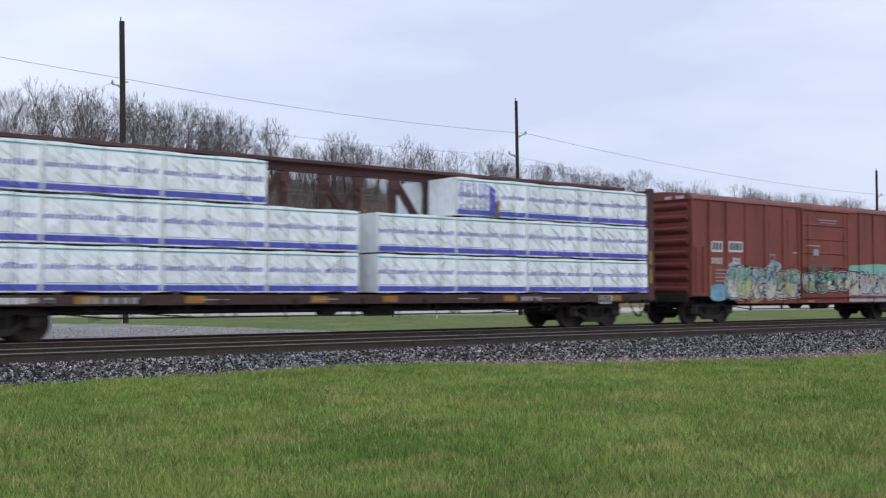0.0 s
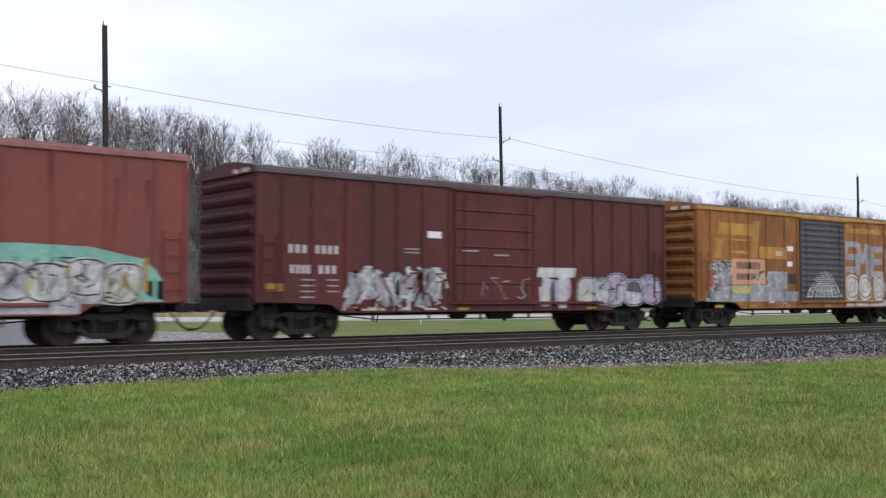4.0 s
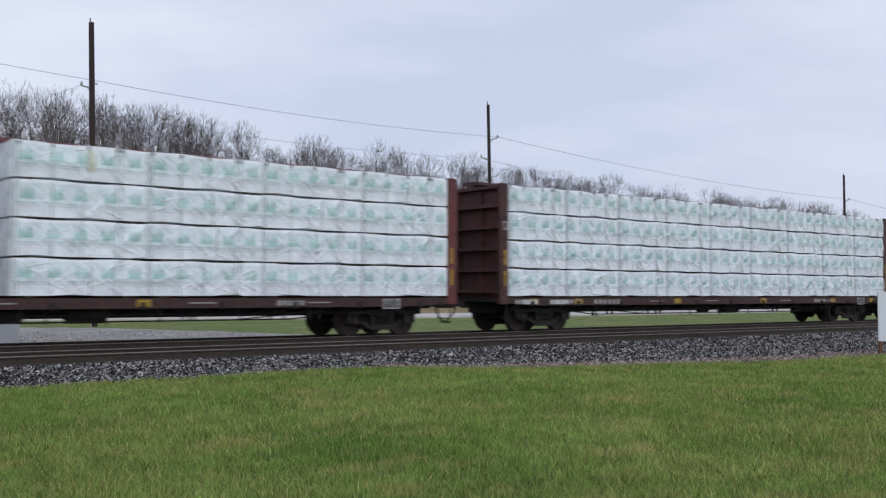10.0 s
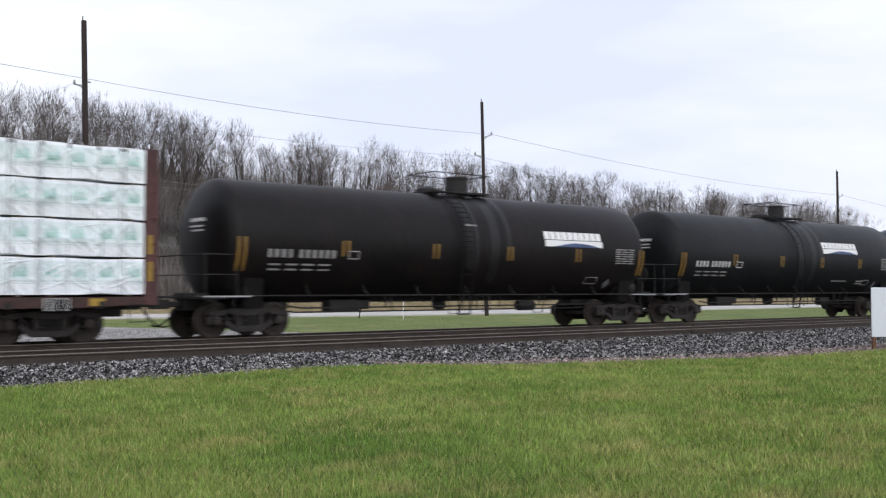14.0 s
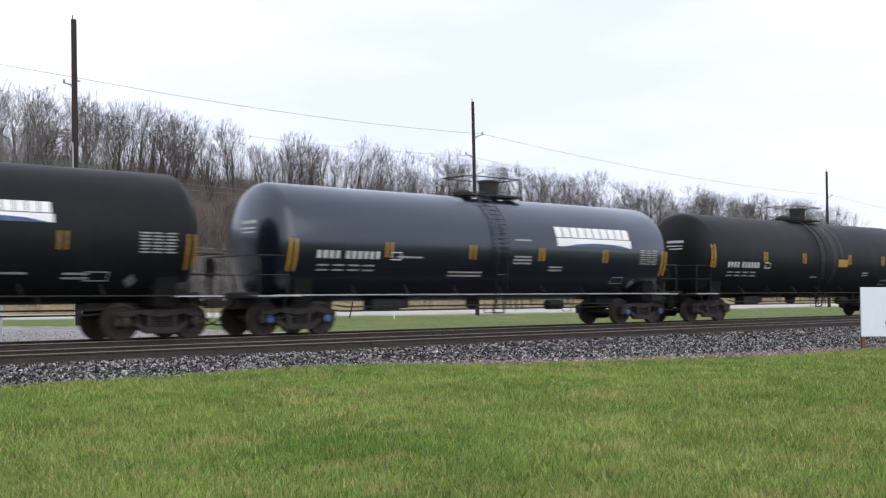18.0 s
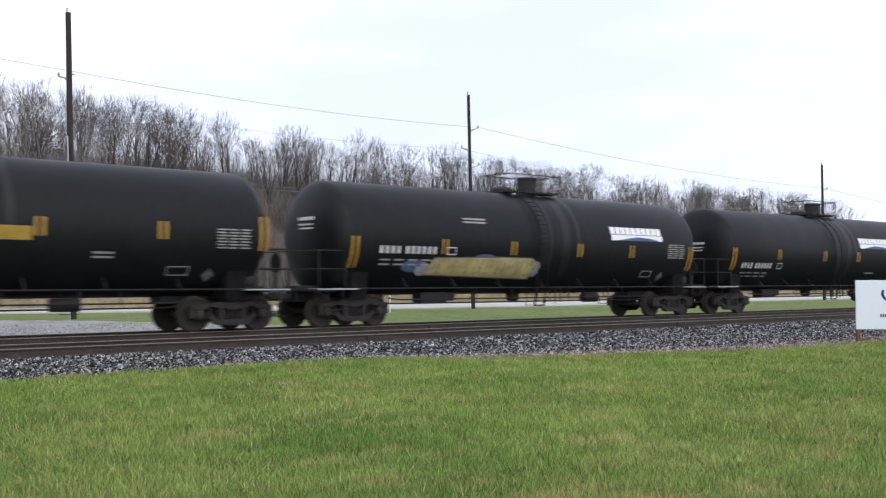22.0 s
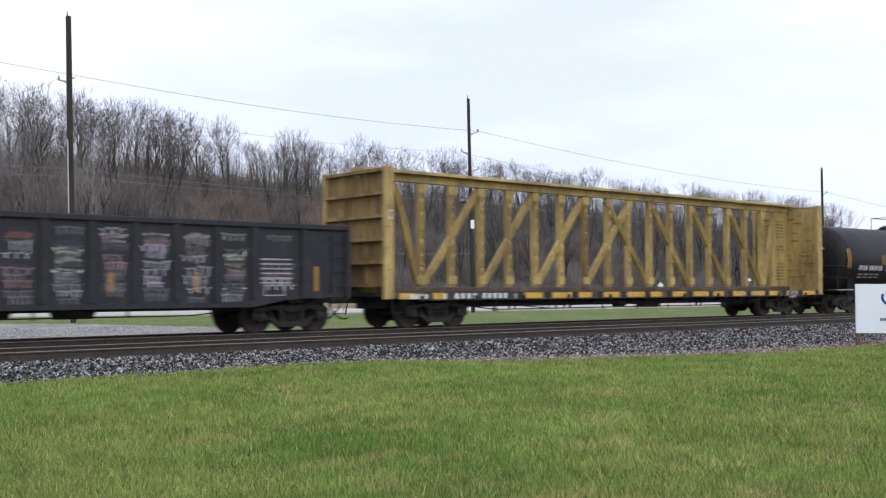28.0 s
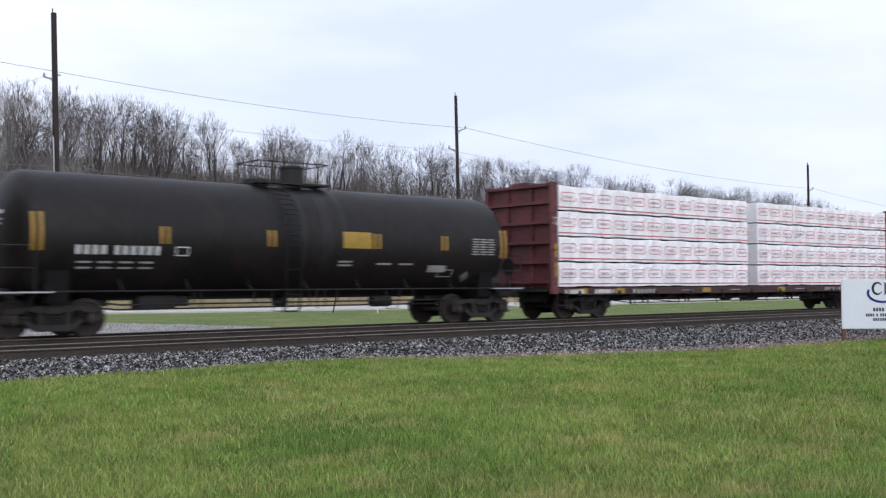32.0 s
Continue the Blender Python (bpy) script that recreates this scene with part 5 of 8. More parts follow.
paint(a, "graffiti_outline", scrawl(rnd, -1.4, 1.6, 1.1, 2.1, 26, 0.03), df, M["black_ink"], 0.013)
paint(a, "graffiti_border", [[(1.78, 1.9), (5.6, 1.9), (5.6, 2.26), (4.0, 2.3), (1.78, 2.2)], [(5.6, 1.9), (6.4, 1.7), (7.0, 1.15), (7.35, 1.05), (7.35, 1.5), (6.9, 2.0), (5.6, 2.26)], rect(6.5, 7.35, 1.02, 1.5)], sf, M["sp_teal"], 0.004, "green outline of a graffito")
paint(a, "graffiti_fill", [rect(1.8, 5.4, 0.76, 1.9), rect(5.3, 6.6, 0.98, 1.86)], sf, M["sp_pale"], 0.0055)
bubbles(a, rnd, 1.85, 6.75, 0.98, 1.98, 6, ("sp_white", "sp_pale", "sp_cream"), ("sp_pale", "sp_white", "sp_lilac"), sf, 0.0065, "black_ink")
paint(a, "graffiti_fill", wild(rnd, 2.0, 6.6, 1.2, 1.9, 5, 0.14, 0.4), sf, M["sp_yellow"], 0.015)
paint(a, "graffiti_fill", wild(rnd, 2.4, 6.6, 1.0, 1.8, 4, 0.16, 0.3), sf, M["sp_pink"], 0.0155)
paint(a, "graffiti_outline", scrawl(rnd, 1.8, 6.9, 0.9, 2.0, 26, 0.026), sf, M["black_ink"], 0.016)
streaks(a, rnd, 16, -7.6, 7.6, 4.45, sf, M["red_stain"])

# maroon boxcar with pale tags
ribs_b = [-7.04, -6.16, -5.12, -4.23, -3.45, -2.57, -1.6, 1.75, 2.6, 3.45, 4.32, 5.23, 6.16, 7.02]
c = boxcar("dark maroon boxcar with pale graffiti tags", 53.96, 7.78, ribs_b, (-1.47, 1.66), "maroon", "dark_roof", "dark_roof", "maroon", ztop=4.36, peak=0.2)
sf = flat_side(ribs_b)
paint(c, "reporting_mark", bars(-6.85, 2.26, 3, 0.2, 0.22, 0.55) + bars(-6.05, 2.26, 4, 0.19, 0.22, 0.55), sf, M["stencil"])
paint(c, "road_number", bars(-6.8, 1.74, 4, 0.16, 0.22, 0.5) + bars(-5.95, 1.74, 3, 0.2, 0.22, 0.55), sf, M["stencil"])
paint(c, "data_stencil", [rect(-6.5, -6.1, 1.56 - 0.15 * k, 1.6 - 0.15 * k) for k in range(4)] + [rect(-5.7, -5.35, 1.56 - 0.15 * k, 1.6 - 0.15 * k) for k in range(3)] + [rect(-3.2, -2.7, 2.45 - 0.1 * k, 2.49 - 0.1 * k) for k in range(2)], sf, M["stencil_dim"])
paint(c, "placard", [rect(-2.40, -1.92, 2.80, 2.99)], sf, M["plate"], label="white paper placard")
paint(c, "reflector", [rect(-7.5, -7.05, 1.28, 1.48), rect(7.1, 7.55, 1.2, 1.4), rect(-4.3, -3.9, 0.76, 0.84), rect(-1.3, -0.9, 0.76, 0.84), rect(4.0, 4.4, 0.76, 0.84)], sf, M["stripe"], label="yellow reflector patch")
paint(c, "graffiti_fill", wild(rnd, -5.2, -1.7, 0.82, 1.95, 9, 0.6, 0.9), sf, M["sp_grey"], 0.006)
paint(c, "graffiti_outline", scrawl(rnd, -5.2, -1.7, 0.8, 1.95, 26, 0.05), sf, M["sp_white"], 0.009)
paint(c, "graffiti_outline", scrawl(rnd, -5.0, -1.7, 0.8, 1.8, 14, 0.05), sf, M["maroon"], 0.011)
paint(c, "graffiti_letter", [rect(1.8, 3.4, 1.75, 2.05, 0.1), rect(2.05, 2.35, 0.85, 1.8), rect(2.75, 3.1, 0.8, 1.85)], sf, M["sp_white"], 0.006, "pale spray-painted letter")
paint(c, "graffiti_fill", wild(rnd, 1.8, 3.4, 0.85, 1.8, 4, 0.5, 0.8), sf, M["sp_lilac"], 0.004)
bubbles(c, rnd, 3.75, 5.1, 0.9, 1.75, 2, ("sp_white", "sp_cream"), ("sp_white", "sp_pale"), sf, 0.005, "sp_dim", "sp_grey")
bubbles(c, rnd, 5.0, 7.45, 0.86, 1.9, 3, ("sp_lilac", "sp_pale"), ("sp_lilac", "sp_dim", "sp_pale"), sf, 0.0055, "sp_deepblue", "sp_pale")
paint(c, "graffiti_outline", scrawl(rnd, 3.7, 7.5, 0.85, 1.95, 12, 0.03), sf, M["black_ink"], 0.016)
df = flat_side((), y=SIDE + 0.095)
paint(c, "graffiti_outline", scrawl(rnd, -0.8, 1.4, 1.1, 1.7, 6, 0.03) + [rect(-1.2, -0.6, 2.45, 2.5), rect(0, 0.6, 2.35, 2.4)], df, M["stencil_dim"], 0.003)

# ochre boxcar with a dark ribbed door
ribs_c = [-7.14, -6.0, -4.88, -3.75, -2.56, -1.72, 1.66, 2.47, 3.57, 4.83, 5.92, 6.87]
o = boxcar("rusty ochre boxcar with dark ribbed door and graffiti", 71.46, 7.88, ribs_c, (-1.57, 1.52), "ochre", "gold", "dark_roof", "grey_door", ztop=4.36, ribbed_door=True, peak=0.2)
sf = flat_side(ribs_c)
df = flat_side((), y=SIDE + 0.095)
paint(o, "painted_arrow", [rect(-6.75, -4.3, 3.42, 3.85, 0.12), rect(-6.9, -4.9, 3.22, 3.27), rect(-6.9, -6.55, 2.55, 3.2, 0.15), rect(-5.9, -4.95, 2.75, 2.85), rect(-4.75, -4.35, 2.6, 4.0, 0.2), rect(-4.2, -2.5, 2.6, 3.05)], sf, M["gold"], label="large faded gold emblem")
lettering(o, "slogan", "The nationwide", 1.78, 3.80, 2.75, 0.31, sf, M["gold_bright"], "row of gold lettering")
lettering(o, "slogan", "boxcar pool", 4.95, 3.72, 2.2, 0.33, sf, M["gold_bright"], "row of gold lettering")
streaks(o, rnd, 20, -7.6, 7.6, 4.36, sf, M["rust"])
paint(o, "rust_stain", [rect(x + 0.046, x + 0.11, 1.1 + 0.4 * (k % 3), 4.2 - 0.5 * (k % 2)) for k, x in enumerate(ribs_c)], sf, M["rust"], 0.0035)
paint(o, "number_patch", [rect(-5.92, -3.85, 1.62, 2.56)], sf, M["peach"], label="peach number patch with black bars")
paint(o, "reporting_mark", bars(-5.6, 2.18, 9, 0.165, 0.26, 0.42) + bars(-5.6, 1.78, 10, 0.148, 0.24, 0.42), sf, M["black_ink"], 0.009)
paint(o, "placard", [rect(-2.38, -1.98, 2.92, 3.11), rect(-2.38, -2.05, 2.33, 2.52), rect(-3.1, -2.7, 2.72, 2.9)], sf, M["plate"], label="white data placard")
paint(o, "placard", [rect(-2.34, -1.82, 1.66, 2.05)], sf, M["black_ink"])
paint(o, "reflector", [rect(x, x + 0.5, 0.76, 0.86) for x in (-6.9, -4.9, -2.7, 0.2, 2.9, 5.4, 6.2)], sf, M["stripe"], label="yellow reflector strip")
paint(o, "overpaint", [rect(-7.4, -1.75, 0.98, 1.36), rect(-7.2, -6.0, 1.364, 2.35), rect(-3.75, -2.4, 1.364, 2.12), rect(-5.98, -3.77, 1.364, 1.6)], sf, M["sp_grey"], 0.004, "pale grey overpainted band")
paint(o, "graffiti_outline", scrawl(rnd, -7.3, -5.95, 1.05, 2.45, 16, 0.05) + scrawl(rnd, -4.8, -2.5, 0.9, 2.1, 12, 0.04), sf, M["sp_white"], 0.010)
paint(o, "graffiti_outline", scrawl(rnd, -7.2, -6.0, 1.1, 2.4, 7, 0.03), sf, M["sp_dark"], 0.012)
paint(o, "graffiti_fill", [oval(-7.1, 1.85, 0.5, 0.6), oval(-7.0, 1.55, 0.4, 0.3)], sf, M["sp_red"], 0.008)
paint(o, "graffiti_fill", [rect(-5.85, -4.85, 1.28, 1.55)], sf, M["sp_yellow"], 0.009)
pyr = [(1.14 + 0.075 * k, 1.34 * (1 - (k / 15) ** 1.3) + (0.12 if k > 8 else 0.0)) for k in range(14)]
paint(o, "graffiti_outline", [q for z, hw in pyr for k in range(9) for q in [rect(0.05 - hw + 2 * hw * k / 9 + rnd.uniform(0, 0.05), 0.05 - hw + 2 * hw * (k + rnd.uniform(0.55, 0.9)) / 9, z, z + rnd.uniform(0.03, 0.06), rnd.uniform(-0.02, 0.02))]], df, M["sp_white"], 0.003, "white pyramid of stacked dashes")
paint(o, "graffiti_outline", [rect(0.05 - hw * f + 0.1, 0.05 + hw * f, z + 0.035, z + 0.05) for z, hw in pyr for f in (0.55,)], df, M["sp_white"], 0.006)
for k, ch in enumerate("SMEEK"):
    paint(o, "graffiti_letter", glyph(ch, [1.8, 2.72, 3.85, 4.97, 6.15][k], [2.28, 2.2, 2.12, 2.0, 1.9][k], 0.75, 1.05, 0.25), sf, M["sp_grey"], 0.008, "pale grey block letter")
paint(o, "graffiti_fill", [rect(1.7, 6.6, 0.78, 1.02)], sf, M["sp_white"], 0.006)
for cx_, w_ in ((2.2, 0.95), (3.25, 0.95), (4.35, 0.9)):
    for sc_, m_, o_ in ((1.0, "sp_white", 0.006), (0.82, "sp_dark", 0.0075), (0.74, "sp_white", 0.009), (0.42, "peach", 0.0105), (0.30, "sp_white", 0.012)):
        paint(o, "graffiti_fill", [oval(cx_, 1.55, w_ * sc_, 1.1 * sc_, 16, 0.8)], sf, M[m_], o_)
paint(o, "patch", [rect(4.95, 5.85, 1.2, 1.95)], sf, M["sp_olive"], 0.006)
paint(o, "graffiti_letter", [rect(6.0, 6.65, 1.5, 1.6), rect(6.2, 6.75, 1.15, 1.4)], sf, M["stencil"], 0.008)


# ---- centre-beam flat cars ----
def centerbeam(label, s_mid, colour, sill_mat, patches, half=11.38, tc=9.2, open_truss=False, box_x=8.9, rise=0.0, tall=0.0):
    car = thing("centerbeam_flatcar", label, "flatcar", group="freight cars of the train")
    L = half
    m = M[colour]
    for s in (-1, 1):
        y = s * (SIDE - 0.02)
        part("side_sill", B().prism([(-L, 1.06), (-L, 0.90), (-L + 1.6, 0.82), (L - 1.6, 0.82), (L, 0.90), (L, 1.06)], *sorted((s * (SIDE - 0.07), s * SIDE))), M["beam_dirt"] if open_truss else M["sill_grime"], car)
    dk = part("deck", B().box(-L, L, -SIDE + 0.08, SIDE - 0.08, 0.99, 1.055), M["steel"], car)
    part("centre_sill", B().box(-L + 0.2, L - 0.2, -0.3, 0.3, 0.58, 0.985), M["steel"], car)
    posts = [0.2 + t * (0.56 + 1.235 * k) for t in (-1, 1) for k in range(8)]
    for x in posts:
        part("cross_bearer", B().prism_x([(-SIDE + 0.1, 0.98), (SIDE - 0.1, 0.98), (0.32, 0.66), (-0.32, 0.66)], x - 0.04, x + 0.04), M["steel"], car)
    # truss: chord, posts, diagonals
    part("top_chord", B().prism_x([(y_, z_ + rise) for y_, z_ in ((-0.40, 4.48), (-0.40, 4.56), (-0.30, 4.58), (0.30, 4.58), (0.40, 4.56), (0.40, 4.48), (0.12, 4.48), (0.12, 4.26), (-0.12, 4.26), (-0.12, 4.48))], -L, L), m, car)
    part("bottom_chord", B().box(-L, L, -0.17, 0.17, 1.05, 1.20, 0.02), M["beam_dirt"] if open_truss else m, car)
    for x in posts:
        w = 0.085
        pb = B()
        pb.box(x - w, x - w + 0.05, -0.10, 0.10, 1.2, 4.27 + rise).box(x + w - 0.05, x + w, -0.10, 0.10, 1.2, 4.27 + rise)
        for z in np.arange(1.3, 4.2, 0.42):
            pb.box(x - w, x + w, -0.10, -0.085, z, z + 0.10).box(x - w, x + w, 0.085, 0.10, z, z + 0.10)
        p = part("post", pb, M["yellow_rusty_shaded"] if open_truss and abs(x + 1.595) < 0.1 else m, car)
        for z in (1.42, 4.10 + rise):
            part("gusset", B().box(x - 0.17, x + 0.17, -0.115, -0.10, z - 0.13, z + 0.13, 0.0), m, p)
        if open_truss:
            for z in (1.9, 2.5, 3.1, 3.7):
                part("tie_down_guide", B().box(x - 0.07, x + 0.07, -0.14, -0.10, z - 0.02, z + 0.02), m, p)

    def diagonal(x0, z0, x1, z1):
        b = B()
        for (ax, az), (bx, bz) in (((x0, z0), (x1, z1)),):
            d = Vector((bx - ax, 0, bz - az)).normalized()
            nrm = Vector((-d.z, 0, d.x)) * 0.085
            for y0, y1, k in ((-0.09, 0.09, 0.75), (-0.03, 0.03, 0.0)):
                for off in ((-1, 1) if k else (0,)):
                    c, h = nrm * off * k, nrm * (0.25 if k else 0.9)
                    q = [Vector((ax, 0, az)) + c - h, Vector((bx, 0, bz)) + c - h, Vector((bx, 0, bz)) + c + h, Vector((ax, 0, az)) + c + h]
                    b.quadring([[(v.x, y0, v.z) for v in q], [(v.x, y1, v.z) for v in q]])
        part("diagonal", b, m, car)

    P = lambda k: 0.2 + (0.56 + 1.235 * k)
    for t in (-1, 1):
        f = lambda x: 0.2 + t * (x - 0.2)
        diagonal(f(P(-1) - 0.0), 4.17 + rise, f(P(1) - 0.1), 1.32)
        for k in (1, 3, 5):
            diagonal(f(P(k) + 0.1), 4.17 + rise, f(P(k + 2) - 0.15), 1.32)
        diagonal(f(P(7) + 0.1), 1.32, f(P(7) + 1.0), 4.17 + rise)
    # bulkheads: frame posts, plate, horizontal ribs outside
    for s in (-1, 1):
        x = s * (L - 0.06)
        # yellow car: the low-x plate is rusty, its shade painted in as well
        bh = part("bulkhead", B().box(x - 0.03, x + 0.03, -SIDE + 0.12, SIDE - 0.12, 1.06, 4.41 + tall), M["yellow" if s > 0 else "yellow_rusty_shaded"] if open_truss else m, car)
        if open_truss and s > 0:
            rd = random.Random(4)
            for _ in range(34):
                y, z, w = rd.uniform(-1.3, 0.9), rd.uniform(1.3, 4.2), rd.uniform(0.15, 0.45)
                part("rust_dash", B().box(x - 0.033, x - 0.030, y, y + w, z, z + rd.uniform(0.02, 0.06)), M["rust"], bh)
        for t in (-1, 1):
            part("bulkhead_post", B().box(x - 0.12 if s > 0 else x - 0.2, x + 0.2 if s > 0 else x + 0.12, t * SIDE - 0.13 if t > 0 else t * SIDE - 0.01, t * SIDE + 0.01 if t > 0 else t * SIDE + 0.13, 0.86, 4.52 + tall, 0.015), m, bh)
        for y in (-0.55, 0.55):
            part("bulkhead_stud", B().box(x + s * 0.02, x + s * 0.12, y - 0.04, y + 0.04, 1.06, 4.43 + tall) if s > 0 else B().box(x - 0.12, x - 0.02, y - 0.04, y + 0.04, 1.06, 4.43 + tall), M["yellow_rusty_shaded"] if open_truss else m, bh)
        for z in (1.25, 1.9, 2.55, 3.2, 3.85, 4.42 + tall):
            x0, x1 = sorted((x + s * 0.02, x + s * 0.22))
            part("bulkhead_rib", B().box(x0, x1, -SIDE + 0.13, SIDE - 0.13, z - 0.045, z + 0.045), M["yellow_rusty_shaded"] if open_truss else m, bh)
        part("end_plate", B().prism([(s * (L - 0.1), 1.22), (s * (L - 1.3), 1.22), (s * (L - 1.15), 4.27 + rise), (s * (L - 0.1), 4.27 + rise)], -0.06, 0.06), m, car)
        if open_truss:
            for z in [1.5 + 0.13 * k for k in range(6)] + [2.75 + 0.13 * k for k in range(2)] + [3.3 + 0.13 * k for k in range(6)]:
                part("slot", B().box(*sorted((s * (L - 0.95), s * (L - 0.42))), -0.064, -0.055, z, z + 0.035), M["beam_dirt"], car)
        for z in (1.7, 2.3, 2.9, 3.5):
            part("ladder_rung", B().path([(s * (L + 0.0), -SIDE - 0.02, z), (s * (L + 0.0), -SIDE - 0.10, z), (s * (L + 0.05), -SIDE - 0.10, z), (s * (L + 0.05), -SIDE + 0.05, z)], 0.013), m, bh)
        part("end_platform", B().box(*sorted((s * L, s * (L + 0.3))), -1.4, 1.4, 0.94, 1.02), M["steel"], car)
        part("sill_step", B().path([(s * (L - 0.55), -SIDE, 0.9), (s * (L - 0.55), -SIDE, 0.48), (s * (L - 0.12), -SIDE, 0.48), (s * (L - 0.12), -SIDE, 0.9)], 0.016), M["steel"], car)
        part("body_bolster", B().prism([(s * tc - 0.35, 0.98), (s * tc + 0.35, 0.98), (s * tc + 0.22, 0.80), (s * tc - 0.22, 0.80)], -1.3, 1.3), M["steel"], car)
        if not open_truss:
            paint(car, "reflector", [rect(x - 0.055, x + 0.055, 1.42, 1.88), rect(x - 0.055, x + 0.055, 2.05, 2.5)], flat_side((), y=SIDE + 0.01), M["stripe"], 0.006, "amber reflectors on the bulkhead post")
    sf = flat_side((), y=SIDE)
    paint(car, "sill_patch", [rect(x, x + w, 0.86, 1.03) for x, w in patches], sf, M[sill_mat], 0.006, "yellow painted sill panel")
    paint(car, "data_stencil", [rect(-9.2 + k * 0.32, -9.0 + k * 0.32, 0.88, 1.0) for k in range(4)] + [rect(-7.4 + k * 0.22, -7.25 + k * 0.22, 0.86, 1.0) for k in range(6)] + [rect(-10.9 + k * 0.15, -10.8 + k * 0.15, 0.87, 1.0) for k in range(5)] + [rect(5.6 + k * 0.17, 5.72 + k * 0.17, 0.87, 1.0) for k in range(5)] + [rect(x, x + 0.7, 0.93, 0.96) for x in (-4.6, -1.5, 3.2, 6.5)], sf, M["stencil_dim"], 0.006)
    paint(car, "road_number", [rect(-10.6 + k * 0.17, -10.48 + k * 0.17, 0.86, 1.0) for k in range(4)] + [rect(-9.4 + k * 0.17, -9.28 + k * 0.17, 0.86, 1.0) for k in range(5)], sf, M["stencil"], 0.009)
    paint(car, "inspection_panel", line([(box_x, 0.78), (box_x + 0.55, 0.78), (box_x + 0.55, 1.02), (box_x, 1.02), (box_x, 0.78)], 0.03) + [rect(box_x + 0.1 + 0.12 * k, box_x + 0.14 + 0.12 * k, 0.8, 1.0) for k in range(4)], sf, M["stencil"], 0.012)
    part("inspection_plate", B().box(box_x, box_x + 0.55, -SIDE - 0.012, -SIDE, 0.76, 1.03), M["steel"], car)
    for x in np.linspace(-L + 1.2, L - 1.2, 11):
        part("tie_down_winch", B().tube((x, -SIDE + 0.1, 0.88), (x, -SIDE - 0.05, 0.88), 0.05, n=8).box(x - 0.06, x + 0.06, -SIDE - 0.03, -SIDE + 0.05, 0.80, 0.96), M["steel"], car)
    # truss rods and pipe stands below
    paint(car, "stencil_frame", line([(-L - 0.02, 3.13), (-L + 0.14, 3.13), (-L + 0.14, 3.35), (-L - 0.02, 3.35), (-L - 0.02, 3.13)], 0.02), flat_side((), y=SIDE + 0.012), M["stencil"], 0.008)
    part("under_truss_rod", B().path([(-tc + 1.6, -1.2, 0.74), (-4.6, -1.2, 0.52), (4.6, -1.2, 0.52), (tc - 1.6, -1.2, 0.74)], 0.016), M["steel"], car)
    for x in (-6.4, -6.15, -4.3, -3.9, 3.2, 3.5, 5.6, 6.0):
        part("hanger", B().box(x - 0.015, x + 0.015, -1.24, -1.18, 0.50, 0.84), M["steel"], car)
    for x in (-7.2, -5.2, -4.9, -2.6, -2.3, -1.9, -0.7, 0.9, 1.2, 2.2, 2.5, 4.6, 6.6, 6.9):
        part("chain_hook", B().tube((x, -SIDE + 0.12, 0.84), (x + 0.03, -SIDE + 0.1, 0.53 + 0.09 * math.sin(x * 9)), 0.02, n=5), M["steel"], car)
    brake_gear(car, -tc + 1.5, tc - 1.5)
    trucks(car, (-tc, tc))
    ends(car, L + 0.1)
    MOVING.append((car, s_mid))
    return car


# ---- lumber bundles ----
def ruffle(x, z, seed, amp):
    y = amp * (math.sin(x * 5.1 + seed * 1.7 + z * 3.0) * 0.5 + math.sin(x * 2.3 - z * 4.1 + seed) * 0.6 + 0.4 * math.sin(z * 7.0 + seed * 2.1 + x))
    for k in range(5):  # aslant folds of the film, each with its own lean and place
        a = 0.5 + 0.55 * math.sin(seed * 2.3 + k * 1.9) + (1.1 if k % 2 else 0.0)
        c = 1.25 * math.sin(seed * 3.7 + k * 2.6)
        d = (x - c) * math.sin(a) - (z - 0.4) * math.cos(a)
        y += amp * 2.4 * math.exp(-(d / 0.085) ** 2) * math.exp(-((x - c) / 0.8) ** 2)
    return y


def wrap_mesh(name, w, h, depth, seed, material, amp=0.010):
    """A wrapped stack: rounded edges, creased front, sagging foot."""
    v = []
    nx, nz = max(8, int(w / 0.10)), 9
    b = B()
    for i in range(nx + 1):
        x = -w / 2 + w * i / nx
        edge = min(1.0, min(x + w / 2, w / 2 - x) / 0.06)
        col = []
        for j in range(nz + 1):
            z = h * j / nz
            e2 = min(1.0, (h - z) / 0.05)
            y = -depth / 2 + 0.006 * (1 - edge) + 0.02 * (1 - e2) - ruffle(x, z, seed, amp) * edge
            zz = z + (0.03 * max(0.0, math.sin(x * 2.4 + seed)) ** 3 if j == 0 else 0) - (0.012 * math.sin(x * 3.3 + seed) if j == nz else 0)
            col.append((x, y, zz))
        col += [(x, -depth / 4, h + 0.004), (x, depth / 2, h), (x, depth / 2, 0.0), (x, -depth / 2 + 0.06, 0.0)]
        v.append(col)
    return b.quadring(v).mesh(name, material, True)


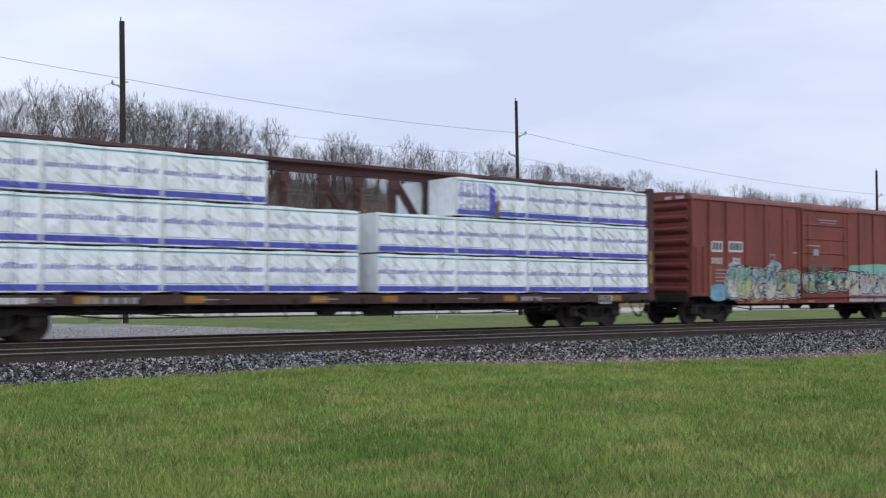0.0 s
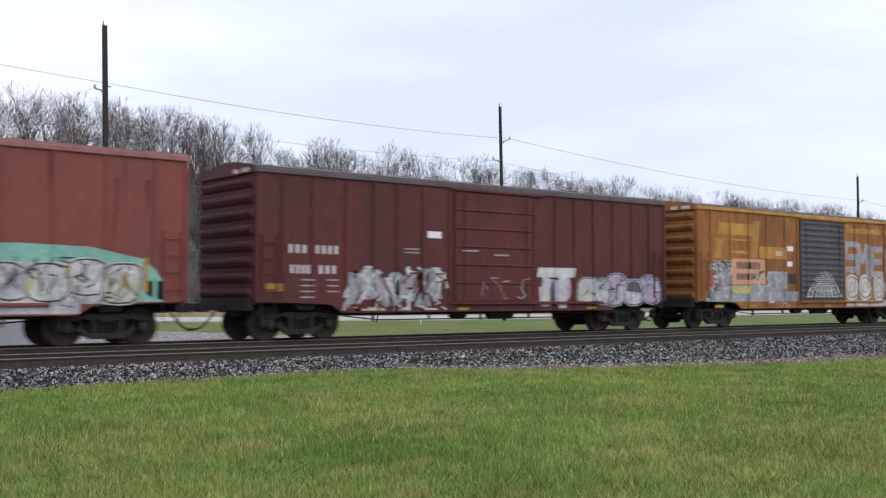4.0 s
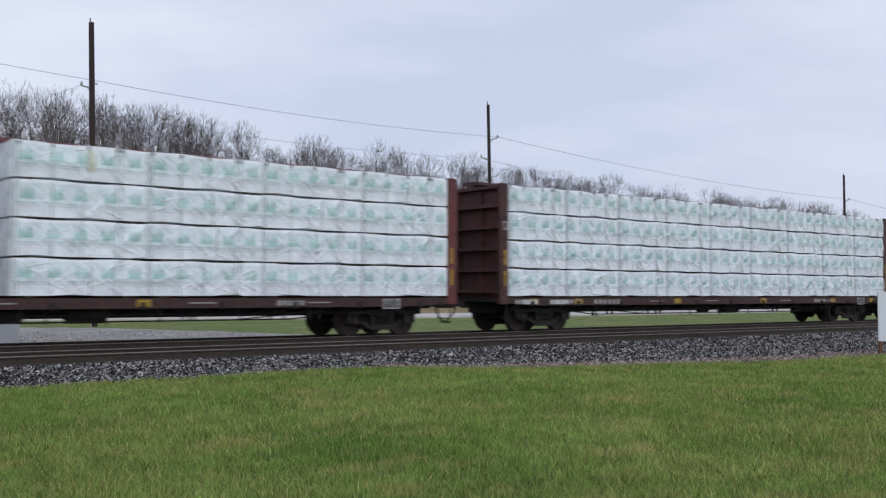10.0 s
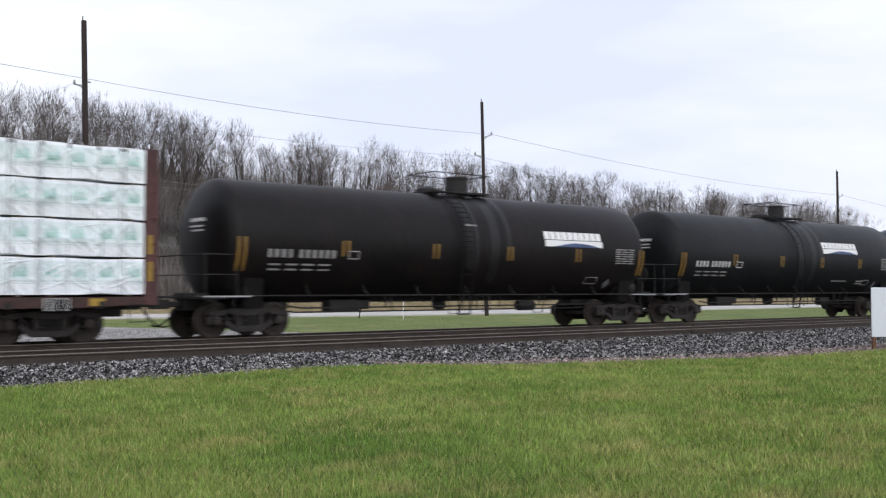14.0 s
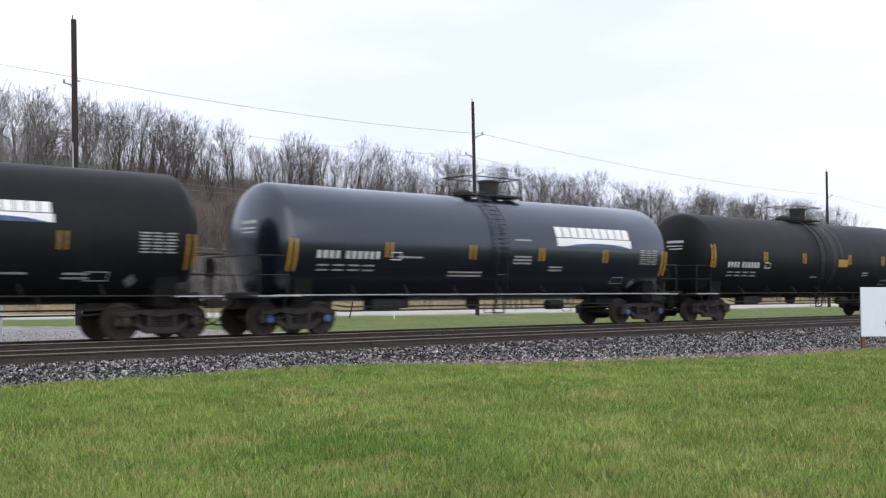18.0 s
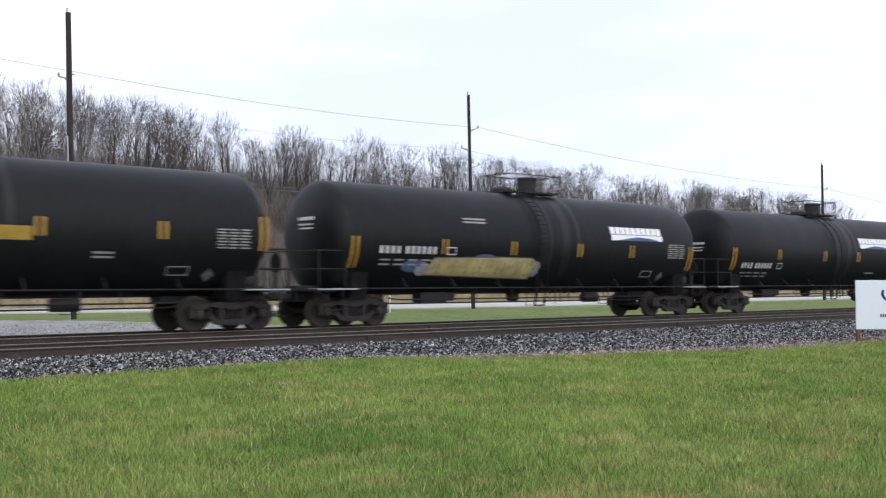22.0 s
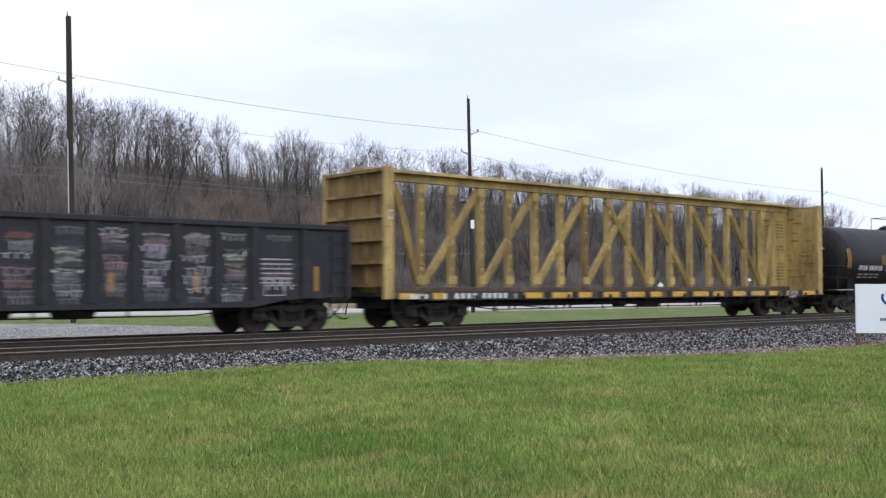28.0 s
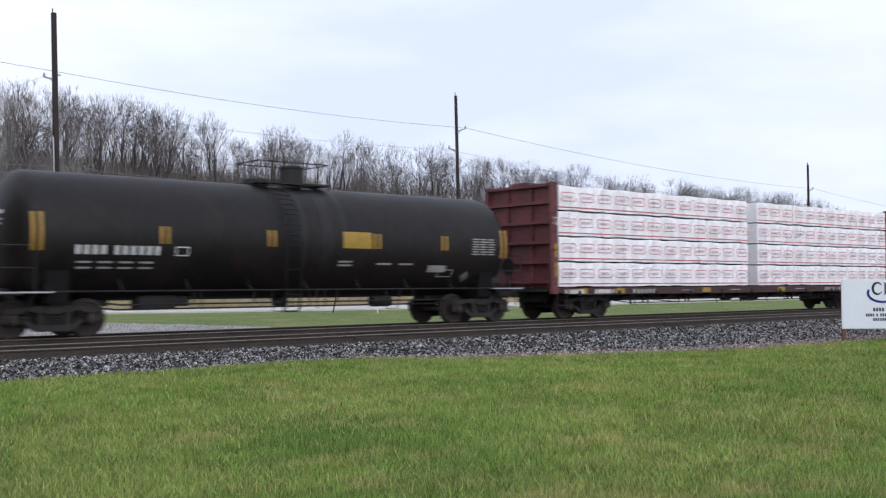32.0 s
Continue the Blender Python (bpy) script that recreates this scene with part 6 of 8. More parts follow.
def folds(segs, surf, wide=0.05, proud=0.034):
    """Ridges of slack film: each a low crest along its line that dies out at both ends."""
    b, fn = B(), surf[0]
    for (ax, az), (bx, bz) in segs:
        d = math.hypot(bx - ax, bz - az)
        ux, uz = -(bz - az) / d * wide / 2, (bx - ax) / d * wide / 2
        o = len(b.v)
        for k in range(6):
            t = k / 5
            x, z, e = ax + (bx - ax) * t, az + (bz - az) * t, math.sin(math.pi * (0.08 + 0.84 * t))
            for q, off in ((1, 0.001), (0, proud * e), (-1, 0.001)):
                b.v.append((x + ux * q * e, fn(x, z) - off, z + uz * q * e))
        for k in range(5):
            for j in (0, 1):
                a = o + 3 * k + j
                b.f.append((a, a + 1, a + 4, a + 3))
    return b


TAGS = (88.75, 93.07)


def bundle(car_s, x, y, z, w, h, style, seed, near, depth=1.34):
    wm = {"blue": "wrap", "green": "wrap_green", "red": "wrap_pink"}[style]
    text = {"blue": "lumber stack in white wrap with blue stripes", "green": "lumber stack in white wrap with green prints", "red": "lumber stack in white wrap with red emblems"}[style]
    t = thing("lumber_bundle", text, "lumber bundle", group="lumber bundles on " + {"blue": "the leading", "green": "the middle", "red": "the last"}[style] + " flatcars")
    key = (style, round(w, 2), round(h, 2), seed % 5)
    if key not in ME:
        ME[key] = wrap_mesh("wrapping", w - 0.004, h - 0.05, depth, seed % 5, M[wm])
    part("wrapping", ME[key], None, t, at=(0, 0, 0.04))
    for k, dx in enumerate((-0.36, 0.36)):
        part("spacer", B().box(dx * w - 0.05, dx * w + 0.05, -depth / 2 + 0.03, depth / 2 - 0.03, 0.0, 0.041), M["gap"], t)
    if near:
        sd = seed % 5
        surf = ((lambda px, pz: -depth / 2 - ruffle(px, pz - 0.04, sd, 0.010)), [], 5)
        r = random.Random(seed)
        hh = h - 0.05
        if style == "blue":
            pr = [("bottom_band", [rect(-w / 2 + 0.03, w / 2 - 0.03, 0.075, 0.215)], "ink_blue"), ("top_line", [rect(-w / 2 + 0.03, w / 2 - 0.03, hh - 0.06, hh - 0.025)], "ink_teal"),
                  ("printed_text", [[(x_, hh * 0.53), (x_ + d_, hh * 0.53), (x_ + d_ + 0.03, hh * 0.53 + e_), (x_ + 0.03, hh * 0.53 + e_)] for x_, d_, e_ in ((-w / 2 + 0.05 + 0.095 * k, r.uniform(0.045, 0.065), r.choice((0.10, 0.10, 0.11, 0.14))) for k in range(int((w - 0.08) / 0.095)) if k % 17 != 16)], "ink_blue_text"), ("printed_line", [rect(x_, x_ + 0.9, 0.245, 0.258) for x_ in np.arange(-w / 2 + 0.1, w / 2 - 0.95, 1.1)], "ink_blue_text")]
        elif style == "green":
            trees, txt = [], []
            n = max(2, round(w / 0.62))
            for k in range(n):
                cx = -w / 2 + w * (k + 0.5) / n + r.uniform(-0.04, 0.04)
                for ox, hs in ((-0.07, 0.88), (0.075, 1.0)):
                    f_ = lambda u, v: (cx + ox + 0.1 * u, hh * (0.50 + 0.36 * hs * v))
                    trees += [[f_(-1, 0.12), f_(1, 0.12), f_(0.3, 0.45), f_(-0.3, 0.45)], [f_(-0.75, 0.38), f_(0.75, 0.38), f_(0.2, 0.72), f_(-0.2, 0.72)], [f_(-0.5, 0.65), f_(0.5, 0.65), f_(0.03, 1.0), f_(-0.03, 1.0)], [f_(-0.15, 0.0), f_(0.15, 0.0), f_(0.15, 0.13), f_(-0.15, 0.13)]]
                txt += bars(cx - 0.26, hh * 0.40, 7, 0.075, 0.035, 0.2)
                txt.append(rect(cx - 0.28, cx + 0.27, hh * 0.345, hh * 0.36))
            for _ in range(3):
                cx = r.uniform(-w / 2 + 0.1, w / 2 - 0.1)
                txt.append(rect(cx - 0.012, cx + 0.012, hh * r.uniform(0.05, 0.2), hh * r.uniform(0.5, 0.95)))
            haze = [rect(-w / 2 + 0.03, w / 2 - 0.03, hh * 0.43, hh - 0.03)]
            pr = [("printed_band", haze, "ink_haze"), ("printed_emblem", trees, "ink_green"), ("printed_text", txt, "ink_mint")]
        else:
            fr, txt = [], []
            n = 3
            for k in range(n):
                cx, cz = -w / 2 + w * (k + 0.5) / n, hh * 0.60
                fr += line([(cx - 0.34, cz - 0.10), (cx - 0.28, cz - 0.14), (cx + 0.28, cz - 0.14), (cx + 0.34, cz - 0.10), (cx + 0.34, cz + 0.10), (cx + 0.28, cz + 0.14), (cx - 0.28, cz + 0.14), (cx - 0.34, cz + 0.10), (cx - 0.34, cz - 0.10)], 0.026)
                txt += bars(cx - 0.24, cz - 0.045, 6, 0.08, 0.09, 0.45)
            pr = [("printed_emblem", fr, "ink_red"), ("printed_text", txt, "ink_rose"), ("bottom_line", [rect(-w / 2 + 0.03, w / 2 - 0.03, 0.11, 0.15)], "ink_red")]
        slack = []
        count = {"blue": 15, "green": 17 if z < 1.2 else 2, "red": 3}[style]
        for _ in range(count):
            x0_ = r.uniform(-w / 2 + 0.08, w / 2 - 0.5)
            z0_ = r.uniform(0.45, 0.97) * hh if style == "blue" else r.uniform(0.15, 0.9) * hh
            fall = r.uniform(0.7, 1.2) if style == "blue" else r.choice((-0.5, -0.42, -0.35, 0.55))
            run = min(r.uniform(0.2, 0.55) * (1.0 if style == "blue" else 1.3), w / 2 - 0.05 - x0_)
            z1_ = min(max(z0_ - fall * run, 0.07), hh - 0.02)
            if run > 0.1:
                slack.append(((x0_, z0_), (x0_ + run, z1_)))
        tagged(part("film_fold", folds(slack, surf, 0.05, 0.034 if style == "blue" else 0.022), M[wm], t, smooth=True), kind="stuff")
        for nm, polys, ink in pr:
            b = B()
            for p in polys:
                skin(b, p, surf, 0.005 if nm == "printed_band" else 0.009, 0.12)
            ob = part(nm, b, M[ink], t)
            if len(polys) > 1:
                tagged(ob, kind="stuff")
        for dx in ((-0.485, -0.30, r.uniform(-0.1, 0.1), 0.27, 0.31) if style == "blue" else (-0.485, -0.46, -0.22, r.uniform(-0.05, 0.1), 0.26, 0.30) if style == "green" else (-0.3, 0.3)):
            b = B()
            skin(b, rect(dx * w - (0.009 if style == "blue" else 0.007), dx * w + (0.009 if style == "blue" else 0.007), 0.05, hh + 0.03), surf, 0.012)
            part("strap", b, M["strap"], t)
            if style == "green" and z > 3 and dx > -0.47:
                b = B()
                skin(b, rect(dx * w - 0.035, dx * w + 0.035, hh - 0.05, hh + 0.03), surf, 0.015)
                part("corner_protector", b, M["strap"], t)
        if style == "green" and z > 3 and any(abs(car_s + x - q) < w / 2 for q in TAGS):
            q = [q for q in TAGS if abs(car_s + x - q) < w / 2][0] - car_s - x
            b = B()
            for k in range(3):
                skin(b, rect(q - 0.09 + 0.07 * k, q - 0.05 + 0.07 * k, hh * 0.3, hh - 0.06 * k), surf, 0.011)
            tagged(part("yellow_tag", b, M["ink_yellow"], t, "yellowed tag on the wrapping"), kind="stuff")
    if style == "blue" and near and z > 3 and 2.5 < x < 5.0:
        sv = (lambda px, pz: -depth / 2 - ruffle(px, pz - 0.04, seed % 5, 0.010)), [], 2
        b = B()
        for p in [(-w / 2 + 0.15, 0.06), (-w / 2 + 0.38, 0.05), (-w / 2 + 0.62, 0.06), (-w / 2 + 0.85, 0.05), (-w / 2 + 1.02, 0.07)]:
            skin(b, rect(p[0], p[0] + p[1], 0.22, h - 0.15), sv, 0.012)
        tagged(part("twisted_print", b, M["ink_blue_text"], t), kind="stuff")
        b = B()
        skin(b, [(-w / 2 + 1.18, 0.10), (-w / 2 + 1.42, 0.06), (-w / 2 + 1.46, h * 0.72), (-w / 2 + 1.22, h * 0.86)], sv, 0.016)
        part("torn_flap", b, M["ink_blue"], t, "loose blue flap of torn wrapping")
        b = B()
        skin(b, [(-w / 2 + 1.40, 0.05), (-w / 2 + 1.62, 0.05), (-w / 2 + 1.58, h * 0.55), (-w / 2 + 1.46, h * 0.6)], sv, 0.014)
        part("bare_lumber", b, M["gap"], t, "lumber laid bare by the torn wrapping")
    MOVING.append((t, car_s, x, y, z))


def load(car_s, groups, layers, style, skip=()):
    """groups: lists of bundle edges along the car; layers: heights."""
    n = 0
    for gi, xs in enumerate(groups):
        for k, (x0, x1) in enumerate(zip(xs[:-1], xs[1:])):
            for j, (z0, z1) in enumerate(zip(layers[:-1], layers[1:])):
                n += 1
                if (gi, k, j) in skip:
                    continue
                for near in (True, False):
                    y = (-1 if near else 1) * (SIDE - 0.03 - 0.67)
                    bundle(car_s, (x0 + x1) / 2, y + (rnd.uniform(-0.02, 0.02)), z0, x1 - x0 - (0.006 if style == "green" else 0.012), z1 - z0, style, n * 7 + gi, near)


STD = [(-10.3, 0.5), (-8.3, 0.45), (-6.4, 0.0), (-3.3, 0.5), (-0.6, 0.0), (1.9, 0.5), (5.0, 0.0), (6.8, 0.5), (9.9, 0.5)]
STD = [p for p in STD if p[1] > 0]
z4 = [1.075, 1.94, 2.80, 3.66, 4.50]
z3 = [1.075, 2.16, 3.28, 4.42]
centerbeam("dark brown centre-beam flatcar loaded with wrapped lumber", 15.08, "beam_brown", "amber", [(-7.6, 0.55), (-5.0, 0.5), (-1.6, 0.5), (0.6, 0.5), (4.9, 0.5), (9.4, 0.5)], rise=0.12, tall=0.05)
load(15.08, [list(np.linspace(-11.05, -0.14, 5)), list(np.linspace(0.43, 11.25, 5))], z3, "blue", skip={(0, 3, 2), (1, 0, 2)})
centerbeam("oxide red centre-beam flatcar loaded with wrapped lumber", 92.28, "beam_red", "stripe", [(x, 0.34) for x, _ in STD[:-2]], rise=0.10)
load(92.28, [list(np.linspace(-11.25, -2.15, 4)), list(np.linspace(-0.92, 11.2, 5))], z4, "green")
centerbeam("dark brown centre-beam flatcar stacked full of lumber", 117.02, "beam_brown", "stripe", [(x, 0.36) for x, _ in STD], rise=0.09)
load(117.02, [list(np.linspace(-11.18, 11.2, 10))], z4, "green")
kcar = centerbeam("empty yellow centre-beam flatcar with open truss", 266.77, "yellow", "sill_yellow", [(-11.2 + 1.235 * k + 0.2, 0.62 + 0.16 * (k % 3)) for k in range(18)], open_truss=True, rise=0.12, tall=0.09)
centerbeam("oxide red centre-beam flatcar loaded with white lumber", 308.55, "beam_red", "stripe", STD)
load(308.55, [list(np.linspace(-11.15, -0.2, 5)), list(np.linspace(0.5, 11.2, 5))], [1.06, 1.90, 2.74, 3.58, 4.42], "red")
paint(kcar, "mark_field", [rect(-9.25, -6.55, 0.835, 1.05)], flat_side((), y=SIDE), M["black_ink"], 0.011, "black field for the car's mark")
paint(kcar, "road_number", bars(-8.95, 0.865, 4, 0.24, 0.155, 0.4) + bars(-7.85, 0.865, 5, 0.22, 0.155, 0.4), flat_side((), y=SIDE), M["stencil"], 0.014)
part("film_scrap", B().prism([(8.20, 1.45), (8.34, 1.42), (8.40, 1.47), (8.32, 1.55), (8.24, 1.53)], -0.16, -0.12), M["wrap"], kcar, "scrap of white film caught on the truss")
# dirt-darkened gaps between the yellow sill panels
paint(kcar, "sill_bracket", [rect(-11.2 + 1.235 * k - 0.13, -11.2 + 1.235 * k + 0.1, 0.83, 1.05) for k in range(1, 19)], flat_side((), y=SIDE), M["steel"], 0.008)


# ---- tank cars ----
def tankcar(label, s_mid, skin_mat, r=1.63, zc=2.50, half=8.15, bar=7.6, tc=7.1, marks=(), dome=0.5, caps=False, logo=None, panel=None, shorts=(-4.5, -1.4, 1.5, 4.5), z_tall=2.12, z_short=2.32, mark_x=-6.85, mark_z=2.05, tape="tank_reflector", ink="stencil"):
    car = thing("tank_car", label, "tank car", group="freight cars of the train")
    m = M[skin_mat]
    hd = 0.62
    cyl = half - hd
    prof = [(-half, 0.02)]
    for k in range(1, 9):
        a_ = math.pi / 2 * k / 8
        prof.append((-cyl - hd * math.cos(a_), r * math.sin(a_)))
    for x in (-5.0, -2.5, 0.0, 2.5, 5.0):
        prof += [(x - 0.3, r), (x, r - 0.0008), (x + 0.3, r)]
    for k in range(8, 0, -1):
        a_ = math.pi / 2 * k / 8
        prof.append((cyl + hd * math.cos(a_), r * math.sin(a_)))
    prof.append((half, 0.02))
    part("tank_shell", B().lathe(prof, "x", 56, (0, 0, zc)), m, car, smooth=True)
    ts = tank_side(r, zc)
    zb = zc - r
    # reflectors: tall ones at the ends, short ones between
    for x in (-bar, bar):
        paint(car, "reflector", [rect(x - 0.135, x - 0.05, z_tall - 0.43, z_tall + 0.43), rect(x + 0.05, x + 0.135, z_tall - 0.43, z_tall + 0.43)], ts, M[tape], 0.006, "tall yellow reflector strip")
    for x in shorts:
        paint(car, "reflector", [rect(x - 0.125, x - 0.045, z_short - 0.21, z_short + 0.21), rect(x + 0.045, x + 0.125, z_short - 0.21, z_short + 0.21)], ts, M[tape], 0.006)
    # stencils
    paint(car, "reporting_mark", bars(mark_x, mark_z, 4, 0.20, 0.21, 0.48) + bars(mark_x + 0.92, mark_z, 6, 0.20, 0.21, 0.48) + line([(mark_x + 2.45, mark_z), (mark_x + 2.78, mark_z), (mark_x + 2.78, mark_z + 0.2), (mark_x + 2.45, mark_z + 0.2), (mark_x + 2.45, mark_z)], 0.025), ts, M[ink], 0.006)
    paint(car, "data_stencil", [rect(mark_x + 0.05 + 0.5 * k, mark_x + 0.40 + 0.5 * k, z, z + 0.045) for k in range(4) for z in (mark_z - 0.33, mark_z - 0.20)] + [rect(bar - 1.3 + 0.32 * j, bar - 1.02 + 0.32 * j - 0.05 * ((k * 3 + j) % 2), 2.08 + 0.075 * k, 2.115 + 0.075 * k) for k in range(7) for j in range(3)] + list(marks), ts, M["stencil_dim"], 0.006)
    if logo:
        x0, x1, z0, z1 = logo
        paint(car, "name_panel", [rect(x0, x1, z0, z0 + (z1 - z0) * 0.42)], ts, M["plate"], 0.006, "white painted name panel")
        paint(car, "name_panel_curve", [[(x0 + 0.35, z0), (x1 - 0.1, z0), (x1 - 0.6, z0 + 0.09), (x0 + (x1 - x0) * 0.5, z0 + 0.13), (x0 + 0.9, z0 + 0.08)]], ts, M["sp_deepblue"], 0.009)
        n = 10
        paint(car, "name_bar", bars(x0 - 0.02, z0 + (z1 - z0) * 0.46, n, (x1 - x0) / n, (z1 - z0) * 0.52, 0.13), ts, M["plate"], 0.006)
    if panel:
        x0, x1, z0, z1 = panel
        paint(car, "warning_panel", [rect(x0, x1, z0, z1)], ts, M["stripe"], 0.007, "yellow warning panel")
    paint(car, "placard", [[(bar - 1.55, 1.42), (bar - 1.38, 1.59), (bar - 1.21, 1.42), (bar - 1.38, 1.25)]], ts, M["sp_dim"], 0.007, "worn diamond placard")
    paint(car, "inspection_frame", line([(bar - 2.5, 1.42), (bar - 1.95, 1.42), (bar - 1.95, 1.62), (bar - 2.5, 1.62), (bar - 2.5, 1.42)], 0.025), ts, M["stencil_dim"], 0.007)
    # stains run down from the dome
    for x0, w0, zl in () if caps else ((dome - 0.9, 0.75, 1.7), (dome + 0.1, 0.55, 1.35), (dome + 0.8, 0.3, 2.3)):
        paint(car, "spill_stain", [[(x0, zc + r * 0.93), (x0 + w0, zc + r * 0.93), (x0 + w0 * 0.85, zl), (x0 + w0 * 0.2, zl + 0.2)]], (ts[0], [], 40), M["spill"], 0.004)
    # running rail along the foot of the tank, and its brackets
    part("side_rail", B().path([(-half + 0.1, -1.46, 1.07), (half - 0.1, -1.46, 1.07)], 0.02), M["galv"] if caps else M["steel"], car)
    part("side_rail", B().path([(-half + 0.1, 1.46, 1.07), (half - 0.1, 1.46, 1.07)], 0.02), M["steel"], car)
    for x in np.linspace(-half + 0.8, half - 0.8, 9):
        part("rail_bracket", B().tube((x, -1.46, 1.07), (x, -1.2, 1.35), 0.016, n=5).tube((x, -1.46, 1.07), (x + 0.12, -0.95, 1.25), 0.014, n=5), M["steel"], car)
    for z, y in ((0.74, -1.0), (0.62, -0.7)):
        part("brake_pipe", B().path([(-tc + 1.2, y, z + 0.05), (-tc + 1.6, y, z), (tc - 1.6, y, z), (tc - 1.2, y, z + 0.05)], 0.022), M["steel"], car)
    part("brake_rigging", B().box(-4.4, -3.4, -0.7, -0.2, 0.60, 0.95, 0.05).box(-3.4, -3.0, -0.6, -0.3, 0.68, 0.93, 0.03), M["steel"], car)
    part("brake_cylinder", B().lathe([(2.6, 0.05), (2.64, 0.16), (3.3, 0.16), (3.36, 0.05)], "x", 14, (0, -0.7, 0.72)), M["steel"], car, smooth=True)
    # stencils on the domed end
    head = lambda y, z: -cyl - hd * math.sqrt(max(0.0, 1 - (y * y + (z - zc) ** 2) / (r * r)))
    for z, y0, n_, w_, h_ in ((mark_z + 0.92, -0.55, 9, 0.085, 0.09), (mark_z + 0.78, -0.50, 12, 0.058, 0.04), (mark_z + 0.67, -0.50, 10, 0.058, 0.04)):
        hb = B()
        for q in range(n_):
            c4 = [(y0 + w_ * q, z), (y0 + w_ * q + w_ * 0.7, z), (y0 + w_ * q + w_ * 0.7, z + h_), (y0 + w_ * q, z + h_)]
            hb.quadring([[(head(y, zz) - 0.012, y, zz) for y, zz in c4], [(head(y, zz) - 0.004, y, zz) for y, zz in c4]])
        tagged(part("end_stencil", hb, M["stencil"], car), kind="stuff")
    # outlet valve piping and hangers under the belly
    for x, z in ((-3.4, 0.72), (-3.2, 0.66), (-1.7, 0.74), (-0.55, 0.60), (-0.3, 0.56), (0.0, 0.62), (0.25, 0.55), (0.5, 0.60), (0.9, 0.7), (2.6, 0.74), (3.6, 0.7)):
        part("hanger", B().tube((dome + x, -1.2, 1.1), (dome + x + 0.02, -1.2, z), 0.018, n=5), M["steel"], car)
    # stub sills, saddles and end platforms
    for s in (-1, 1):
        part("stub_sill", B().box(*sorted((s * (tc - 1.6), s * (half + 0.35))), -0.3, 0.3, 0.70, 1.15, 0.02), M["steel"], car)
        sd = B().prism_x([(-1.25, 0.82), (1.25, 0.82), (1.32, 1.75), (1.02, 1.38), (0.6, 1.14), (0, zb + 0.03), (-0.6, 1.14), (-1.02, 1.38), (-1.32, 1.75)], s * tc - 0.28, s * tc + 0.28)
        part("saddle", sd, M["soot"], car)
        ep = part("end_platform", B().box(*sorted((s * (half - 0.25), s * (half + 0.42))), -1.45, 1.45, 1.0, 1.06), M["steel"], car)
        part("platform_grating", B().box(*sorted((s * (half - 0.9), s * (half + 0.40))), -1.48, -1.0, 1.04, 1.075), M["galv"], ep)
        for x in (half - 0.5, half + 0.36):
            part("stanchion", B().tube((s * x, -1.44, 1.0), (s * x, -1.44, 2.1), 0.018, n=6), M["steel"], ep)
            part("stanchion", B().tube((s * x, 1.44, 1.0), (s * x, 1.44, 2.1), 0.018, n=6), M["steel"], ep)
        part("hand_rail", B().path([(s * (half - 0.5), -1.44, 2.1), (s * (half + 0.36), -1.44, 2.1), (s * (half + 0.36), 1.44, 2.1)], 0.018).path([(s * (half - 0.5), -1.44, 1.6), (s * (half + 0.36), -1.44, 1.6), (s * (half + 0.36), 1.44, 1.6)], 0.014), M["steel"], ep)
        part("sill_step", B().path([(s * (half - 0.4), -1.45, 1.0), (s * (half - 0.4), -1.45, 0.5), (s * (half + 0.1), -1.45, 0.5), (s * (half + 0.1), -1.45, 1.0)], 0.016), M["steel"], ep)
    part("air_reservoir", B().lathe([(0, 0.05), (0.06, 0.17), (0.95, 0.17), (1.0, 0.05)], "x", 16, (half - 1.35, -1.05, 1.30)), M["truck"], car, smooth=True)
    part("hand_brake_wheel", B().lathe([(half + 0.30, 0.26), (half + 0.32, 0.28), (half + 0.34, 0.26)], "x", 18, (0, -0.9, 1.75)).box(half + 0.28, half + 0.36, -0.93, -0.87, 1.0, 1.75), M["steel"], car)
    # ladder up the near side, following the tank
    lx = dome - 1.0
    lad = B()
    side = [(-(math.sqrt(max(0.02, r * r - (z - zc) ** 2)) + 0.13), z) for z in np.linspace(zc, zc + r - 0.05, 9)]
    runs = [(-1.5, 0.5), (-1.62, 1.1), (-r - 0.13, zc - 0.2)] + side[:-1] + [(-0.62, zc + r + 0.12)]
    for dx in (0, 0.46):
        lad.path([(lx + dx, y, z) for y, z in runs], 0.02)
    ld = part("ladder", lad, m, car)
    for k in range(16):
        f_ = k / 15 * (len(runs) - 1)
        i_ = min(len(runs) - 2, int(f_))
        y, z = [runs[i_][q] + (runs[i_ + 1][q] - runs[i_][q]) * (f_ - i_) for q in (0, 1)]
        part("rung", B().tube((lx, y, z), (lx + 0.46, y, z), 0.015, n=6), m, ld)
    # top platform, railing, manway dome
    zt = zc + r
    pf = part("platform", B().box(dome - 1.25, dome + 1.05, -0.66, -0.36, zt + 0.02, zt + 0.07).box(dome - 1.25, dome + 1.05, 0.36, 0.66, zt + 0.02, zt + 0.07).box(dome - 1.25, dome - 0.85, -0.36, 0.36, zt + 0.02, zt + 0.07).box(dome + 0.70, dome + 1.05, -0.36, 0.36, zt + 0.02, zt + 0.07), M["steel"], car)
    for x in (dome - 1.2, dome + 1.0):
        for y in (-0.64, 0.64):
            part("railing_post", B().tube((x, y, zt - 0.1), (x, y, zt + 0.62), 0.016, n=6), M["steel"], pf)
